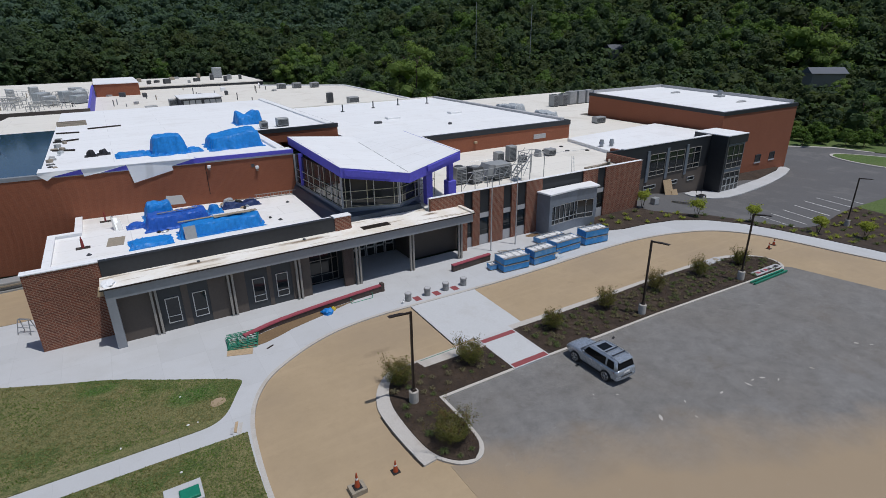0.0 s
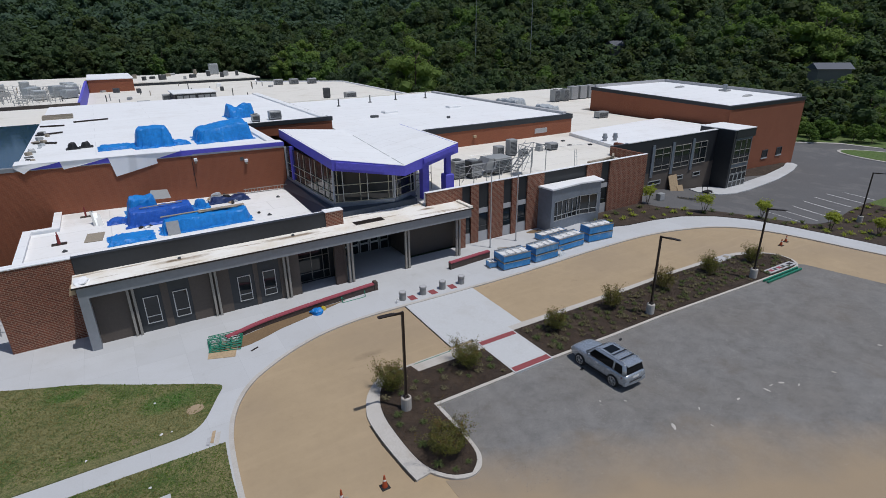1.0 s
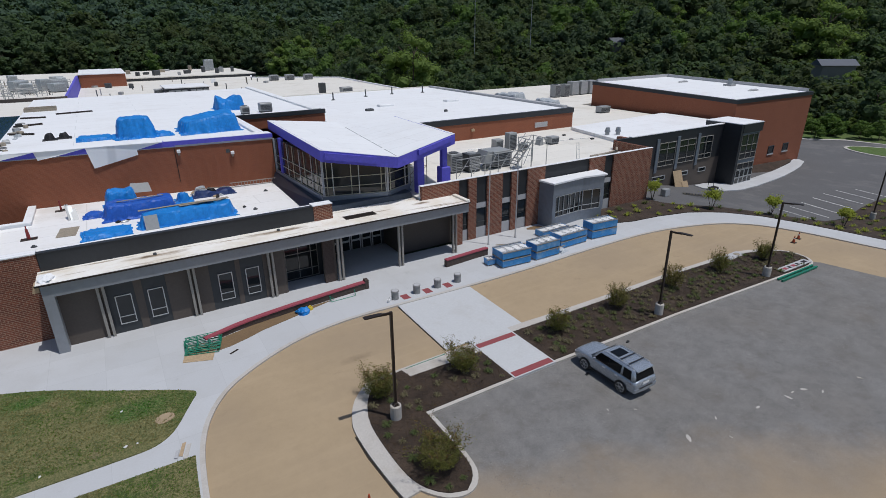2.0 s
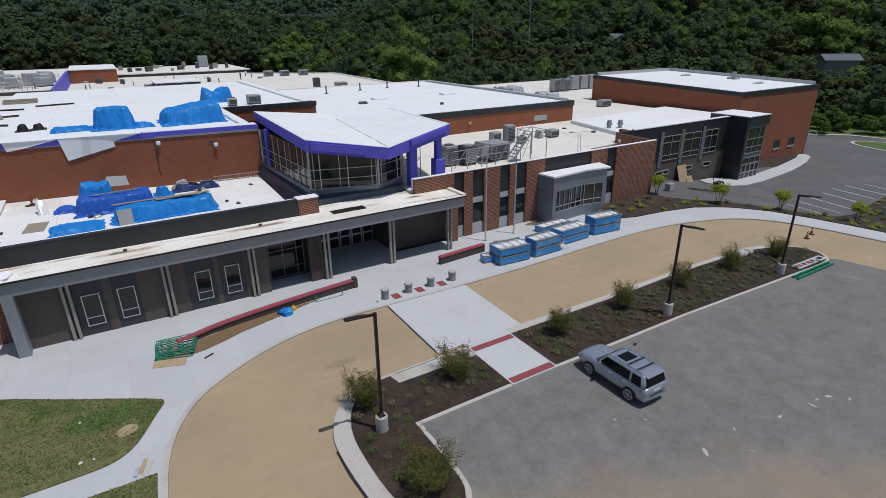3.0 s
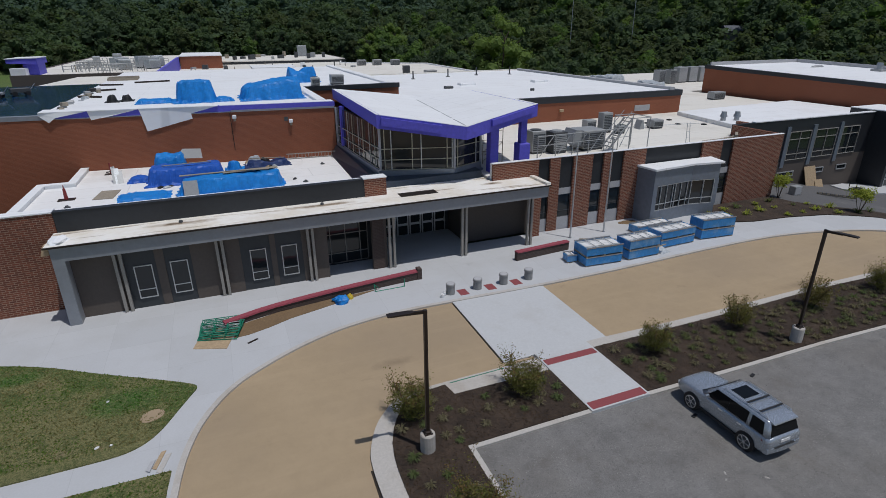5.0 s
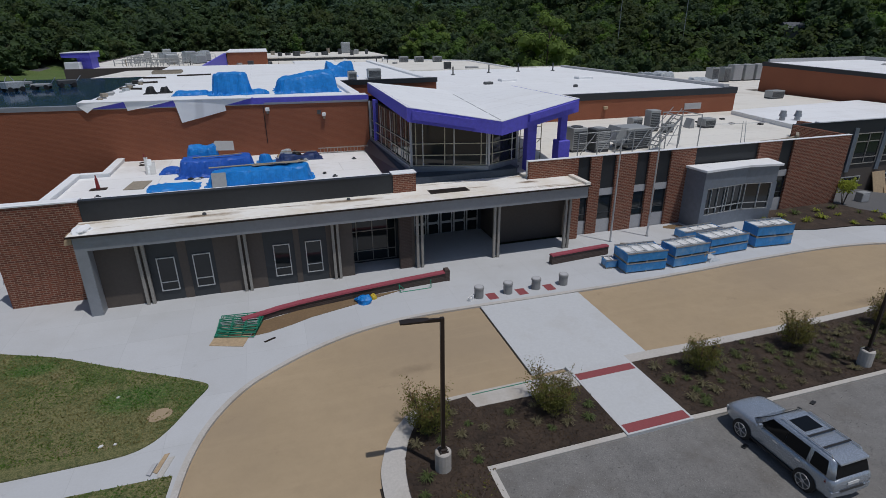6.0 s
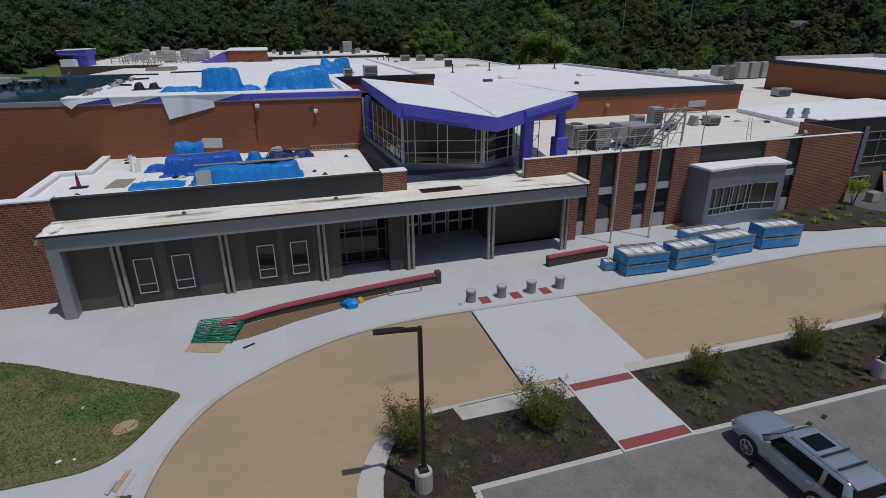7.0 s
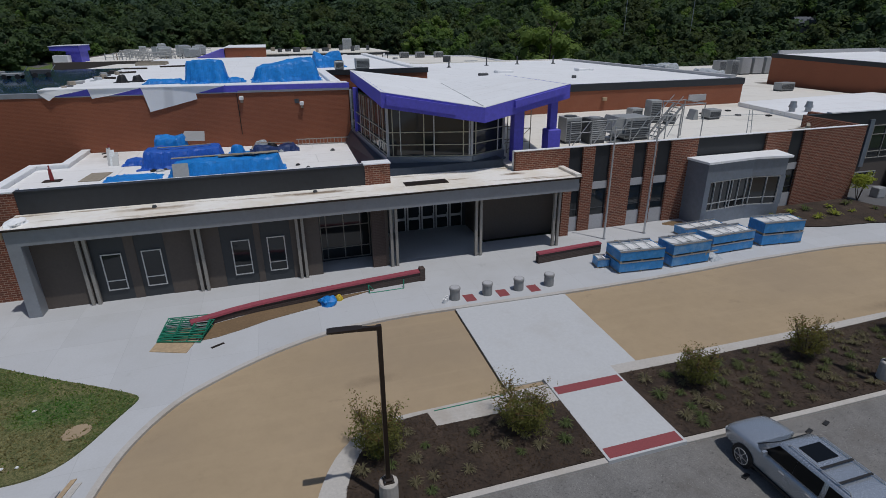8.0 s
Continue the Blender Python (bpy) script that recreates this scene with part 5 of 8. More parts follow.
stacked_rack(30.3, 38.72, 3.0, 1.75, 0.66, 2, -4, "two stacked blue steel racks with grey loads")
stacked_rack(33.95, 38.5, 2.85, 1.5, 0.7, 2, 1, "two stacked blue racks with a broken timber side")
stacked_rack(37.75, 39.35, 3.5, 1.5, 0.62, 2, 2, "two stacked long blue racks on the pavement")
stacked_rack(42.15, 39.6, 3.2, 1.5, 0.78, 2, -5, "tall pair of stacked blue racks near the bay window")
stacked_rack(38.3, 42.5, 3.6, 1.2, 0.62, 1, 2, "single blue rack behind the others")
stacked_rack(29.5, 39.85, 0.75, 0.8, 0.55, 1, -8, "small blue crate beside the low wall")
single("split_timber", Shape().beam((34.1, 38.7, 0.55), (37.4, 38.55, 0.85), 0.1, 0.05).beam((35.2, 38.65, 0.15), (35.5, 38.6, 0.75), 0.09, 0.04).beam((36.3, 38.6, 0.15), (36.6, 38.55, 0.8), 0.09, 0.04), "greywood", "split pale timber side leaning on a rack", "timber")
single("plastic_sheet", Shape().solid([(37.0, 38.4, 0.1), (38.1, 38.6, 0.1), (37.8, 39.3, 0.1), (37.1, 39.2, 0.1)], [(37.1, 38.6, 0.2), (37.7, 38.8, 0.35), (37.6, 39.2, 0.5), (37.2, 39.1, 0.4)]), "cratetop", "crumpled clear plastic sheet by the racks", "plastic sheet")
for x, y, h in ((32.72, 44.2, 7.9), (36.15, 44.3, 7.95)):
    p = thing("flagpole", "slim grey metal flagpole without a flag", "flagpole", "flagpoles before the classrooms", at=pose(x, y, 0.1))
    part("pole", Shape().round(0, 0, 0, h, 0.075, 0.045, 10), "alu", p)
    part("collar", Shape().round(0, 0, 0, 0.06, 0.14, 0.11, 12), "steel", p)
    part("finial", Shape().round(0, 0, h + 0.001, h + 0.09, 0.045, 0.02, 8), "steel", p)
single("timber_plank", Shape().beam((33.2, 43.6, 0.13), (36.0, 42.4, 0.13), 0.14, 0.05), "greywood", "long grey plank lying on the pavement", "plank")

# green frames on a sheet of plywood
single("plywood_sheet", Shape().solid([(4.2, 38.0, 0.101), (5.9, 37.35, 0.101), (6.6, 39.6, 0.101), (4.8, 40.2, 0.101)], [(4.2, 38.0, 0.13), (5.9, 37.35, 0.13), (6.6, 39.6, 0.13), (4.8, 40.2, 0.13)]), "wood", "dirty plywood sheet on the pavement", "plywood")
for i in range(7):
    fr = thing("scaffold_section", "green tubular scaffold section lying in a stack", "scaffold", "stacked green scaffold", at=pose(4.4 + 0.03 * i, 38.75 + 0.04 * i, 0.17 + 0.046 * i, 0, 0, (-17, -8, -13, -4, -15, -9, -5, -18, -11)[i]))
    for a in (0.0, 1.55):
        part("rail", Shape().rod((0, a, 0), (2.15, a, 0), 0.03), "green", fr)
    for a in (0.03, 0.72, 1.43, 2.12):
        part("stile", Shape().rod((a, 0, 0), (a, 1.55, 0), 0.025), "green", fr)
    for a in (0.4, 0.8, 1.15):
        part("rung", Shape().rod((0.03, a, 0), (2.12, a, 0), 0.018), "green" if a != 0.8 else "steel", fr)
fr = thing("scaffold_section", "green tubular section lying by the low wall", "scaffold", "stacked green scaffold", at=pose(15.2, 40.85, 0.12))
part("rail", Shape().rod((0, 0, 0), (2.05, 0.02, 0), 0.03), "green", fr)
part("rail", Shape().rod((0.02, 0, 0.02), (0.0, 0.25, 0.42), 0.03), "green", fr)
part("rail", Shape().rod((2.05, 0.02, 0.02), (2.1, 0.27, 0.45), 0.03), "green", fr)
part("rail", Shape().rod((0.0, 0.25, 0.42), (0.3, 0.2, 0.1), 0.025), "green", fr)
single("metal_offcut", Shape().beam((7.0, 37.45, 0.12), (7.55, 37.75, 0.12), 0.12, 0.03), "bronze", "short dark metal offcut on the pavement", "offcut")


def lumpy(rx, ry, h, seed, n=14, rough=0.25):
    """A crumpled mound, widest at its foot."""
    s, rings = Shape(), []
    for j in range(5):
        t = j / 4
        ring = []
        for i in range(n):
            a = 2 * math.pi * i / n
            k = math.cos(t * 1.35) * (1 + rough * noise.noise((math.cos(a) * 1.7 + seed, math.sin(a) * 1.7, t * 2.2)))
            ring.append((rx * k * math.cos(a), ry * k * math.sin(a), h * math.sin(t * 1.5) * (1 + 0.35 * noise.noise((a * 1.3, seed, t)))))
        rings.append(ring)
    return s.rings(rings)


single("refuse_bag", lumpy(0.55, 0.4, 0.42, 3.0, 22, 0.7), "tarp", "crumpled bright blue bundle beside the low wall", "bag", at=pose(12.8, 40.25, 0.1))
single("refuse_bag", lumpy(0.22, 0.2, 0.3, 8.0), "yellow", "small yellow bundle beside the blue one", "bag", at=pose(13.45, 40.6, 0.1))


single("soil_heap", lumpy(1.15, 0.6, 0.14, 5.0, 18, 0.45), "dirt", "low heap of brown soil at the bay's foot", "soil", at=pose(39.7, 45.4, 0.02))


def traffic_cone(x, y, h, label, boxed=False):
    c = thing("traffic_cone", label, "traffic cone", "traffic cones", at=pose(x, y, land(x, y) + 0.005))
    z = 0.0
    if boxed:
        part("pallet", Shape().box(-0.42, 0.42, -0.36, 0.36, 0, 0.28), "greywood", c, "low box under the cone")
        z = 0.281
    part("foot", Shape().box(-0.22, 0.22, -0.22, 0.22, z, z + 0.05, 0.02), "black", c, "black rubber foot")
    part("cone", Shape().round(0, 0, z + 0.051, z + h * 0.55, 0.15, 0.085, 14).round(0, 0, z + h * 0.68, z + h, 0.07, 0.035, 14), "orange", c)
    part("band", Shape().round(0, 0, z + h * 0.55 + 0.001, z + h * 0.68 - 0.001, 0.085, 0.07, 14), "white", c, "pale reflective band")


traffic_cone(7.4, 21.3, 0.92, "orange traffic cone standing on a dark low box", True)
traffic_cone(9.67, 21.45, 0.75, "orange traffic cone with a black foot")
traffic_cone(58.3, 28.5, 0.72, "orange traffic cone on the tan driveway")
traffic_cone(60.0, 28.9, 0.72, "orange traffic cone on the tan driveway")
cover = thing("broken_cover", "broken pale cover boards lying on the path", "debris", at=pose(3.15, 29.5, 0.102, 0, 0, 70))
for i, (x0, x1, y0, y1, z) in enumerate(((-0.6, 0.5, -0.3, -0.05, 0.0), (-0.4, 0.65, -0.02, 0.2, 0.004), (-0.55, 0.1, 0.16, 0.38, 0.035))):
    part("board", Shape().solid([(x0, y0, z), (x1, y0 + 0.06, z), (x1 - 0.08, y1, z), (x0 + 0.05, y1 - 0.04, z)], [(x0, y0, z + 0.03), (x1, y0 + 0.06, z + 0.03), (x1 - 0.08, y1, z + 0.03), (x0 + 0.05, y1 - 0.04, z + 0.03)]), ("kerb", "wood", "stone")[i], cover)
for x, y, r in ((0.65, 34.55, 0.08), (0.68, 31.3, 0.1), (1.2, 31.25, 0.07), (-2.9, 31.2, 0.08), (-0.2, 27.4, 0.08)):
    single("litter", lumpy(r, r * 0.6, 0.06, x, 8, 0.6), "white", "scrap of white litter lying on the grass", "litter", "litter on the lawn", at=pose(x, y, 0.17, 0, 0, 40 * x))
u = thing("utility_box", "green-lidded utility box on a small concrete pad", "utility box", at=pose(-0.3, 25.6, 0.15))
part("pad", Shape().box(-0.9, 0.9, -0.7, 0.8, 0, 0.12, 0.02), "concrete", u)
part("lid", Shape().box(-0.2, 0.75, -0.6, 0.2, 0.121, 0.3, 0.04), "green", u, "green lid")
st = thing("gate_frame", "green powder-coated frame lying along the kerb", "metal frame", at=pose(48.2, 24.2, 0.02, 0, 0, -1))
for y in (0.0, 0.36):
    part("rail", Shape().beam((0, y, 0.1), (5.4, y + 0.03, 0.12), 0.14, 0.16), "green", st)
for i in range(10):
    part("bar", Shape().beam((0.15 + i * 0.56, 0.07, 0.1), (0.15 + i * 0.56, 0.32, 0.1), 0.06, 0.06), "green", st)
sg = thing("sign_panel", "pale sign panel with dark red bars lying on mulch", "sign", at=pose(49.9, 24.95, 0.19, 0, 0, -1))
part("panel", Shape().box(0, 4.3, 0, 0.72, 0, 0.05), "stone", sg)
for x, w, m in ((0.5, 0.5, "redcap"), (1.2, 0.35, "bronze"), (1.75, 0.55, "redcap"), (2.5, 0.3, "bronze"), (3.4, 0.6, "bronze")):
    part("bar", Shape().box(x, x + w, 0.18, 0.52, 0.051, 0.058), m, sg)
sl = thing("drain_slab", "pale concrete slab with a round cover at the bed's edge", "drain cover", at=pose(48.4, 28.95, 0.176, 0, 0, 2))
part("slab", Shape().box(0, 2.6, 0, 0.9, 0, 0.06, 0.02), "stone", sl)
part("cover", Shape().round(1.9, 0.45, 0.061, 0.085, 0.3, 0.28, 16), "greywood", sl)
af = thing("barrier_stand", "folding grey barrier stand beside the brick corner", "barrier", at=pose(-8.6, 50.2, 0.1, 0, 0, -35))
for y in (-0.35, 0.35):
    part("frame", Shape().rod((-0.55, y, 0), (-0.45, y * 0.2, 1.25), 0.035).rod((0.55, y, 0), (0.45, y * 0.2, 1.25), 0.035).rod((-0.5, y * 0.6, 0.6), (0.5, y * 0.6, 0.6), 0.03).rod((-0.45, y * 0.2, 1.25), (0.45, y * 0.2, 1.25), 0.03), "steel", af)
bs = thing("block_stack", "low stack of grey panels against the brick wall", "panel stack", at=pose(-11.5, 60.2, 0.13, 0, 0, 2))
for i in range(4):
    part("panel", Shape().box(0, 4.3 - 0.2 * i, 0.1 * i, 1.7, i * 0.22, i * 0.22 + 0.18, 0.02), ("unit", "unitdark", "greywood", "unit")[i], bs)
u = thing("utility_box", "pale metal utility box beside the brick corner", "utility box", at=pose(62.3, 46.4, land(62.3, 46.4) + 0.02))
part("body", Shape().box(-0.5, 0.5, -0.35, 0.35, 0, 0.95, 0.05), "unit", u)
part("door", Shape().box(-0.42, 0.42, -0.37, -0.352, 0.1, 0.82), "stone", u)
single("hose", Shape().beam((15.9, 29.82, 0.13), (18.9, 29.9, 0.13), 0.035, 0.02), "green", "thin green hose along the kerb", "hose")

# ---- the car ----


def car(at):
    ob = thing("suv", "silver sport utility vehicle with roof rails, parked nose to the kerb", "car", at=at)
    # y runs from the tail (0) to the nose (4.82)
    st = [(0.0, 0.84, 0.50, 1.06), (0.06, 0.90, 0.44, 1.12), (0.2, 0.935, 0.40, 1.15), (0.5, 0.955, 0.38, 1.16), (0.95, 0.962, 0.38, 1.15), (1.5, 0.962, 0.36, 1.14), (2.4, 0.965, 0.36, 1.14), (3.2, 0.965, 0.36, 1.14), (3.5, 0.962, 0.36, 1.14), (3.8, 0.955, 0.38, 1.12), (4.2, 0.94, 0.40, 1.08), (4.5, 0.91, 0.42, 1.02), (4.68, 0.86, 0.44, 0.95), (4.80, 0.76, 0.50, 0.84)]
    rings = []
    for y, w, z0, z1 in st:
        m = z0 + (z1 - z0) * 0.55
        half = [(w - 0.07, z0), (w - 0.02, z0 + 0.10), (w - 0.025, m - 0.08), (w, m + 0.06), (w - 0.01, z1 - 0.14), (w - 0.05, z1 - 0.05), (w - 0.12, z1 - 0.005), (w * 0.6, z1 + 0.025), (w * 0.25, z1 + 0.035)]
        rings.append([(a, y, b) for a, b in half] + [(-a, y, b) for a, b in half[::-1]])
    part("body", Shape().rings(rings), "car", ob, "silver painted body", True)
    belt, roof = 1.12, 1.79

    def side(y, z):
        k = (z - belt) / (roof - belt)
        return 0.905 - 0.15 * k - 0.04 * max(0, (y - 2.6)) * k

    cab = []
    for k, y0, y1 in ((0.0, 0.09, 3.46), (0.45, 0.17, 3.13), (0.85, 0.27, 2.83), (0.95, 0.34, 2.72), (0.99, 0.46, 2.58), (1.0, 0.7, 2.4)):
        z = belt + (roof - belt) * k
        inset = 0.0 if k < 0.9 else 0.03 if k < 0.97 else 0.09 if k < 1 else 0.2
        ring = []
        for y in (y0, y0 + 0.12, 1.2, 2.0, y1 - 0.2, y1):
            ring.append((side(y, z) - inset - (0.10 if y in (y0, y1) else 0), y, z))
        cab.append([(-a, b, c) for a, b, c in ring] + ring[::-1])
    part("cabin", Shape().rings([r[::-1] for r in cab]), "car", ob, "silver cabin and pillars", True)

    def pane(points, label, push):
        p = [Vector(q) for q in points]
        n = (p[1] - p[0]).cross(p[2] - p[0]).normalized()
        n = n if n.dot(Vector(push)) > 0 else -n
        return part("window", Shape().solid([q + n * 0.006 for q in p], [q + n * 0.02 for q in p]), "carglass", ob, label)

    for sx in (1, -1):
        for y0a, y1a, y0b, y1b in ((1.12, 2.02, 1.14, 2.02), (2.035, 3.12, 2.035, 2.72), (0.34, 0.96, 0.46, 0.99)):
            za, zb = belt + 0.05, roof - 0.12
            pane([(sx * side(y0a, za), y0a, za), (sx * side(y1a, za), y1a, za), (sx * side(y1b, zb), y1b, zb), (sx * side(y0b, zb), y0b, zb)], "dark tinted side window", (sx, 0, 0.1))
        part("mirror", Shape().rings([[(sx * a, 2.98 + b, 1.14 + c) for b, c in ((-0.05, 0), (0.06, 0), (0.05, 0.14), (-0.04, 0.14))] for a in (0.93, 1.0, 1.1)]), "car", ob, "door mirror")
        for y in (1.25, 2.2):
            part("door_handle", Shape().beam((sx * 0.975, y, 0.98), (sx * 0.975, y + 0.2, 0.98), 0.03, 0.03), "rim", ob, "bright door handle")
        part("roof_rail", Shape().rod((sx * 0.66, 0.5, 1.86), (sx * 0.64, 2.45, 1.86), 0.022).rod((sx * 0.66, 0.42, 1.76), (sx * 0.66, 0.5, 1.86), 0.022).rod((sx * 0.64, 2.56, 1.76), (sx * 0.64, 2.45, 1.86), 0.022), "rim", ob, "bright roof rail")
        part("sill", Shape().beam((sx * 0.93, 1.45, 0.38), (sx * 0.93, 3.35, 0.38), 0.1, 0.08), "black", ob, "dark sill step")
        part("tail_lamp", Shape().rings([[(sx * 0.74, 0.015, 0.90), (sx * 0.74, 0.06, 0.90), (sx * 0.72, 0.09, 1.06), (sx * 0.72, 0.05, 1.06)], [(sx * 0.865, 0.05, 0.90), (sx * 0.90, 0.12, 0.90), (sx * 0.88, 0.16, 1.06), (sx * 0.845, 0.09, 1.06)], [(sx * 0.955, 0.32, 0.94), (sx * 0.93, 0.34, 0.94), (sx * 0.90, 0.34, 1.04), (sx * 0.93, 0.32, 1.04)]]), "tail", ob, "dark red tail lamp")
        part("headlamp", Shape().box(sx * 0.70 - 0.14, sx * 0.70 + 0.14, 4.60, 4.74, 0.72, 0.88, 0.04), "white", ob, "headlamp")
    pane([(-0.76, 0.108, belt + 0.06), (0.76, 0.108, belt + 0.06), (0.66, 0.245, roof - 0.14), (-0.66, 0.245, roof - 0.14)], "dark rear window", (0, -1, 0.3))
    pane([(-0.79, 3.45, belt + 0.02), (0.79, 3.45, belt + 0.02), (0.66, 2.85, roof - 0.1), (-0.66, 2.85, roof - 0.1)], "windscreen", (0, 1, 0.5)).data.materials[0] = MAT["glass"]
    part("sunroof", Shape().box(-0.43, 0.43, 1.72, 2.38, roof + 0.003, roof + 0.018), "carglass", ob, "dark sunroof panel")
    for y in (0.85, 1.45):
        part("crossbar", Shape().beam((-0.65, y, 1.87), (0.65, y, 1.87), 0.07, 0.03), "black", ob, "black roof crossbar")
    part("spoiler", Shape().rings([[(x, 0.13, 1.70), (x, 0.5, 1.74), (x, 0.5, 1.80), (x, 0.15, 1.745)] for x in (-0.66, 0.0, 0.66)]), "car", ob)
    part("bumper", Shape().rings([[(x, -0.07 + abs(x) * 0.08, 0.46), (x, 0.2, 0.42), (x, 0.2, 0.70), (x, -0.07 + abs(x) * 0.08, 0.68)] for x in (-0.90, -0.45, 0.0, 0.45, 0.90)]), "car", ob)
    part("bumper_step", Shape().box(-0.55, 0.55, -0.062, 0.02, 0.682, 0.70), "black", ob)
    part("number_plate", Shape().box(-0.26, 0.26, -0.018, -0.004, 0.86, 1.0), "white", ob, "plain pale number plate")
    part("grille", Shape().box(-0.5, 0.5, 4.74, 4.82, 0.52, 0.78, 0.03), "black", ob)
    part("bonnet_scoop", Shape().rings([[(-0.25, 3.7, 1.10), (0.25, 3.7, 1.10), (0.22, 3.7, 1.15), (-0.22, 3.7, 1.15)], [(-0.22, 4.15, 1.05), (0.22, 4.15, 1.05), (0.2, 4.15, 1.075), (-0.2, 4.15, 1.075)]]), "car", ob)
    for y in (0.95, 3.75):
        for sx in (1, -1):
            ring = np.linspace(0, 2 * math.pi, 25)[:-1]
            part("wheel_arch", Shape().rings([[(sx * x, y + 0.435 * math.cos(a), 0.39 + 0.435 * math.sin(a)) for a in ring] for x in (0.80, 0.969)]), "black", ob)
            wheel = part("wheel", Shape().rings([[(sx * x, y + r * math.cos(a), 0.385 + r * math.sin(a)) for a in ring] for x, r in ((0.74, 0.36), (0.76, 0.385), (0.97, 0.385), (1.0, 0.355))]), "black", ob, "black tyre")
            part("rim", Shape().rings([[(sx * x, y + r * math.cos(a), 0.385 + r * math.sin(a)) for a in ring] for x, r in ((1.001, 0.29), (1.008, 0.275))]), "unitdark", wheel)
            part("rim_lip", Shape().rings([[(sx * x, y + r * math.cos(a), 0.385 + r * math.sin(a)) for a in ring] for x, r in ((1.009, 0.295), (1.02, 0.29), (1.02, 0.268), (1.009, 0.266))], False), "rim", wheel)
            part("wheel_cap", Shape().rings([[(sx * x, y + r * math.cos(a), 0.385 + r * math.sin(a)) for a in ring[::3]] for x, r in ((1.009, 0.07), (1.03, 0.06))]), "rim", wheel)
            for k in range(6):
                a = k * math.pi / 3
                part("spoke", Shape().beam((sx * 1.016, y, 0.385), (sx * 1.016, y + 0.275 * math.cos(a), 0.385 + 0.275 * math.sin(a)), 0.08, 0.014), "rim", wheel)
    return ob


car(pose(26.3, 20.25, 0.015))
for x, y in ((29.1, 24.55), (30.1, 24.7), (25.1, 23.5)):
    single("rubber_offcut", Shape().box(-0.16, 0.16, -0.08, 0.08, 0, 0.05, 0.02), "black", "black rubber offcut lying on the gravel", "offcut", at=pose(x, y, 0.012, 0, 0, 20))
random.seed(17)
for x, y, r in ((33.1, 15.8, 0.16), (34.6, 15.7, 0.16), (33.8, 15.9, 0.1), (25.4, 16.7, 0.2), (44.8, 14.4, 0.14), (45.5, 13.7, 0.1), (38.6, 14.5, 0.12), (35.3, 15.0, 0.1), (30.8, 16.2, 0.12), (23.6, 20.5, 0.07), (24.9, 19.7, 0.07), (28.0, 16.9, 0.08), (27.3, 15.6, 0.08)):
    single("stone_scrap", lumpy(r * 1.4, r * 0.5, 0.03, x, 9, 0.6), "kerb", "pale broken stone lying on the gravel", "stone", "stones on the gravel", at=pose(x, y, 0.011, 0, 0, random.uniform(0, 180)))

# ---- on the roofs ----


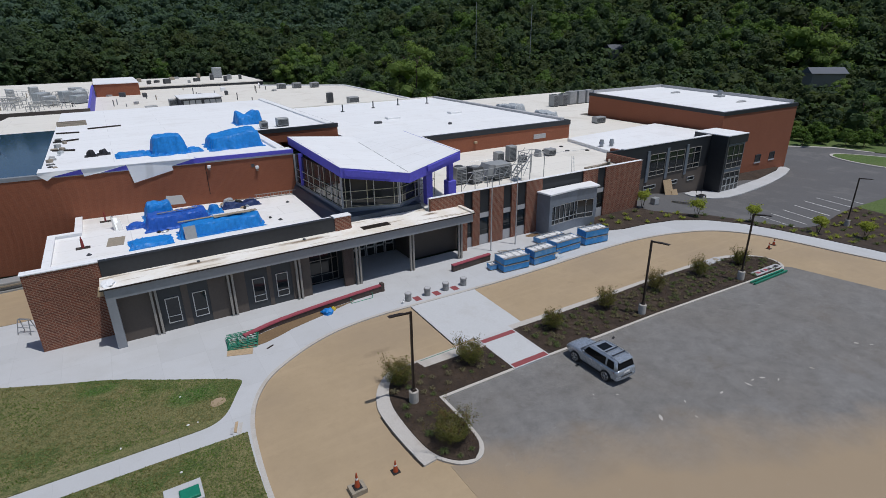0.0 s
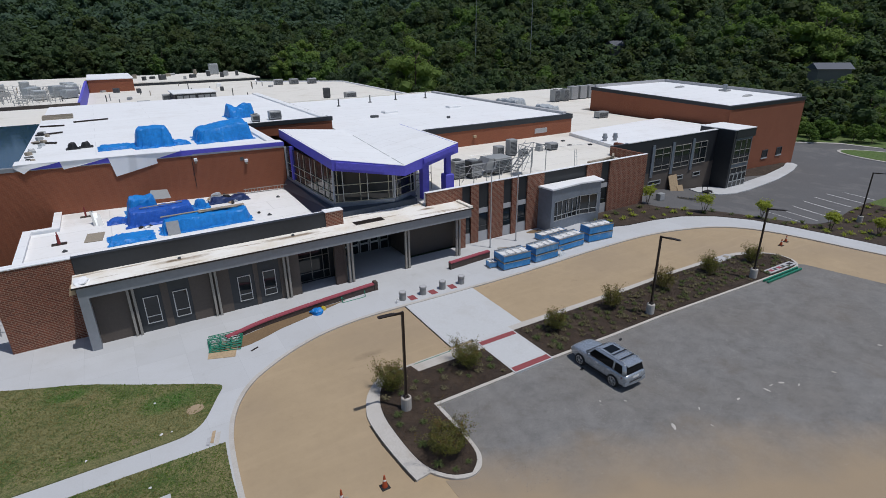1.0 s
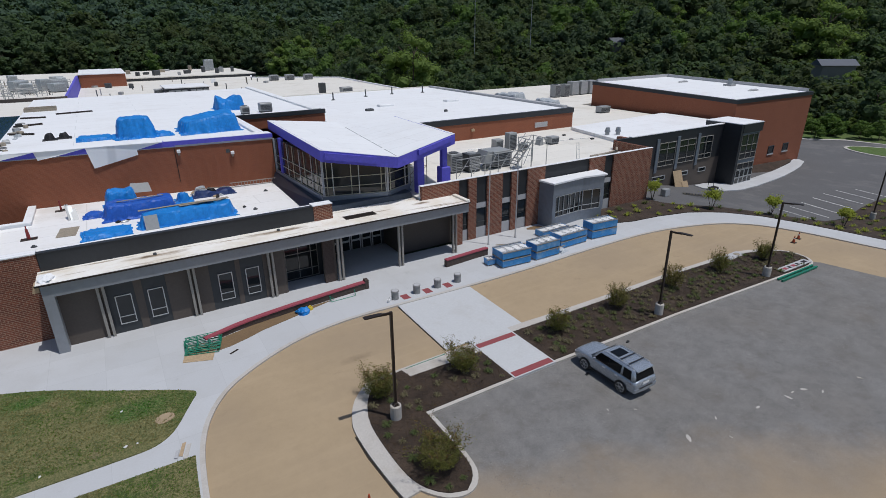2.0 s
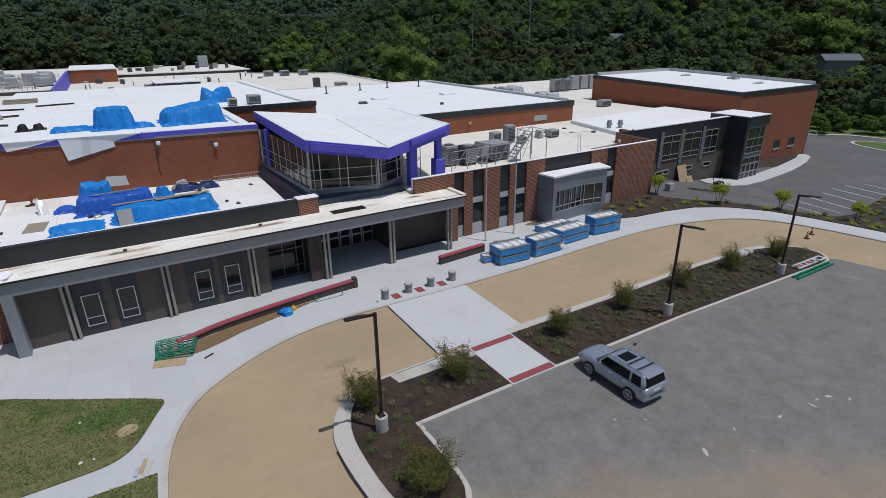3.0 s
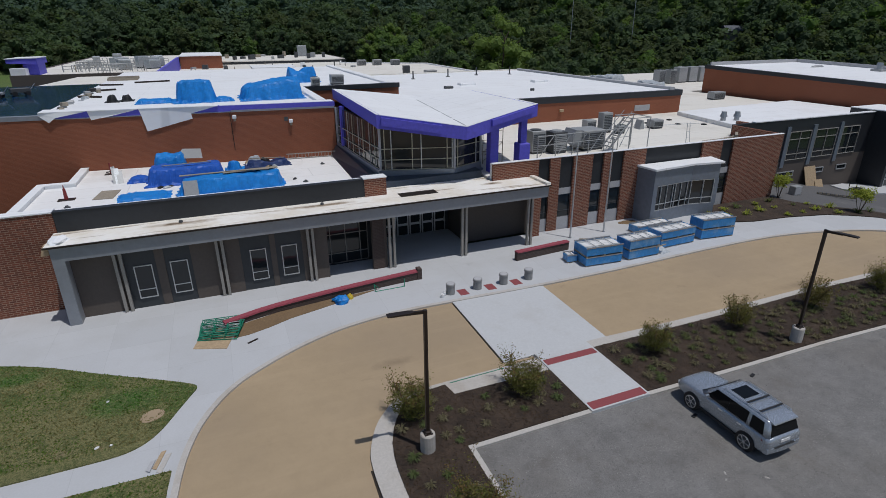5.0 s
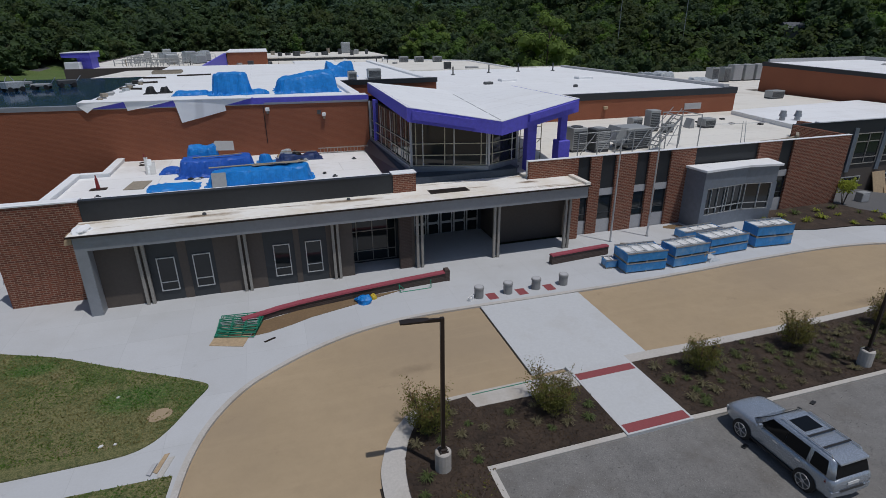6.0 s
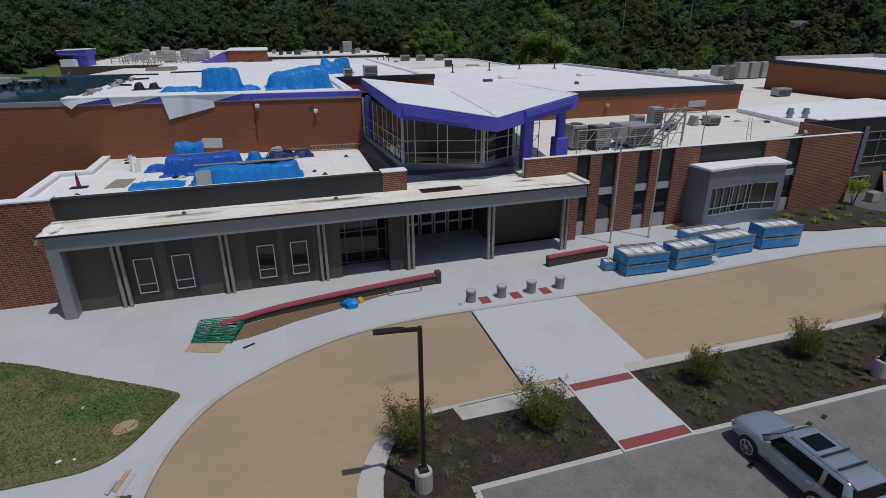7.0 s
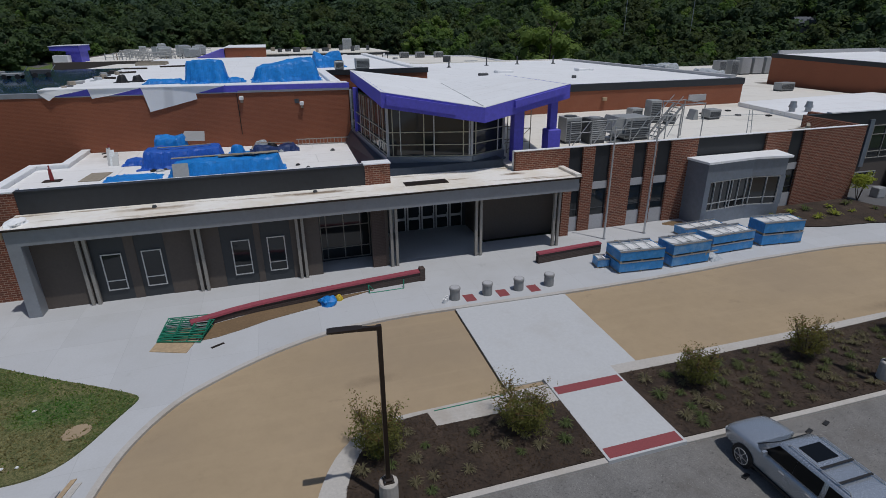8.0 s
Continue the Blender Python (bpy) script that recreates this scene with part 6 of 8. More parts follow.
def draped_cover(x0, x1, y0, y1, h, z, material, label, seed, skirt=0.35, turn=0.0, sag=0.25, name="tarpaulin", fall=0.0):
    """A tarpaulin pulled taut over a stack: a nearly flat top with straight edges, steep pleated sides, a loose hem on the roof.
    fall lowers the top towards the -x end."""
    lx, ly = (x1 - x0) / 2, (y1 - y0) / 2
    cell = 0.12
    nx, ny = max(16, int(2 * lx / cell)), max(14, int(2 * ly / cell))
    hem = min(0.10 + skirt * 0.3, 0.25 * min(lx, ly))
    run = min(0.20 * h + 0.08, 0.4 * min(lx, ly))
    ridge = lambda x, y, s: 1 - 2 * abs(noise.noise((x, y, s)))
    s = Shape()
    for j in range(ny + 1):
        for i in range(nx + 1):
            u, v = 2 * i / nx - 1, 2 * j / ny - 1
            x, y = u * lx, v * ly
            ex, ey = lx - abs(x), ly - abs(y)
            d = min(ex, ey) - 0.3 * max(0.0, 0.5 - abs(ex - ey)) + 0.16 * noise.noise((x * 0.5 + seed, y * 0.5, seed)) + 0.05 * noise.noise((x * 2.6 + seed, y * 2.6, seed))
            t = max(0.0, min(1.0, (d - hem) / run))
            side = 1 - (1 - t) ** 1.35
            slack = sag * (0.5 * noise.noise((x * 0.5 + seed * 2, y * 0.5, 1.3)) + 0.3 * noise.noise((x * 1.3, y * 1.3, seed + 3)))
            top = (1 + slack) * (1 - fall * (0.5 - 0.5 * u) ** 1.6)
            fold = 0.07 * ridge(x * 0.7 + y * 0.5 + seed, y * 0.9 - x * 0.3, seed) + 0.06 * ridge(x * 1.9 + y, y * 1.9 + seed, seed + 5) + 0.035 * ridge(x * 4.1, y * 4.1 + x, seed)
            steep = 4 * t * (1 - t)
            pleat = 0.16 * steep * ridge((x - y) * 1.9, seed, (x + y) * 0.4)
            hem_z = 0.02 + 0.08 * max(0.0, ridge(x * 2.4 + seed, y * 2.4, seed + 9) - 0.2)
            wave = 1 + skirt * 0.22 * noise.noise((u * 3 + seed, v * 3, 0.5)) * (1 - t)
            s.v.append((x * wave, y * wave, max(hem_z, side * h * top + ((fold - 0.05) * (0.5 + 0.5 * steep) + pleat) * min(1, 3 * t) * min(1.0, 0.4 + 0.6 * h) + hem_z * (1 - t))))
    k = nx + 1
    s.f = [(j * k + i, j * k + i + 1, (j + 1) * k + i + 1, (j + 1) * k + i) for j in range(ny) for i in range(nx)]
    edge = [i for i in range(k)] + [j * k + nx for j in range(1, ny + 1)] + [ny * k + i for i in range(nx - 1, -1, -1)] + [j * k for j in range(ny - 1, 0, -1)]
    n = len(s.v)
    s.v += [(s.v[i][0], s.v[i][1], 0.0) for i in edge]
    m = len(edge)
    s.f += [(edge[i], n + i, n + (i + 1) % m, edge[(i + 1) % m]) for i in range(m)]
    return single(name, s, material, label, "tarpaulin", "tarpaulins on the roofs", "", False, pose((x0 + x1) / 2, (y0 + y1) / 2, z, 0, 0, turn))


LOW, HIGH = 4.724, 9.724
draped_cover(1.2, 7.3, 56.2, 59.4, 1.2, LOW, "tarp_deep", "deep blue tarpaulin over a long stack on the low roof", 1.0)
draped_cover(-0.3, 1.6, 58.2, 59.6, 0.35, LOW, "tarp_deep", "loose crumpled end of a deep blue tarpaulin", 13.0, sag=1.0)
draped_cover(3.7, 11.5, 52.4, 55.0, 1.05, LOW, "tarp", "bright blue tarpaulin over a low stack with boards on it", 2.0)
draped_cover(-0.4, 3.2, 52.0, 54.6, 0.24, LOW, "tarp", "crumpled bright blue tarpaulin lying flat", 3.0, sag=1.0)
draped_cover(1.3, 4.4, 59.7, 62.2, 1.5, LOW, "tarp", "bright blue tarpaulin over a stack by the brick wall", 4.0, sag=0.5)
draped_cover(7.2, 8.8, 58.9, 60.8, 0.8, LOW, "tarp", "small bright blue tarpaulin bundle", 5.0, sag=0.7)
draped_cover(8.8, 12.8, 59.8, 61.7, 0.38, LOW, "tarp_navy", "dark blue rumpled tarpaulin with odds and ends", 6.0, sag=1.1)
draped_cover(9.0, 10.6, 61.0, 62.2, 0.7, LOW, "cratetop", "pale plastic bundle lying by the brick wall", 14.0, sag=0.9, name="plastic_cover")
draped_cover(9.9, 11.3, 60.3, 61.4, 0.6, LOW, "black", "black plastic bundle lying on the low roof", 15.0, sag=1.2, name="plastic_sheet")
draped_cover(3.4, 7.7, 67.5, 72.0, 1.85, HIGH, "tarp", "bright blue tarpaulin over a tall boxy unit", 7.0, 0.8)
draped_cover(0.2, 3.6, 68.6, 71.4, 0.25, HIGH, "tarp", "loose flat end of a bright blue tarpaulin", 8.0, sag=1.0)
draped_cover(7.2, 9.0, 67.6, 69.8, 0.3, HIGH, "tarp", "loose crumpled corner of a bright blue tarpaulin", 12.0, sag=1.0)
draped_cover(9.5, 15.9, 66.9, 72.2, 1.8, HIGH, "tarp", "bright blue tarpaulin over a wide stack on the white roof", 9.0, 0.5, sag=0.3, fall=0.4)
draped_cover(16.2, 20.6, 84.8, 88.5, 1.5, HIGH, "tarp", "bright blue tarpaulin over two units farther back", 10.0, 0.6, sag=0.8)
draped_cover(-2.7, -1.4, 71.4, 72.6, 0.5, HIGH, "black", "crumpled black plastic sheet on the white roof", 11.0, sag=1.6, name="plastic_sheet")
draped_cover(-1.5, -0.2, 71.8, 73.2, 0.75, HIGH, "black", "higher heap of black plastic sheet on the roof", 16.0, sag=1.8, name="plastic_sheet")
single("board", Shape().beam((9.3, 60.9, LOW + 0.68), (12.3, 60.5, LOW + 0.62), 0.12, 0.05), "greywood", "grey timber lying over a rumpled tarpaulin", "board")
for i, (x0, y0, x1, y1, w) in enumerate(((3.9, 54.3, 10.8, 54.6, 0.3), (7.0, 53.9, 11.1, 54.35, 0.5), (7.2, 54.1, 10.4, 53.7, 0.16))):
    single("board", Shape().beam((x0, y0, LOW + 1.17 + 0.05 * i), (x1, y1, LOW + 1.15 + 0.05 * i), w, 0.04), "greywood", "long grey board lying on a tarpaulin", "board", "boards on the tarpaulins")
single("board", Shape().beam((2.5, 57.6, LOW + 1.36), (6.2, 58.0, LOW + 1.36), 0.16, 0.04), "greywood", "grey board lying on the deep blue tarpaulin", "board", "boards on the tarpaulins")
single("panel_sheet", Shape().solid([(3.5, 60.6, LOW + 1.25), (5.5, 60.6, LOW + 1.15), (5.5, 60.64, LOW + 1.15), (3.5, 60.64, LOW + 1.25)], [(3.9, 62.3, LOW + 1.75), (5.4, 62.3, LOW + 1.65), (5.4, 62.34, LOW + 1.65), (3.9, 62.34, LOW + 1.75)]), "unit", "grey board leaning over a tarpaulin", "board")
single("panel_sheet", Shape().solid([(4.15, 52.28, LOW), (5.15, 52.28, LOW), (5.15, 52.32, LOW), (4.15, 52.32, LOW)], [(4.15, 52.68, LOW + 1.12), (5.15, 52.68, LOW + 1.12), (5.15, 52.72, LOW + 1.12), (4.15, 52.72, LOW + 1.12)]), "unit", "grey sheet leaning on the bright blue tarpaulin", "board")
single("plywood_sheet", Shape().box(-0.68, 0.68, -1.2, 1.2, 0.0, 0.04), "greywood", "tan plywood sheet lying on the low roof", "plywood", at=pose(-1.3, 55.4, LOW + 0.002, 0, 0, -6))
single("plywood_sheet", Shape().box(-1.4, 1.4, -0.45, 0.45, 0, 0.03), "bronze", "dark board lying on the canopy roof", "board", at=pose(19.9, 45.3, 5.092))
f = thing("framed_panes", "small stack of framed panes leaning together on the roof", "panes", at=pose(-0.75, 58.7, LOW, 0, 0, 8))
for i, (dx, h, w) in enumerate(((0.0, 0.85, 0.42), (-0.2, 1.05, 0.34), (-0.4, 1.2, 0.28))):
    d = 0.12 * i
    part("frame", Shape().solid([(dx - w / 2, d, 0), (dx + w / 2, d, 0), (dx + w / 2, d + 0.06, 0), (dx - w / 2, d + 0.06, 0)], [(dx - w / 2, d + 0.9, h), (dx + w / 2, d + 0.9, h), (dx + w / 2, d + 0.96, h), (dx - w / 2, d + 0.96, h)]), ("unit", "cratetop", "unit")[i], f)
part("prop", Shape().rod((-0.9, 1.3, 0.75), (-0.3, 1.2, 0.85), 0.05), "bronze", f)
part("prop", Shape().rod((-0.35, 1.75, 0.0), (-0.4, 1.1, 1.2), 0.04), "unitdark", f)
t = thing("warning_post", "slim dark red warning post with a flat foot", "warning post", at=pose(-3.85, 55.1, LOW))
part("foot", Shape().box(-0.55, 0.55, -0.3, 0.3, 0, 0.06, 0.02), "bronze", t)
part("post", Shape().round(0, 0, 0.061, 0.85, 0.14, 0.09, 12).round(0, 0, 0.851, 1.1, 0.05, 0.04, 8), "warning_red", t)
t = thing("warning_post", "rusty red post with a flat foot near the brick wall", "warning post", at=pose(-1.95, 62.5, LOW))
part("foot", Shape().box(-0.5, 0.5, -0.22, 0.22, 0, 0.07, 0.02), "bronze", t)
part("post", Shape().round(0, 0, 0.071, 1.0, 0.09, 0.06, 10), "warning_red", t)
for x, y in ((-3.4, 52.9), (13.1, 53.3), (15.5, 59.0)):
    single("roof_drain", Shape().round(0, 0, 0, 0.05, 0.22, 0.2, 12).round(0, 0, 0.051, 0.16, 0.14, 0.08, 10), "unitdark", "low dark roof drain in the membrane", "roof drain", "roof drains", at=pose(x, y, LOW))
for x, y in ((4.2, 45.2), (13.0, 45.4)):
    single("roof_drain", Shape().round(0, 0, 0, 0.12, 0.14, 0.1, 10), "unitdark", "small black drain on the stained canopy roof", "roof drain", "roof drains", at=pose(x, y, 5.091))
random.seed(29)
for i in range(9):
    single("roof_scrap", lumpy(random.uniform(0.18, 0.4), random.uniform(0.12, 0.25), random.uniform(0.12, 0.3), i * 2.3, 9, 0.6), random.choice(("black", "unitdark", "wood", "tarp_deep", "cratetop")), "scrap of roofing material beside the tarpaulins", "scrap", "scraps on the low roof", at=pose(random.uniform(8.9, 12.6), random.uniform(58.8, 62.2), LOW, 0, 0, i * 37))
for i in range(6):
    single("roof_scrap", lumpy(random.uniform(0.15, 0.35), random.uniform(0.1, 0.2), random.uniform(0.08, 0.2), i * 3.1, 9, 0.6), random.choice(("black", "wood", "cratetop")), "scrap of roofing material beside the tarpaulins", "scrap", "scraps on the low roof", at=pose((2.8, 2.3, 8.0, 8.6, 3.0, 12.4)[i], (55.7, 55.9, 57.2, 56.4, 56.1, 54.6)[i], LOW, 0, 0, i * 51))
lad = thing("ladder", "weathered aluminium ladder lying on edge by the brick wall", "ladder", at=pose(12.7, 62.0, LOW, 0, 0, -4))
for a in (0.04, 0.54):
    part("rail", Shape().beam((0, 0.28 - a * 0.5, a), (4.7, 0.28 - a * 0.5, a), 0.05, 0.08), "post", lad)
for i in range(15):
    part("rung", Shape().rod((0.2 + i * 0.31, 0.26, 0.04), (0.2 + i * 0.31, 0.01, 0.54), 0.025), "post", lad)

single("membrane_scrap", lumpy(0.55, 0.8, 0.22, 6.0, 16, 0.5), "membrane", "crumpled white membrane at the canopy's end", "membrane", at=pose(-2.15, 44.4, 5.092))
single("plywood_scrap", Shape().solid([(-2.95, 43.6, 4.55), (-2.55, 43.6, 4.55), (-2.55, 44.3, 4.55), (-2.95, 44.3, 4.55)], [(-2.80, 43.65, 5.06), (-2.53, 43.6, 5.07), (-2.53, 44.3, 5.07), (-2.80, 44.25, 5.06)]), "wood", "small plywood offcut at the canopy's end", "plywood")

# loose membrane hanging over the parapet
HANG = [[(-6.6, 9.86), (-6.62, 9.6), (-5.93, 9.02), (-5.42, 9.4), (-3.14, 9.82), (-3.0, 9.88)], [(-3.0, 9.88), (-2.81, 9.1), (-1.33, 9.36), (0.89, 9.84), (0.9, 9.88)], [(0.92, 9.88), (1.02, 9.6), (1.34, 7.92), (3.2, 8.36), (5.14, 8.84), (5.09, 9.3), (7.3, 9.84), (7.4, 9.88)]]
for i, ring in enumerate(HANG):
    s = Shape()
    s.rings([[(x, face_y(x, -0.15 - 0.06 * math.sin(x * 3 + i)), z) for x, z in ring], [(x, face_y(x, -0.11 - 0.06 * math.sin(x * 3 + i)), z) for x, z in ring]])
    single("membrane_flap", s, "membrane", "loose white membrane flap hanging over the brick parapet", "membrane", "flaps on the parapet")
EDGE = (-6.6, -5, -3, -1, 1, 3, 5, 7.4)
single("membrane_edge", Shape().rings([[(x, face_y(x, -0.16 + 0.05 * math.sin(x * 2.3)), z + 0.02 * math.sin(x * 3.1)) for x in EDGE] + [(x, face_y(x, 1.8), z) for x in reversed(EDGE)] for z in (9.862, 9.90)]), "membrane", "rumpled white membrane laid over the parapet", "membrane")
single("roof_edge", face_strip(7.5, 17.6, 0.0, 1.3, 9.842, 9.88), "membrane", "white membrane strip behind the violet parapet", "membrane")
for x, z in ((8.65, 8.7), (13.56, 8.1)):
    l = thing("wall_lamp", "small pale wall lamp on the orange brick", "wall lamp", "lamps on the brick wall", at=pose(x, face_y(x), z, 0, 0, -6))
    part("housing", Shape().box(-0.17, 0.17, -0.3, 0.0, 0, 0.3, 0.05), "white", l)
    part("bracket", Shape().box(-0.1, 0.1, -0.2, 0.0, -0.25, -0.001), "greywood", l)
single("vent_plate", Shape().box(-0.18, 0.18, -0.04, 0.0, 0, 0.36), "unitdark", "small square vent plate in the brick", "vent", at=pose(13.15, face_y(13.15), 8.25, 0, 0, -6))
single("joint_cover", Shape().box(-0.03, 0.03, -0.03, 0.0, 0, 3.35), "bronze", "dark vertical joint strip down the brick", "trim", at=pose(8.3, face_y(8.3), 5.8, 0, 0, -6))
l = thing("wall_lamp", "small brass wall lamp on the gymnasium wall", "wall lamp", "lamps on the brick wall", at=pose(47.2, GY, 6.4))
part("housing", Shape().box(-0.25, 0.25, -0.3, 0, 0, 0.35, 0.06), "wood", l)
v = thing("wall_louvre", "pale metal louvre set in the orange brick", "louvre", at=pose(58.8, GY, 5.8))
part("frame", Shape().box(0, 2.5, -0.08, 0, 0, 0.75), "alu", v)
for i in range(6):
    part("slat", Shape().box(0.08, 2.42, -0.11, -0.081, 0.08 + i * 0.11, 0.13 + i * 0.11), "stone", v)


def roof_unit(x, y, z, w, d, h, label, turn=0.0, face="unitdark", body="unit", fan=True):
    u = thing("roof_unit", label, "roof unit", "mechanical units on the roofs", at=pose(x, y, z, 0, 0, turn))
    part("curb", Shape().box(0.05, w - 0.05, 0.05, d - 0.05, 0, 0.2), "unitdark", u)
    part("casing", Shape().box(0, w, 0, d, 0.201, h, 0.04), body, u)
    for i in range(max(3, int(h / 0.22))):
        a = 0.3 + i * (h - 0.5) / max(3, int(h / 0.22))
        part("slat", Shape().box(0.08, w - 0.08, -0.03, -0.002, a, a + 0.1), face, u)
    if fan:
        part("fan_guard", Shape().round(w / 2, d / 2, h + 0.001, h + 0.08, min(w, d) * 0.38, min(w, d) * 0.36, 16), face, u)
    return u


RZ = 5.255
roof_unit(33.8, 52.6, RZ, 1.4, 1.4, 2.1, "grey louvred condenser on the low roof")
roof_unit(35.6, 51.9, RZ, 1.5, 1.4, 2.0, "dark grey louvred condenser on the low roof", body="unitdark", face="unit")
u = roof_unit(39.0, 52.0, RZ, 2.4, 2.2, 1.9, "pale grey rooftop unit with a sloping hood", fan=False)
part("hood", Shape().solid([(-1.3, 0.2, 0.7), (0, 0.2, 0.5), (0, 2.0, 0.5), (-1.3, 2.0, 0.7)], [(-0.7, 0.2, 2.0), (0, 0.2, 1.9), (0, 2.0, 1.9), (-0.7, 2.0, 2.0)]), "unit", u, "sloping intake hood")
part("drip_tray", Shape().box(-1.5, 1.0, -0.4, 0.1, 0.5, 0.62), "unitdark", u)
roof_unit(45.0, 59.6, RZ, 1.2, 1.0, 1.4, "small grey exhaust box on the low roof", fan=False)
roof_unit(46.6, 58.9, RZ, 1.2, 1.0, 2.2, "tall grey exhaust box on the low roof", fan=False)
roof_unit(47.8, 57.8, RZ, 1.0, 0.8, 0.9, "low grey unit with black fittings", fan=True)
u = roof_unit(53.6, 58.7, RZ, 1.4, 1.2, 1.0, "small louvred intake on the low roof", fan=False)
single("roof_hatch", Shape().solid([(0, 0, 0), (0.7, 0, 0), (0.7, 1.0, 0), (0, 1.0, 0)], [(0.3, 0, 1.0), (0.5, 0, 1.0), (0.5, 1.0, 1.0), (0.3, 1.0, 1.0)]), "unit", "grey tilted hatch lid on the low roof", "roof hatch", at=pose(52.0, 59.2, RZ))
for x, y in ((63.5, 58.0), (65.0, 57.4)):
    m = thing("roof_ventilator", "round galvanised ventilator with a flared cap", "ventilator", "ventilators on the roofs", at=pose(x, y, RZ))
    part("curb", Shape().box(-0.5, 0.5, -0.5, 0.5, 0, 0.3), "unit", m)
    part("neck", Shape().round(0, 0, 0.301, 0.9, 0.33, 0.28, 14), "steel", m)
    part("cap", Shape().round(0, 0, 0.901, 1.15, 0.42, 0.36, 14).round(0, 0, 1.151, 1.5, 0.33, 0.28, 14), "steel", m)
p = thing("timber_stack", "stack of weathered timbers on the low roof", "timber", at=pose(51.5, 48.6, RZ))
for i in range(4):
    part("board", Shape().beam((0.1 * i, 0.4 * i, 0.25), (5.2 - 0.2 * i, 0.4 * i + 0.1, 0.28), 0.3, 0.22), "greywood", p)
part("board", Shape().beam((0.5, 0.2, 0.5), (4.6, 1.0, 0.55), 0.3, 0.14), "greywood", p)
part("board", Shape().beam((3.6, 0.2, 0.72), (4.6, 1.1, 0.8), 0.25, 0.3), "greywood", p)
g = thing("guard_rail", "galvanised roof guard rail with diagonal stays", "guard rail", at=pose(0, 0, RZ))
RAIL = [(32.3, 49.3), (34.2, 49.4), (36.0, 49.5), (37.8, 49.6), (39.6, 49.7), (41.2, 49.8), (42.6, 49.9)]
for i, (x, y) in enumerate(RAIL):
    part("post", Shape().rod((x, y, 0), (x, y, 2.35), 0.05), "unit", g)
    if i:
        a, b = RAIL[i - 1]
        part("rail", Shape().rod((a, b, 2.3), (x, y, 2.3), 0.045), "unit", g)
        part("rail", Shape().rod((a, b, 1.5), (x, y, 1.5), 0.035), "unit", g)
        part("stay", Shape().rod((a + 0.25, b, 0.6), (x - 0.25, y, 2.25), 0.035), "unit", g)
h = thing("stair_frame", "galvanised steel stair frame over the roof edge", "stair frame", at=pose(42.9, 50.2, RZ))
for x, y in ((0, 0), (2.2, 0), (0, 2.4), (2.2, 2.4)):
    part("post", Shape().rod((x, y, 0), (x, y, 3.1), 0.05), "unit", h)
for p, q in (((0, 0, 3.05), (2.2, 0, 3.05)), ((0, 2.4, 3.05), (2.2, 2.4, 3.05)), ((0, 0, 3.05), (0, 2.4, 3.05)), ((2.2, 0, 3.05), (2.2, 2.4, 3.05))):
    part("rail", Shape().rod(p, q, 0.045), "unit", h)
for y in (0.0, 1.1):
    part("stringer", Shape().beam((-2.3, y, 0.4), (0, y, 3.0), 0.08, 0.16), "unit", h)
    part("rail", Shape().rod((-2.3, y, 1.3), (-0.1, y, 3.7), 0.035), "unit", h)
for i in range(8):
    part("tread", Shape().box(-2.2 + i * 0.28, -1.98 + i * 0.28, 0.04, 1.06, 0.55 + i * 0.31, 0.58 + i * 0.31), "unitdark", h)
h = thing("step_ladder", "small pale step ladder by the parapet", "ladder", at=pose(47.3, 47.6, RZ))
for x in (0, 0.5):
    part("rail", Shape().rod((x, 0, 0), (x + (0.1 if x == 0 else -0.1), 0.3, 2.7), 0.03), "alu", h)
for i in range(5):
    part("rung", Shape().rod((0.03, 0.05 * i, 0.4 + 0.5 * i), (0.47, 0.05 * i, 0.4 + 0.5 * i), 0.02), "alu", h)
sc = thing("scaffold_tower", "rusty scaffold tower standing under the folded roof", "scaffold", at=pose(27.9, 51.0, RZ))
for x in (0, 1.9):
    for y in (0, 1.2):
        part("standard", Shape().rod((x, y, 0), (x, y, 4.2), 0.035), "greywood", sc)
for z in (0.8, 1.8, 2.8, 3.8):
    for y in (0, 1.2):
        part("ledger", Shape().rod((0, y, z), (1.9, y, z), 0.03), "greywood", sc)
part("platform", Shape().box(-0.1, 2.0, 0, 1.2, 3.85, 3.93), "greywood", sc)
for y in (0, 1.2):
    part("brace", Shape().rod((0, y, 0.2), (1.9, y, 1.8), 0.025), "greywood", sc)
for x, y in ((58.5, 60.0), (61.2, 58.6), (60.0, 63.0), (48.9, 61.0), (55.8, 62.2), (64.5, 63.0)):
    single("pipe_support", Shape().box(-0.25, 0.25, -0.2, 0.2, 0, 0.14), "black", "small black pipe support block on the roof", "support block", "support blocks on the low roof", at=pose(x, y, RZ))
single("gas_pipe", Shape().rod((42.0, 61.6, RZ + 0.2), (66.2, 58.0, RZ + 0.2), 0.035), "steel", "thin pipe run across the low roof", "pipe")

# gymnasium roof
GZ = GT - 0.048
for x, y in ((39.1, 101.0), (46.4, 103.0), (52.5, 104.0), (58.9, 103.0)):
    single("vent_pipe", Shape().round(0, 0, 0, 0.12, 0.4, 0.3, 10).round(0, 0, 0.121, 1.35, 0.12, 0.12, 10), "unitdark", "slim dark vent pipe on the white roof", "vent pipe", "vent pipes on the gymnasium roof", at=pose(x, y, GZ))
for x, y, w in ((41.8, 86.8, 2.4), (54.3, 86.2, 2.4), (37.9, 83.5, 1.2), (47.5, 76.0, 0.5)):
    single("roof_hatch", Shape().box(0, w, 0, w * 0.6, 0, 0.35, 0.08), "membrane" if w > 2 else "unitdark", "low roof hatch in the white membrane", "roof hatch", at=pose(x, y, GZ))
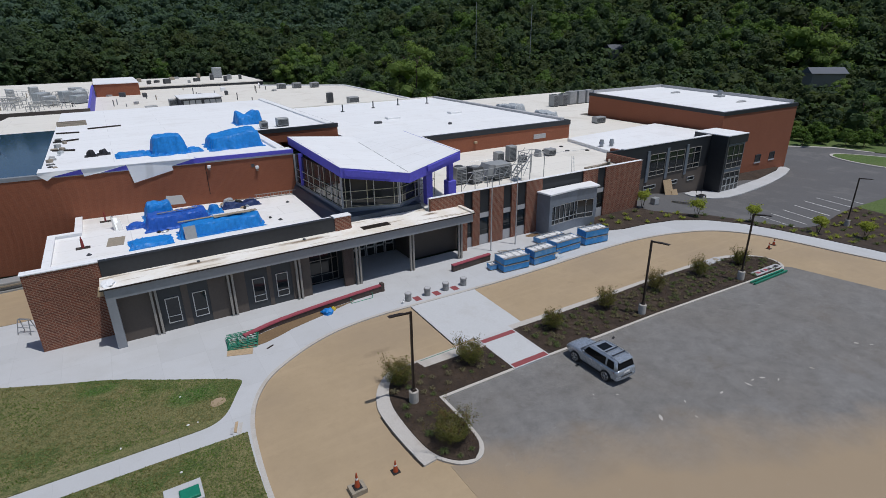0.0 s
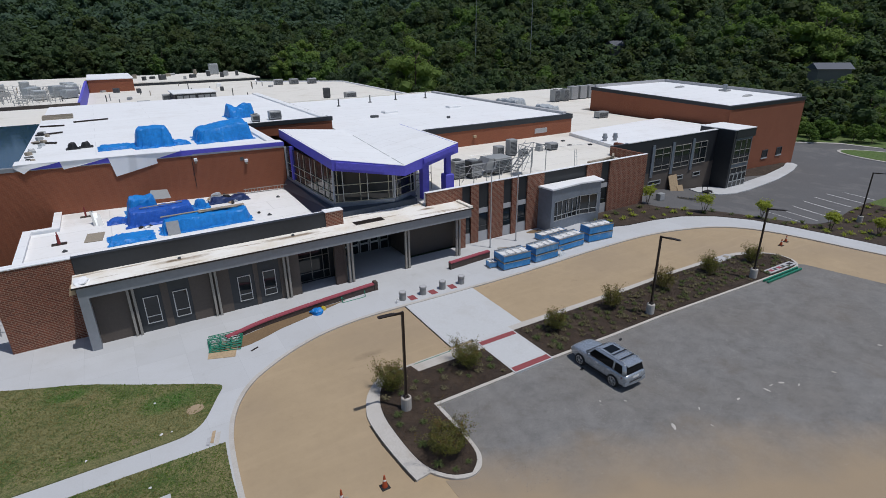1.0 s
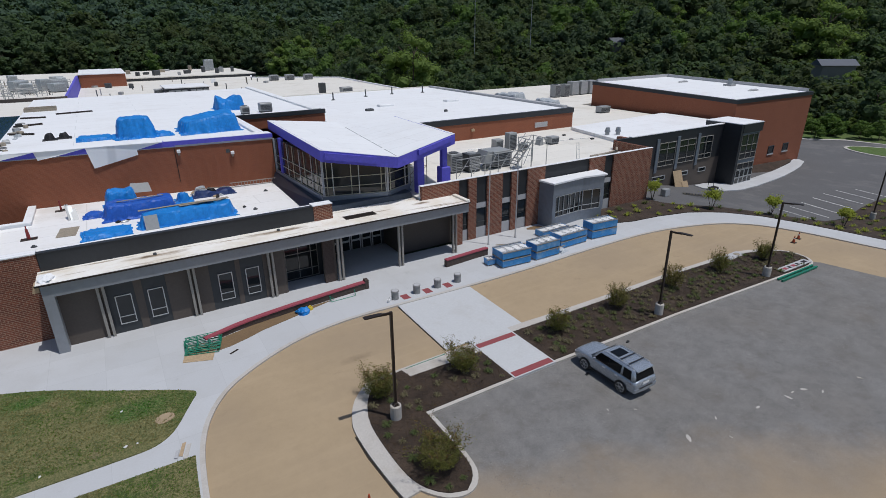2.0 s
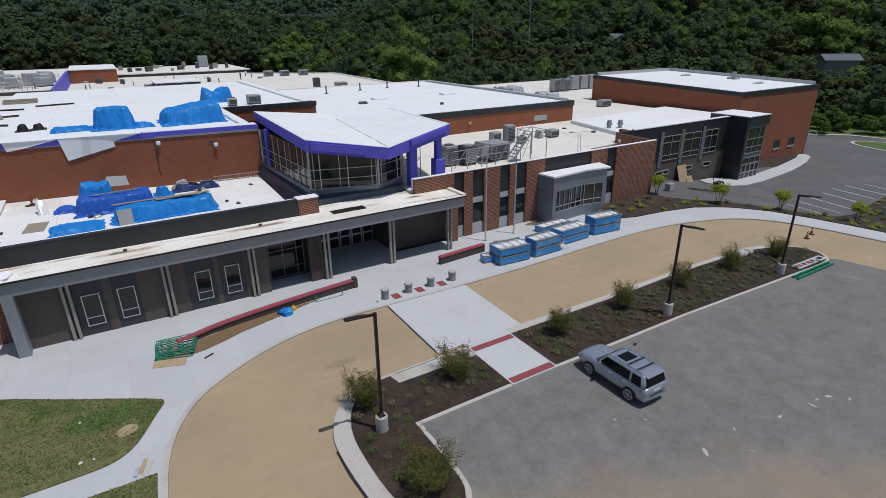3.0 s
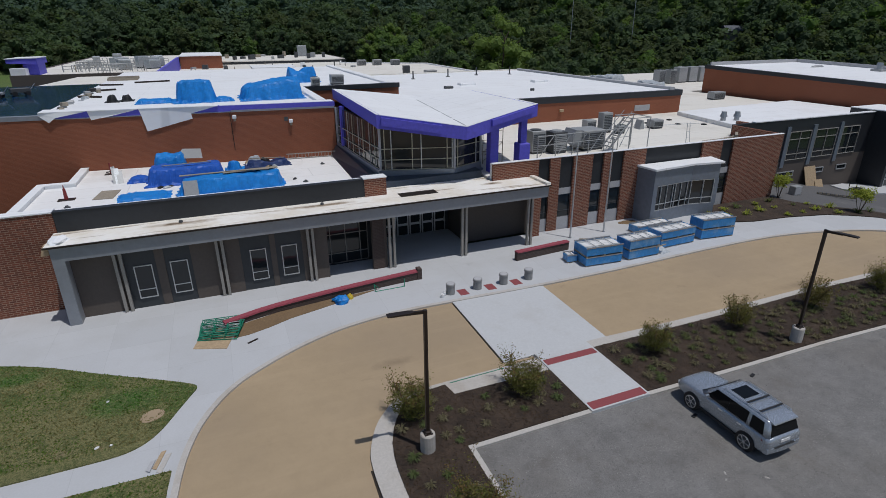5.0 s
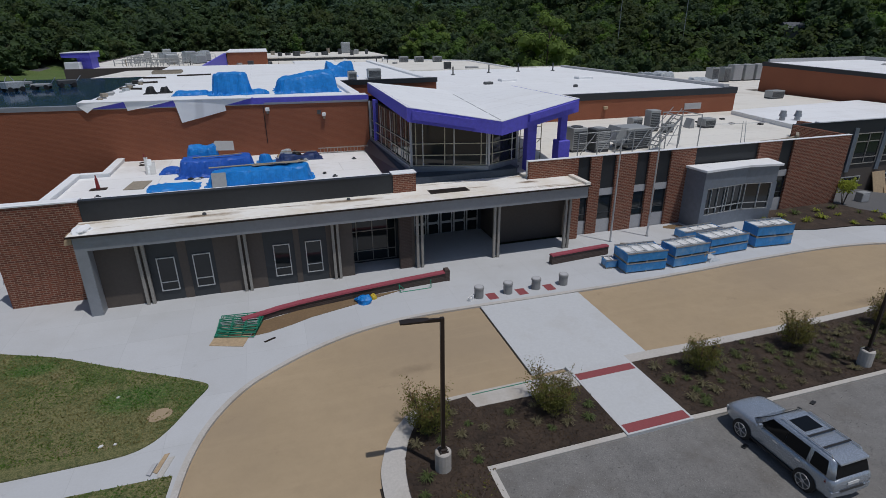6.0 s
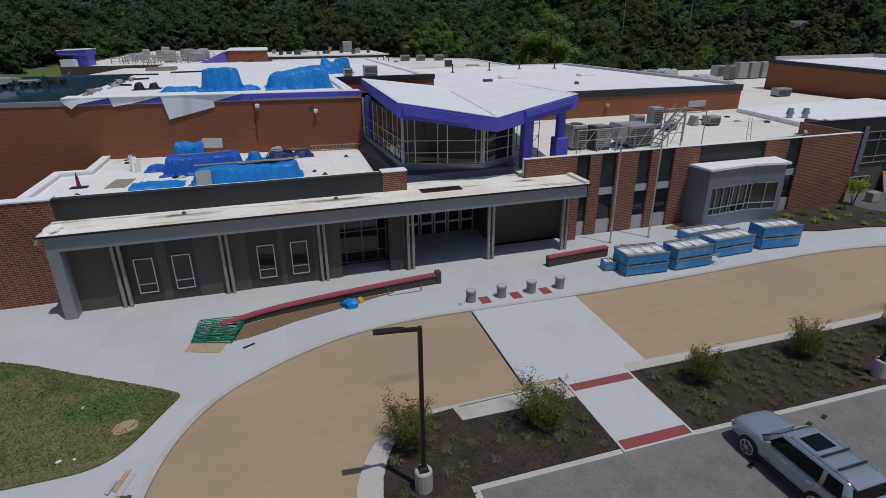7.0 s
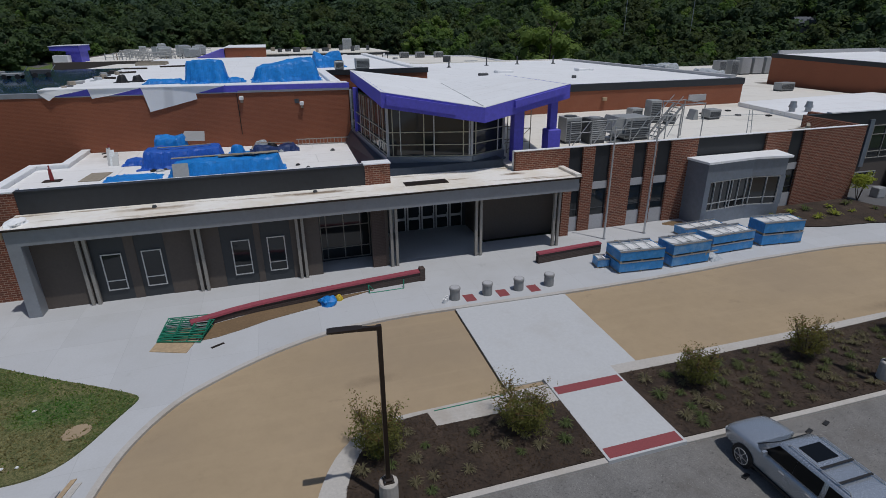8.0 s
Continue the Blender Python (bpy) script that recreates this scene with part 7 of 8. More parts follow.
draped_cover(67.2, 70.8, 74.0, 80.0, 3.2, RZ, "cratetop", "grey plastic sheeting over stacked panels by the gymnasium", 21.0, name="plastic_cover")
draped_cover(67.2, 71.6, 84.0, 92.0, 3.4, RZ, "cratetop", "grey plastic sheeting over a second stack of panels", 23.0, name="plastic_cover")
for i in range(5):
    roof_unit(92.2 + i * 2.9 + (i > 1) * 0.4, 100.0 + (i > 1) * 1.0, RZ, 1.6 + 0.6 * (i > 1), 1.8, 2.8 + 0.3 * (i > 1), "tall grey louvred unit behind the brick hall", face="unitdark" if i < 2 else "stone", body="unit")
roof_unit(81.5, 76.0, RZ, 2.4, 1.4, 1.2, "low grey unit on the roof beside the hall", fan=False)
single("door_panel", Shape().box(0, 0.08, 0, 1.6, 0, 2.2), "white", "pale roof door standing against the gymnasium wall", "door", at=pose(67.0, 69.4, RZ))
m = thing("roof_ventilator", "round galvanised ventilator on the hall roof", "ventilator", "ventilators on the roofs", at=pose(107.5, 68.0, HF + (HB - HF) * 13 / 30.5 - 0.058))
part("curb", Shape().box(-0.8, 0.8, -0.8, 0.8, 0, 0.3), "unit", m)
part("cap", Shape().round(0, 0, 0.301, 0.9, 0.42, 0.36, 14).round(0, 0, 0.901, 1.3, 0.5, 0.42, 14), "steel", m)
for x, y in ((105.0, 76.5), (104.2, 61.3)):
    single("roof_debris", lumpy(1.6, 0.5, 0.3, x), "unit", "low heap of roofing scraps on the hall roof", "scraps", at=pose(x, y, HF + (HB - HF) * (y - HY0) / 30.5 - 0.06))

# main roof: open edge of the wet area and scattered material
random.seed(7)
for i in range(16):
    y = 66.5 + i * 1.35
    single("membrane_roll", Shape().box(-random.uniform(0.1, 0.5), random.uniform(0.1, 0.4), -random.uniform(0.1, 0.35), random.uniform(0.1, 0.3), 0, random.uniform(0.08, 0.5), 0.05), random.choice(("cratetop", "unitdark", "greywood", "unit", "black")),
           "ballast block along the open roof edge", "ballast", "ballast along the open roof edge", at=pose(-5.6 + random.uniform(-0.5, 1.2) * random.random(), y, HIGH, 0, 0, random.uniform(0, 90)))
for x0, y0, x1, y1 in ((-2.4, 94.3, 1.8, 95.1), (-5.9, 77.8, -3.7, 76.7), (-6.1, 84.0, -3.4, 85.0), (-6.1, 92.0, -3.4, 91.5)):
    single("timber_plank", Shape().beam((x0, y0, HIGH + 0.1), (x1, y1, HIGH + 0.1), 0.25, 0.18), "bronze", "long dark timber lying on the white roof", "plank", "timbers on the main roof")
pal = thing("timber_rack", "low timber rack lying on the main roof", "timber rack", at=pose(-6.3, 99.5, HIGH, 0, 0, 2))
for i in range(5):
    part("board", Shape().box(0, 3.8, i * 0.8, i * 0.8 + 0.3, 0.12 * (i % 2), 0.12 * (i % 2) + 0.3), "greywood", pal)
for i, (x, y) in enumerate(((-14.5, 82.5), (-12.6, 84.5), (-16.6, 81), (-19, 84), (-21.5, 83), (-24, 86), (-17.6, 86.5))):
    c = thing("roofing_cart", "small roofing cart with black wheels and scrap on it", "cart", "carts on the wet roof", at=pose(x, y, 9.602, 0, 0, 25 * i))
    part("tray", Shape().box(-0.9, 0.9, -0.5, 0.5, 0.35, 0.6 + 0.2 * (i % 3), 0.05), ("unit", "unitdark", "cratetop")[i % 3], c)
    for a in (-0.6, 0.6):
        for b in (-0.55, 0.55):
            part("wheel", Shape().rod((a, b - 0.06, 0.25), (a, b + 0.06, 0.25), 0.25, n=12), "black", c)
    part("handle", Shape().rod((0.9, 0, 0.5), (1.5, 0, 1.2), 0.04), "steel", c)
roof_unit(18.5, 79.5, HIGH, 1.0, 1.0, 1.0, "small pale exhaust unit near the set-back parapet", fan=True)
roof_unit(21.0, 80.0, HIGH, 1.6, 1.2, 1.2, "pale grey unit near the set-back parapet", fan=False)

# middle and rear roofs
MZ = 5.603
c = thing("clerestory", "low dark clerestory box with a band of windows and white roof", "clerestory", at=pose(16.4, 148.2, MZ))
part("wall", Shape().box(0, 9.3, 0, 10.0, 0, 2.3), "dark", c)
part("roof", Shape().box(-0.3, 9.6, -0.3, 10.3, 2.301, 2.5), "membrane", c)
for i in range(6):
    part("pane", Shape().box(0.5 + i * 1.4 + (i > 2) * 0.5, 1.7 + i * 1.4 + (i > 2) * 0.5, -0.04, -0.002, 0.5, 1.9), "unit", c)
for x, y in ((50.4, 186.0), (55.2, 185.0), (60.8, 183.5), (53.4, 132.6), (8.2, 143.0), (14.5, 156.0)):
    roof_unit(x, y, MZ, 2.6, 2.0, 1.7, "pale grey rooftop unit on the middle roof", fan=False)
roof_unit(39.2, 236.0, 6.703, 3.2, 2.6, 3.9, "tall pale penthouse unit on the middle roof", 0.0, "unit", "cratetop", fan=False)
roof_unit(49.9, 138.6, MZ, 1.5, 1.2, 2.5, "tall dark exhaust on the middle roof", body="unitdark", fan=False)
random.seed(11)
for i in range(34):
    x, y = random.uniform(2, 48), random.uniform(132, 204)
    kind = random.random()
    if kind < 0.6:
        single("vent_pipe", Shape().round(0, 0, 0, random.uniform(0.8, 2.0), 0.12, 0.12, 8), random.choice(("unitdark", "unit", "greywood")), "slim vent pipe on the middle roof", "vent pipe", "vent pipes on the middle roof", at=pose(x, y, MZ))
    else:
        single("roof_box", Shape().box(0, random.uniform(0.8, 1.8), 0, random.uniform(0.8, 1.6), 0, random.uniform(0.5, 1.3), 0.08), random.choice(("unit", "membrane", "unitdark")), "small sheet-metal box on the middle roof", "roof box", "boxes on the middle roof", at=pose(x, y, MZ, 0, 0, random.uniform(0, 90)))
for i in range(64):
    x, y = random.uniform(-20, -4), random.uniform(133, 172)
    kind = random.random()
    if kind < 0.3:
        single("vent_pipe", Shape().round(0, 0, 0, random.uniform(0.7, 1.6), 0.12, 0.1, 8), random.choice(("unitdark", "unit", "greywood")), "slim pipe on the rear roof", "vent pipe", "pipes on the rear roof", at=pose(x, y, 8.803))
    elif kind < 0.9 and x < -7:
        h = random.uniform(0.8, 1.5)
        w = random.uniform(2, 5)
        g = thing("guard_rail", "thin pale grey guard rail on the rear roof", "guard rail", "rails on the rear roof", at=pose(x, y, 8.803, 0, 0, random.uniform(-30, 60)))
        for k in range(4):
            part("post", Shape().rod((k * w / 3, 0, 0), (k * w / 3, 0, h), 0.06), "unit", g)
        part("rail", Shape().rod((0, 0, h), (w, 0, h), 0.06), "unit", g)
        part("rail", Shape().rod((0, 0, h * 0.5), (w, 0, h * 0.5), 0.05), "unit", g)
    else:
        roof_unit(x, y, 8.803, random.uniform(1.4, 2.6), random.uniform(1.4, 2.2), random.uniform(1.2, 2.4), "pale grey rooftop unit on the rear roof", random.uniform(-10, 40), "unit", "cratetop", fan=False)
for i in range(14):
    x, y = 13.0 + i * 2.6 + random.uniform(-1, 1), random.uniform(216, 244)
    single("roof_box", Shape().box(0, random.uniform(0.8, 2.2), 0, random.uniform(0.8, 1.6), 0, random.uniform(0.6, 2.2), 0.08), random.choice(("unit", "greywood", "unitdark", "unit")), "small sheet-metal box on the upper rear roof", "roof box", "boxes on the upper rear roof", at=pose(x, y, 6.703, 0, 0, random.uniform(0, 90)))
part("violet_head", Shape().box(-24.3, -22.0, 134.0, 139.0, 8.803, 10.9).solid([(-26.5, 133, 10.9), (-21.8, 133, 10.7), (-21.8, 140, 10.7), (-26.5, 140, 10.9)], [(-26.5, 133, 11.6), (-21.8, 133, 11.7), (-21.8, 140, 11.7), (-26.5, 140, 11.6)]), "purple", rear, "violet-wrapped stair head")
part("head_roof", Shape().solid([(-26.6, 132.9, 11.61), (-21.7, 132.9, 11.71), (-21.7, 140.1, 11.71), (-26.6, 140.1, 11.61)], [(-26.6, 132.9, 11.72), (-21.7, 132.9, 11.85), (-21.7, 140.1, 11.85), (-26.6, 140.1, 11.72)]), "membrane", rear)
part("head_base", Shape().box(-25.9, -23.6, 131.6, 133.9, 8.803, 10.1), "membrane", rear)

# by the corner entrance
pl = thing("plywood_stack", "raw plywood sheets leaning on the brown wall", "plywood", at=pose(71.0, BY - 0.55, BG + 0.12))
part("sheet", Shape().solid([(0, -0.7, 0), (1.9, -0.7, 0), (1.9, -0.64, 0), (0, -0.64, 0)], [(0, 0.4, 3.1), (1.9, 0.4, 3.1), (1.9, 0.46, 3.1), (0, 0.46, 3.1)]), "wood", pl)
part("sheet", Shape().solid([(1.5, -0.9, 0), (2.8, -0.9, 0), (2.8, -0.84, 0), (1.5, -0.84, 0)], [(1.5, -0.2, 1.5), (2.8, -0.2, 1.5), (2.8, -0.14, 1.5), (1.5, -0.14, 1.5)]), "wood", pl)
part("frame", Shape().beam((0.5, -0.62, 0.6), (1.3, -0.6, 0.7), 0.5, 0.04), "greywood", pl)
ct = thing("trolley", "small dark wheeled trolley on the asphalt", "trolley", at=pose(76.3, 48.6, land(76.3, 48.6) + 0.03))
part("tray", Shape().box(-0.7, 0.7, -0.4, 0.4, 0.3, 0.42), "black", ct)
part("handle", Shape().rod((-0.7, -0.4, 0.42), (-0.75, -0.4, 1.2), 0.04).rod((-0.7, 0.4, 0.42), (-0.75, 0.4, 1.2), 0.04).rod((-0.75, -0.4, 1.2), (-0.75, 0.4, 1.2), 0.04), "black", ct)
for a in (-0.5, 0.5):
    for b in (-0.42, 0.42):
        part("wheel", Shape().rod((a, b - 0.05, 0.15), (a, b + 0.05, 0.15), 0.15, n=10), "black", ct)
rk = thing("timber_rack", "long low timber rack lying on the asphalt", "timber rack", at=pose(66.5, 46.8, land(67, 45) + 0.05, 0, 0, -58))
for i in range(2):
    part("rail", Shape().box(0, 3.6, i * 0.5, i * 0.5 + 0.08, 0, 0.14), "greywood", rk)
for i in range(10):
    part("slat", Shape().box(0.1 + i * 0.36, 0.2 + i * 0.36, 0.0, 0.58, 0.141, 0.19), "unitdark", rk)

# ---- plants ----
rng = np.random.default_rng(5)


def leaf_mesh(name, places, outward, size, material, lean=0.7, thin=0.55, cores=None):
    """Small leaf-shaped faces at these places, turned roughly outward, and the solid hearts of the clumps."""
    n = len(places)
    out = outward + rng.normal(0, lean, (n, 3))
    out /= np.linalg.norm(out, axis=1)[:, None] + 1e-9
    a = np.cross(out, rng.normal(0, 1, (n, 3)))
    a /= np.linalg.norm(a, axis=1)[:, None] + 1e-9
    b = np.cross(out, a)
    s = (size * rng.uniform(0.6, 1.4, n))[:, None]
    v = np.stack([places - a * s, places - b * s * thin + out * s * 0.2, places + a * s, places + b * s * thin + out * s * 0.2], 1).reshape(-1, 3)
    if cores is not None:
        v = np.concatenate([v, cores.reshape(-1, 3)])
    return quads(name, v, material)


def heart():
    """The twelve faces of a rounded solid, about one unit in radius."""
    faces = []
    for axis in range(3):
        for su in (-1, 1):
            for sv in (-1, 1):
                u, w = (axis + 1) % 3, (axis + 2) % 3
                p, q, a, b = (np.zeros(3) for _ in range(4))
                p[axis], q[axis] = -0.62, 0.62
                p[u] = q[u] = 0.62 * su
                p[w] = q[w] = 0.62 * sv
                a[u], b[w] = 1.08 * su, 1.08 * sv
                faces.append([p, a, q, b])
    return np.array(faces)


HEART = heart()


def quads(name, v, material):
    me = bpy.data.meshes.new(name)
    n = len(v) // 4
    me.vertices.add(len(v))
    me.vertices.foreach_set("co", v.astype(np.float32).ravel())
    me.loops.add(4 * n)
    me.loops.foreach_set("vertex_index", np.arange(4 * n, dtype=np.int32))
    me.polygons.add(n)
    me.polygons.foreach_set("loop_start", np.arange(0, 4 * n, 4, dtype=np.int32))
    me.materials.append(MAT[material])
    me.update(calc_edges=True)
    return me


def crown_points(height, width, clumps, per, low=0.25, cone=False, more=0.0):
    """Leaf places, outward ways and clump hearts of an uneven crown."""
    places, ways, cores = [], [], []
    for _ in range(clumps):
        t = rng.uniform(0, 1)
        if cone:
            r = width / 2 * (1.02 - t) * rng.uniform(0.3, 0.9)
        else:
            r = width / 2 * math.sqrt(max(0.05, 1 - (2 * t - 0.9) ** 2)) * rng.uniform(0.35, 0.95)
        a = rng.uniform(0, 2 * math.pi)
        c = np.array([r * math.cos(a), r * math.sin(a), height * (low + (0.94 - low) * t)])
        size = width * rng.uniform(0.13 + more, 0.24 + more) * (1.1 - 0.4 * t)
        w = rng.normal(0, 1, (per, 3))
        w /= np.linalg.norm(w, axis=1)[:, None]
        w[:, 2] = np.where(w[:, 2] < -0.45, -w[:, 2], w[:, 2])
        places.append(c + w * size * rng.uniform(0.78, 1.12, (per, 1)) * np.array([1, 1, 0.85]))
        ways.append(w + np.array([0, 0, 0.35]))
        turn = np.linalg.qr(rng.normal(0, 1, (3, 3)))[0]
        cores.append(c + (HEART @ turn.T) * size * 0.7 * np.array([1, 1, 0.85]))
    return np.concatenate(places), np.concatenate(ways), np.concatenate(cores)


def trunk_shape(height, r, seed, limbs=6, spread=0.3, first=0.3):
    random.seed(seed)
    s = Shape()
    x = y = 0.0
    pts = [(0.0, 0.0, -0.1)]
    for i in range(1, 5):
        x, y = x + random.uniform(-1, 1) * height * 0.02, y + random.uniform(-1, 1) * height * 0.02
        pts.append((x, y, height * 0.85 * i / 4))
    for i in range(4):
        s.rod(pts[i], pts[i + 1], r * (1 - 0.22 * i), r * (1 - 0.22 * (i + 1)), 7)
    for i in range(limbs):
        t = random.uniform(first, 0.8)
        a = random.uniform(0, 2 * math.pi)
        k = min(3, int(t / 0.2125))
        base = Vector(pts[k]).lerp(Vector(pts[k + 1]), (t - 0.2125 * k) / 0.2125)
        tip = base + Vector((math.cos(a), math.sin(a), random.uniform(0.5, 1.1))) * height * spread * random.uniform(0.6, 1)
        s.rod(base, tip, r * 0.45, r * 0.12, 5)
    return s


# woods on the hill, as one mass
VARIANTS = []
for i in range(7):
    h = rng.uniform(11, 16)
    VARIANTS.append((crown_points(h, h * rng.uniform(0.66, 0.9), 13, 36, 0.16, False, 0.07), h))
for i in range(2):
    VARIANTS.append((crown_points(15.0, 6.5, 16, 28, 0.12, True, 0.03), 15.0))
CLEAR = [(190.0, 87.0, 8.0), (179.0, 82.0, 6.0), (170.0, 78.0, 4.0), (190.0, 170.0, 8.0), (182.0, 161.0, 7.0), (226.0, 168.0, 9.0), (214.0, 158.0, 8.0), (-58.0, 238.0, 10.0)]


def edge_of_wood(a):
    """How far from the view's start the wood begins in this direction, in degrees from +y."""
    if a < 12:
        return 262 if a > -9 else 236
    if a < 21:
        return 262 - 60 * (a - 12) / 9
    if a < 30:
        return 202 - 36 * (a - 21) / 9
    if a < 45:
        return 166 - 18 * (a - 30) / 15
    if a < 62:
        return 148
    return 148 + 1.0 * (a - 62)


spots = []
random.seed(3)
step = 7.4
for i in range(-45, 90):
    for j in range(-12, 80):
        x = i * step + (j % 2) * step / 2 + random.uniform(-2.2, 2.2)
        y = j * step * 0.9 + random.uniform(-2.2, 2.2)
        r = math.hypot(x - 4, y - 4)
        a = math.degrees(math.atan2(x - 4, y - 4))
        if -34 < a < 84 and edge_of_wood(a) < r < 435 and not any(math.hypot(x - p, y - q) < w for p, q, w in CLEAR):
            if r > 300 and random.random() < 0.25:
                continue
            spots.append((x, y, r, a))
near = [s for s in spots if s[2] < edge_of_wood(s[3]) + 9]
far = [s for s in spots if s[2] >= edge_of_wood(s[3]) + 9]
places, ways, sizes, tones, hearts, heart_tones = [], [], [], [], [], []
for x, y, r, a in far:
    (p, w, core), h = VARIANTS[random.randrange(9)]
    k = random.uniform(0.7, 1.15) * (0.74 if a > 27 and r < 222 else 0.95)
    turn = random.uniform(0, 6.28)
    c, s = math.cos(turn), math.sin(turn)
    m = np.array([[c, -s, 0], [s, c, 0], [0, 0, 1]])
    pick = slice(None) if r < 320 else slice(None, None, 2)
    foot = np.array([x, y, land(x, y) - 0.6])
    places.append((p @ m.T)[pick] * k + foot)
    ways.append((w @ m.T)[pick])
    hearts.append((core @ m.T) * k + foot)
    sizes.append(np.full(len(places[-1]), 0.5 if r < 300 else 0.7))
    tone = random.choices((0, 1, 2, 3), (5, 4, 3, 2.2 if a > 32 else 1.2 if a > 15 else 0.4))[0]
    if a > 27 and r < 226:
        tone = random.choices((0, 1, 2, 3), (3, 4, 6, 0.7))[0]
    # beyond 310 m most crowns take the haze-tinted leaves
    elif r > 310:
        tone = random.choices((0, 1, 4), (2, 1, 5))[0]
    tones.append(np.full(len(places[-1]), tone, dtype=np.int32))
    heart_tones.append(np.full(len(core), tone, dtype=np.int32))
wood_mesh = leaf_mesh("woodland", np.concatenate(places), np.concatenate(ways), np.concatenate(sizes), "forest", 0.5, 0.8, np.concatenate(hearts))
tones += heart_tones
for key in ("forest_deep", "forest_olive", "bright_leaf", "forest_haze"):
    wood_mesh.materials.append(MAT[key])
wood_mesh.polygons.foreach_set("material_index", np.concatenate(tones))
wood = new("woodland", wood_mesh)
tagged(wood, "dense dark green broadleaf wood covering the hill", "woods", "", "stuff")
# the closed mass of leaves between and under the crowns
random.seed(44)
under, under_tone = [], []
for j in range(150):
    along_row = int(118 * (150 + 1.9 * j) * 0.0175 / 1.15)
    for i in range(along_row):
        r = 150 + 1.9 * j + random.uniform(-1.0, 1.0)
        a = -34 + 118 * (i + random.random()) / along_row
        inset = r - edge_of_wood(a) - 3
        x, y = 4 + r * math.sin(radians(a)), 4 + r * math.cos(radians(a))
        if inset < 0 or any(math.hypot(x - p, y - q) < w for p, q, w in CLEAR):
            continue
        tall = 0.74 if a > 27 and r < 222 else 0.95
        lumps = 9.0 + 2.4 * noise.noise((x * 0.11, y * 0.11, 1.0)) + 1.3 * noise.noise((x * 0.4, y * 0.4, 5.0))
        under.append((x, y, land(x, y) + tall * lumps * min(1.0, 0.15 + inset / 6)))
        # distant growth takes the painted haze tint too
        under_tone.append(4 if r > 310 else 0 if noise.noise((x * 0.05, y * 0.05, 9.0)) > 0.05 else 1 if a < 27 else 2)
under = np.array(under)
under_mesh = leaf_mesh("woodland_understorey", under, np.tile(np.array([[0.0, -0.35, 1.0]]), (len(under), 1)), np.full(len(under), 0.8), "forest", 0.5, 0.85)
for key in ("forest_deep", "forest_olive", "bright_leaf", "forest_haze"):
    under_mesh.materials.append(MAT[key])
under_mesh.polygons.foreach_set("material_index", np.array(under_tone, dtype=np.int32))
tagged(new("woodland_understorey", under_mesh), "dense green undergrowth filling the wood", "woods", "", "stuff")
stems = Shape()
for x, y, r, a in far:
    if r < 260:
        z = land(x, y)
        stems.rod((x, y, z - 0.5), (x + random.uniform(-0.4, 0.4), y, z + 7), 0.22, 0.1, 5)
tagged(new("woodland_trunks", stems.mesh("woodland_trunks", "bark")), "grey-brown trunks inside the wood", "woods", "", "stuff")

# single trees at the wood's edge
TREES = []
for i in range(6):
    h = (9.5, 12.0, 10.5, 13.5, 11.0, 8.0)[i]
    kind = ("forest", "bright_leaf", "forest_deep", "forest", "forest_olive", "bright_leaf")[i]
    t = thing("tree", ("tall dark green broadleaf tree at the wood's edge", "light green broadleaf tree at the wood's edge")[kind == "bright_leaf"], "tree", "trees at the edge of the wood", at=pose(0, -60 - 12 * i, land(0, -60)))
    p, w, core = crown_points(h, h * 0.72, 26, 40, 0.14, False, 0.02)
    part("trunk", trunk_shape(h, 0.2, 40 + i), "bark", t)
    part("crown", leaf_mesh("crown", p, w, np.full(len(p), 0.32), kind, 0.4, 0.7, core), kind, t)
    TREES.append(t)
random.seed(21)
for i, (x, y, r, a) in enumerate(near):
    k = random.uniform(0.75, 1.2) * (0.8 if a > 27 else 1.0)
    t = TREES[i] if i < 6 else TREES[random.choice((0, 0, 2, 2, 3, 1, 4, 5))]
    m = pose(x, y, land(x, y) - 0.3, 0, 0, random.uniform(0, 360)) @ Matrix.Scale(k, 4)
    if i < 6:
        t.matrix_basis = m
    else:
        copy_thing(t, m).scale = (k, k, k)
# light green single trees that stand out from the wood, sunlight put into their leaf colour
bp, bw, bc = crown_points(12.0, 9.0, 46, 64, 0.16, False, -0.02)
broad = thing("tree", "broad sunlit light green tree standing out from the wood", "tree", "sunlit trees before the wood", at=pose(90, 164, land(90, 164)))
part("trunk", trunk_shape(12.0, 0.2, 91), "bark", broad)
part("crown", leaf_mesh("crown", bp, bw, np.full(len(bp), 0.19), "sunlit_leaf", 0.45, 0.7, bc), "sunlit_leaf", broad)
broad.scale = (1.85, 1.85, 1.85)
for x, y, k, wide in ((213, 102, 1.9, 1.15), (206, 94, 1.4, 1.0), (157, 190, 1.0, 0.95), (207, 168, 1.15, 0.9), (213, 161, 1.2, 0.9), (219, 153, 1.1, 0.95), (231, 142, 1.15, 0.8), (78, 243, 1.45, 1.1), (68, 236, 1.2, 1.15), (84, 250, 1.2, 1.0), (108, 196, 1.15, 1.1), (100, 206, 1.3, 1.0), (186, 80, 0.8, 1.2), (150, 64, 0.5, 1.6), (158, 61, 0.55, 1.5), (144, 72, 0.5, 1.4), (196, 70, 0.8, 1.1)):
    tree = copy_thing(broad, pose(x, y, land(x, y) - 0.3, 0, 0, 47 * k + x))
    tree.scale = (k * wide, k * wide, k)
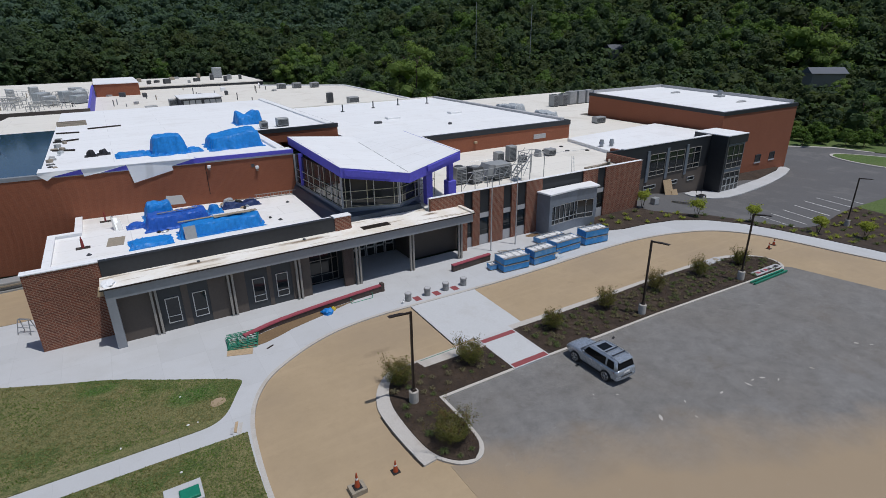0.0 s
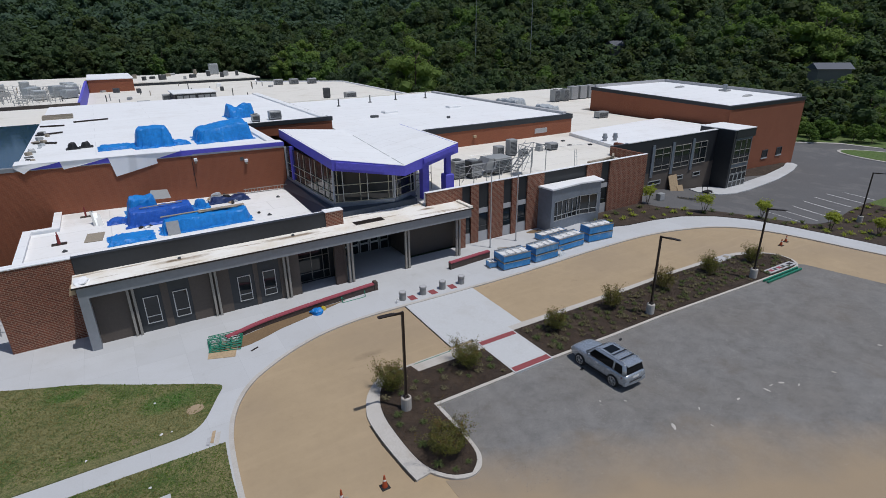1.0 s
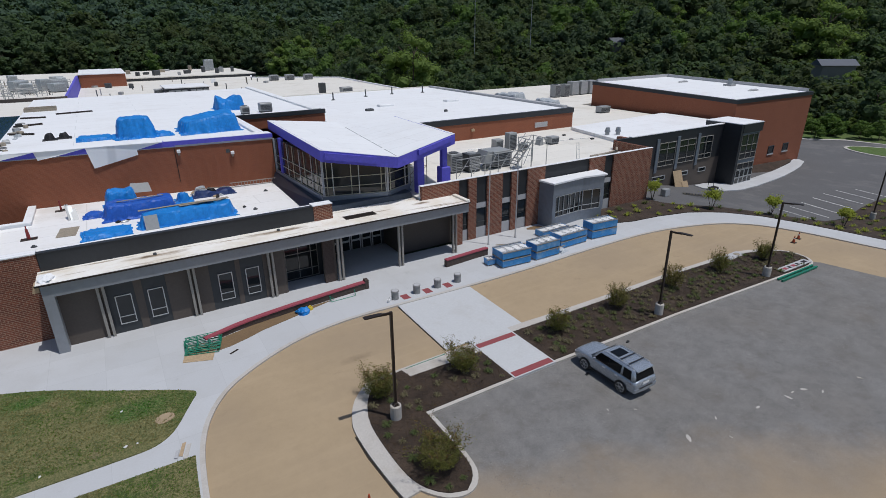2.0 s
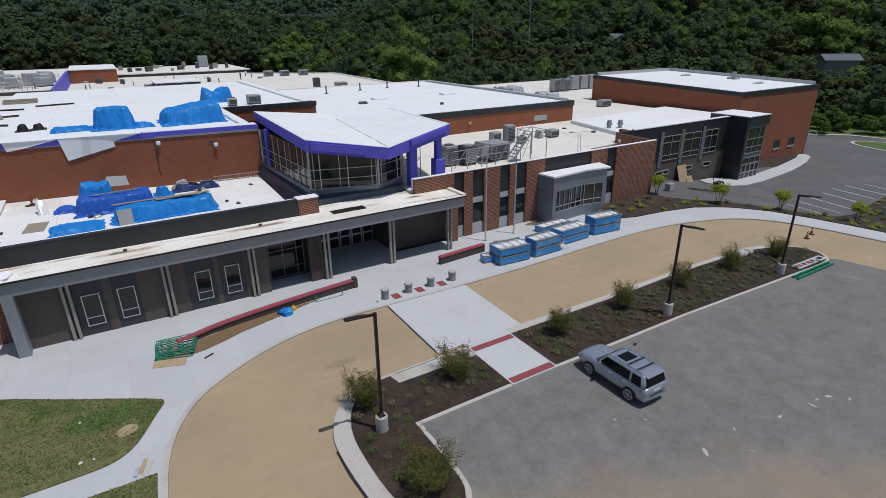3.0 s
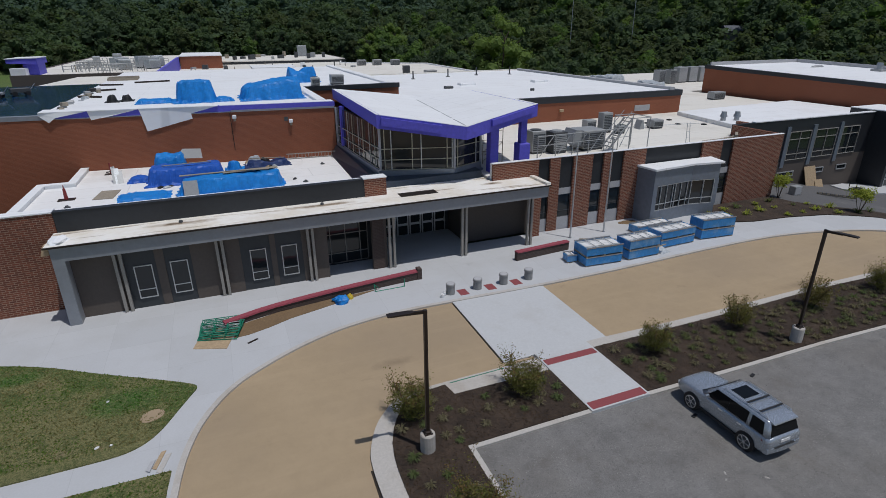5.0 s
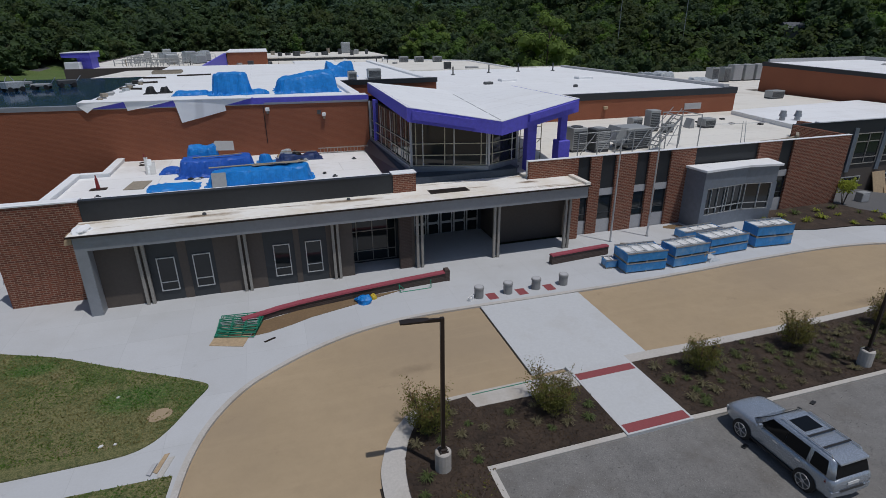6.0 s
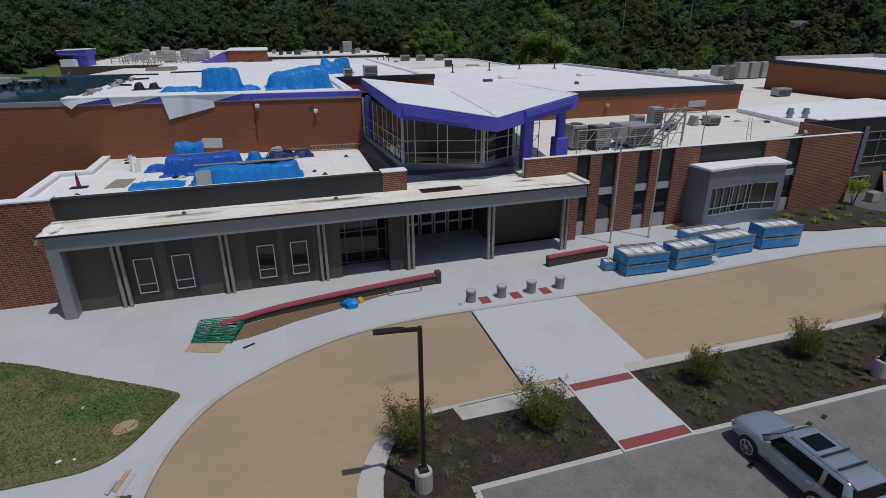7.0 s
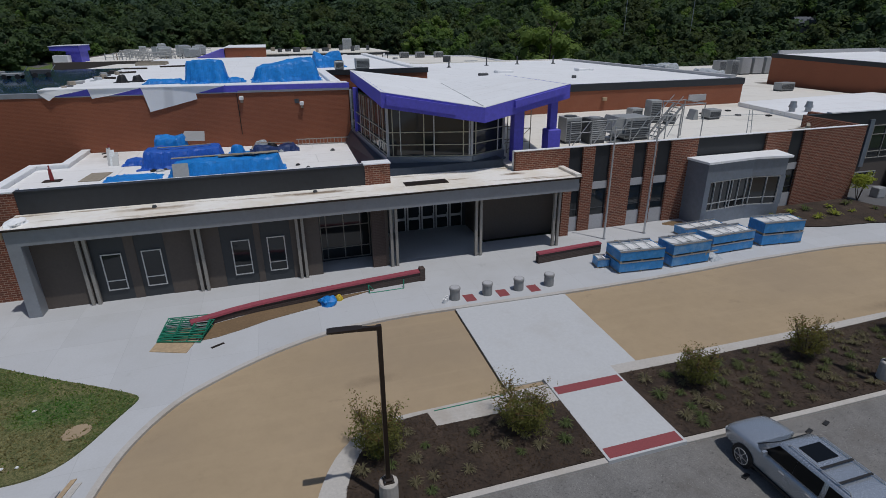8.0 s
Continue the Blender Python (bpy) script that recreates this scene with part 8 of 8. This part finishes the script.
# light green young growth along the edge
random.seed(8)
sp, sw, sc = crown_points(3.4, 4.2, 14, 40, 0.1)
shrub = thing("shrub", "rounded light green shrub at the wood's edge", "shrub", "shrubs at the edge of the wood", at=pose(118, 75, land(118, 75)))
part("stem", trunk_shape(2.6, 0.08, 77, 4, 0.3, 0.1), "bark", shrub)
part("leaves", leaf_mesh("leaves", sp, sw, np.full(len(sp), 0.2), "bright_leaf", 0.6, 0.55, sc), "bright_leaf", shrub)
for i in range(46):
    a = radians(random.uniform(28, 78))
    r = edge_of_wood(math.degrees(a)) - random.uniform(-1, 7)
    x, y = 4 + r * math.sin(a), 4 + r * math.cos(a)
    if x > 87 and y < 88 and x < 112:
        continue
    k = random.uniform(0.7, 1.5)
    copy_thing(shrub, pose(x, y, land(x, y) - 0.15, 0, 0, random.uniform(0, 360))).scale = (k, k, k)


def house(name, x, y, w, d, h, turn, label, base):
    o = thing(name, label, "house", at=pose(x, y, base, 0, 0, turn))
    part("wall", Shape().box(0, w, 0, d, -3, h), "siding", o)
    part("roof", Shape().solid([(-0.6, -0.6, h), (w + 0.6, -0.6, h), (w + 0.6, d + 0.6, h), (-0.6, d + 0.6, h)], [(-0.6, d / 2 - 0.1, h + d * 0.28), (w + 0.6, d / 2 - 0.1, h + d * 0.28), (w + 0.6, d / 2 + 0.1, h + d * 0.28), (-0.6, d / 2 + 0.1, h + d * 0.28)]), "shingle", o, "blue-grey pitched roof")
    for i in range(3 if name == "house" else 0):
        part("window", Shape().box(w * (0.15 + 0.3 * i), w * (0.15 + 0.3 * i) + 1.4, -0.05, -0.01, h * 0.35, h * 0.75), "glass", o)
    return o


house("shed", 185.5, 88.0, 9.2, 6.0, 0.9, -40, "open-sided shed with a blue-grey roof among trees", 8.5)
house("house", 189.5, 171.5, 9.0, 7.0, 2.4, -20, "grey house with a grey roof among trees", 12.4)
house("house", 222.0, 168.0, 12.0, 7.0, 0.6, -20, "low grey house with a grey roof among trees", 14.6)
for x, y, h in ((132.0, 190.0, 30.0), (150.0, 178.0, 27.0)):
    mast = thing("mast", "slender grey mast rising above the wood", "mast", "masts above the wood", at=pose(x, y, land(x, y)))
    part("pole", Shape().round(0, 0, 0, h, 0.16, 0.08, 8), "steel", mast)

# shrubs, young trees and perennials in the beds


def multi_stem(name, height, width, leaves, leaf, size, material, seed, label, group, stems=5, middle=0.45, tall=0.40):
    random.seed(seed)
    t = thing(name, label, "shrub" if name == "shrub" else "tree", group)
    s = Shape()
    tips = []
    for i in range(stems):
        a = 2 * math.pi * i / stems + random.uniform(-0.4, 0.4)
        r = width * random.uniform(0.18, 0.42)
        p = Vector((0.05 * math.cos(a), 0.05 * math.sin(a), -0.1))
        q = Vector((r * 0.5 * math.cos(a), r * 0.5 * math.sin(a), height * 0.45))
        e = Vector((r * math.cos(a), r * math.sin(a), height * random.uniform(0.75, 1.0)))
        s.rod(p, q, 0.035, 0.025, 5).rod(q, e, 0.025, 0.008, 5)
        tips += [q.lerp(e, random.uniform(0.1, 1.0)) for _ in range(5)]
        for _ in range(4):
            b = q.lerp(e, random.uniform(0.0, 0.8))
            f = b + Vector((random.uniform(-1, 1), random.uniform(-1, 1), random.uniform(0.2, 0.9))) * width * 0.24
            s.rod(b, f, 0.012, 0.005, 4)
            tips += [f, b.lerp(f, 0.6)]
    part("trunk", s, "bark", t)
    c = np.array([tuple(v) for v in tips])
    wisps = leaves // 3
    ball = rng.normal(0, 1, (leaves - wisps, 3))
    ball *= (rng.uniform(0.25, 1.0, leaves - wisps) ** 0.5 / np.linalg.norm(ball, axis=1))[:, None]
    lump = np.array([0.85 + 0.35 * noise.noise((p[0] * 1.6 + seed, p[1] * 1.6, p[2] * 1.6)) for p in ball])[:, None]
    ball = ball * lump * np.array([width * 0.43, width * 0.43, height * tall]) + np.array([0, 0, height * middle])
    pts = np.concatenate([c[rng.integers(0, len(c), wisps)] + rng.normal(0, 1, (wisps, 3)) * np.array([width, width, height]) * 0.06, ball])
    pts[:, 2] = np.maximum(pts[:, 2], 0.15 if middle < 0.6 else height * 0.5)
    way = pts - np.array([0, 0, height * 0.45])
    way /= np.linalg.norm(way, axis=1)[:, None] + 1e-9
    part("leaves", leaf_mesh("leaves", pts, way + np.array([0, 0, 0.3]), np.full(leaves, size), material, 0.8, 0.45), material, t)
    if name == "shrub":
        k = leaves // 7
        up = c[rng.integers(0, len(c), k)] + rng.normal(0, 1, (k, 3)) * 0.07 + np.array([0, 0, 0.12])
        tips_part = part("new_growth", leaf_mesh("new_growth", up, np.tile(np.array([[0, 0, 1.0]]), (k, 1)), np.full(k, size), "tip_leaf", 0.8, 0.45), "tip_leaf", t, "reddish-brown shoot tips")
        tagged(tips_part, "reddish-brown shoot tips", "", "", "stuff")
    return t


BEDZ = 0.165
SHRUBS = [(13.4, 28.3, 1.65, 1), (18.85, 27.8, 1.7, 2), (13.5, 21.7, 2.0, 3), (26.9, 28.1, 1.8, 4), (33.1, 28.3, 1.85, 5), (39.4, 28.3, 1.85, 6), (45.5, 28.1, 1.8, 7), (51.2, 27.6, 1.65, 8)]
for x, y, h, seed in SHRUBS:
    wide = 1.6 if seed < 4 else 1.25
    t = multi_stem("shrub", h, h * wide, 5200 if seed < 4 else 3400, 1, 0.045, "olive_leaf", seed, "bushy multi-stemmed olive-green shrub in the mulch", "shrubs in the beds", 9)
    t.matrix_basis = pose(x, y, BEDZ, 0, 0, seed * 40)
for i, (x, y) in enumerate(((58.9, 45.7), (61.8, 39.6), (67.7, 35.8), (72.2, 29.9), (76.6, 26.6))):
    t = multi_stem("young_tree", 2.3, 2.3, 2300, 1, 0.085, "lime_leaf", 50 + i, "young yellow-green tree in the mulch bed", "young trees by the walk", 4, 0.76, 0.2)
    t.matrix_basis = pose(x, y, land(x, y) + 0.14, 0, 0, i * 50)


def tuft(blades, length, seed, material):
    r = np.random.default_rng(seed)
    v = []
    for _ in range(blades):
        a, up = r.uniform(0, 2 * math.pi), r.uniform(0.35, 1.1)
        d = np.array([math.cos(a), math.sin(a), 0.0])
        n = np.array([-d[1], d[0], 0.0]) * 0.011
        l = length * r.uniform(0.6, 1.2)
        m = d * l * 0.45 + np.array([0, 0, l * up * 0.7])
        e = d * l + np.array([0, 0, l * up * 0.45])
        o = d * 0.02
        v += [o - n, o + n, m + n * 1.3, m - n * 1.3, m - n * 1.3, m + n * 1.3, e + n * 0.3, e - n * 0.3]
    return quads("perennial_plant", np.array(v), material)


TUFTS = [tuft(50, 0.285, 60 + i, ("plant_leaf", "plant_leaf", "straw_leaf", "straw_leaf", "straw_leaf", "lime_leaf", "lime_leaf", "plant_leaf")[i]) for i in range(8)]


def inside(x, y, ring):
    hit = False
    for (x0, y0), (x1, y1) in zip(ring, ring[1:] + ring[:1]):
        if (y0 > y) != (y1 > y) and x < (x1 - x0) * (y - y0) / (y1 - y0) + x0:
            hit = not hit
    return hit


random.seed(31)
for ring, x0, x1, y0, y1, gap, group, big in ((BED_A, 11.8, 21, 19.8, 30, 0.98, "perennials in the corner bed", 1.0), (BED_B, 24.7, 55.5, 24.7, 30.4, 0.77, "perennials in the long bed", 1.05), (BED_C, 47.4, 91.0, 24.0, 46.0, 2.1, "perennials in the walk-side bed", 1.7)):
    y = y0 + 0.5
    row = 0
    while y < y1:
        x = x0 + 0.4 + (row % 2) * gap / 2
        while x < x1:
            px, py = x + random.uniform(-0.22, 0.22), y + random.uniform(-0.2, 0.2)
            if all(inside(px + a, py + b, ring) for a, b in ((0.3, 0), (-0.3, 0), (0, 0.3), (0, -0.3))) and random.random() < 0.86 and all(math.hypot(px - q[0], py - q[1]) > 0.55 for q in ((13.3, 26.0), (34.88, 26.0), (48.0, 25.4))):
                k = big * random.uniform(0.7, 1.25)
                ob = new("perennial_plant", random.choice(TUFTS[:5] if big < 1.5 else TUFTS[5:]))
                ob.matrix_basis = pose(px, py, land(px, py) + (0.165 if group != "perennials in the walk-side bed" else 0.135), 0, 0, random.uniform(0, 360)) @ Matrix.Scale(k, 4)
                tagged(ob, "small spiky perennial plant in dark mulch", "plant", group)
            x += gap
        y += gap * 0.8
        row += 1

# grass blades on the lawns and bark chips on the beds


def inside_many(p, ring):
    hit = np.zeros(len(p), bool)
    for (x0, y0), (x1, y1) in zip(ring, ring[1:] + ring[:1]):
        if y0 != y1:
            hit ^= ((y0 > p[:, 1]) != (y1 > p[:, 1])) & (p[:, 0] < (x1 - x0) * (p[:, 1] - y0) / (y1 - y0) + x0)
    return hit


def strewn(name, ring, box, count, lift, size, lean, up, keys, label, category, patch):
    p = rng.uniform((box[0], box[2]), (box[1], box[3]), (count, 2))
    p = p[inside_many(p, ring)]
    tone = np.array([noise.noise((x * patch, y * patch, 3.0)) for x, y in p]) + rng.normal(0, 0.16, len(p))
    for cx, cy, rx, ry in LUSH if category == "grass" else ():
        tone += 1.6 * np.maximum(0.0, 1.15 - np.hypot((p[:, 0] - cx) / rx, (p[:, 1] - cy) / ry))
    p3 = np.column_stack([p, np.full(len(p), lift) + rng.uniform(0, 0.012, len(p))])
    me = leaf_mesh(name, p3, np.tile(np.array([[0, 0, up]]), (len(p), 1)), np.full(len(p), size), keys[0], lean, 0.35)
    for key in keys[1:]:
        me.materials.append(MAT[key])
    me.polygons.foreach_set("material_index", np.where(tone > 0.7, len(keys) - 1, np.where(tone > 0.04, 1, 0)).astype(np.int32))
    tagged(new(name, me), label, category, "", "stuff")


strewn("lawn_grass", LAWN_FAR, (-22, 4.6, 31.0, 50.0), 44000, 0.17, 0.06, 0.9, 0.5, ("grass_straw", "grass_green", "grass_lush"), "short patchy grass of the lawn", "grass", 0.28)
strewn("lawn_grass", LAWN_NEAR, (-16, 3.7, 16.0, 29.1), 28000, 0.17, 0.06, 0.9, 0.5, ("grass_straw", "grass_green", "grass_lush"), "short patchy grass beside the path", "grass", 0.28)
strewn("bark_mulch", BED_A, (11.8, 21.1, 19.8, 30.0), 9000, 0.172, 0.05, 0.35, 1.0, ("bark_chip", "mulch"), "loose bark chips of the corner bed", "mulch", 0.6)
strewn("bark_mulch", BED_B, (24.5, 55.6, 24.7, 30.5), 17000, 0.172, 0.05, 0.35, 1.0, ("bark_chip", "mulch"), "loose bark chips of the long bed", "mulch", 0.6)
strewn("gravel_stones", [(15.3, 17.5), (50.0, 12.0), (52.0, 24.2), (38.0, 24.75), (30.0, 25.0), (15.3, 25.3)], (15, 52, 11, 25.4), 42000, 0.014, 0.026, 0.4, 1.0, ("gravel_dark", "gravel_light"), "loose light and dark gravel on the parking area", "gravel", 0.9)
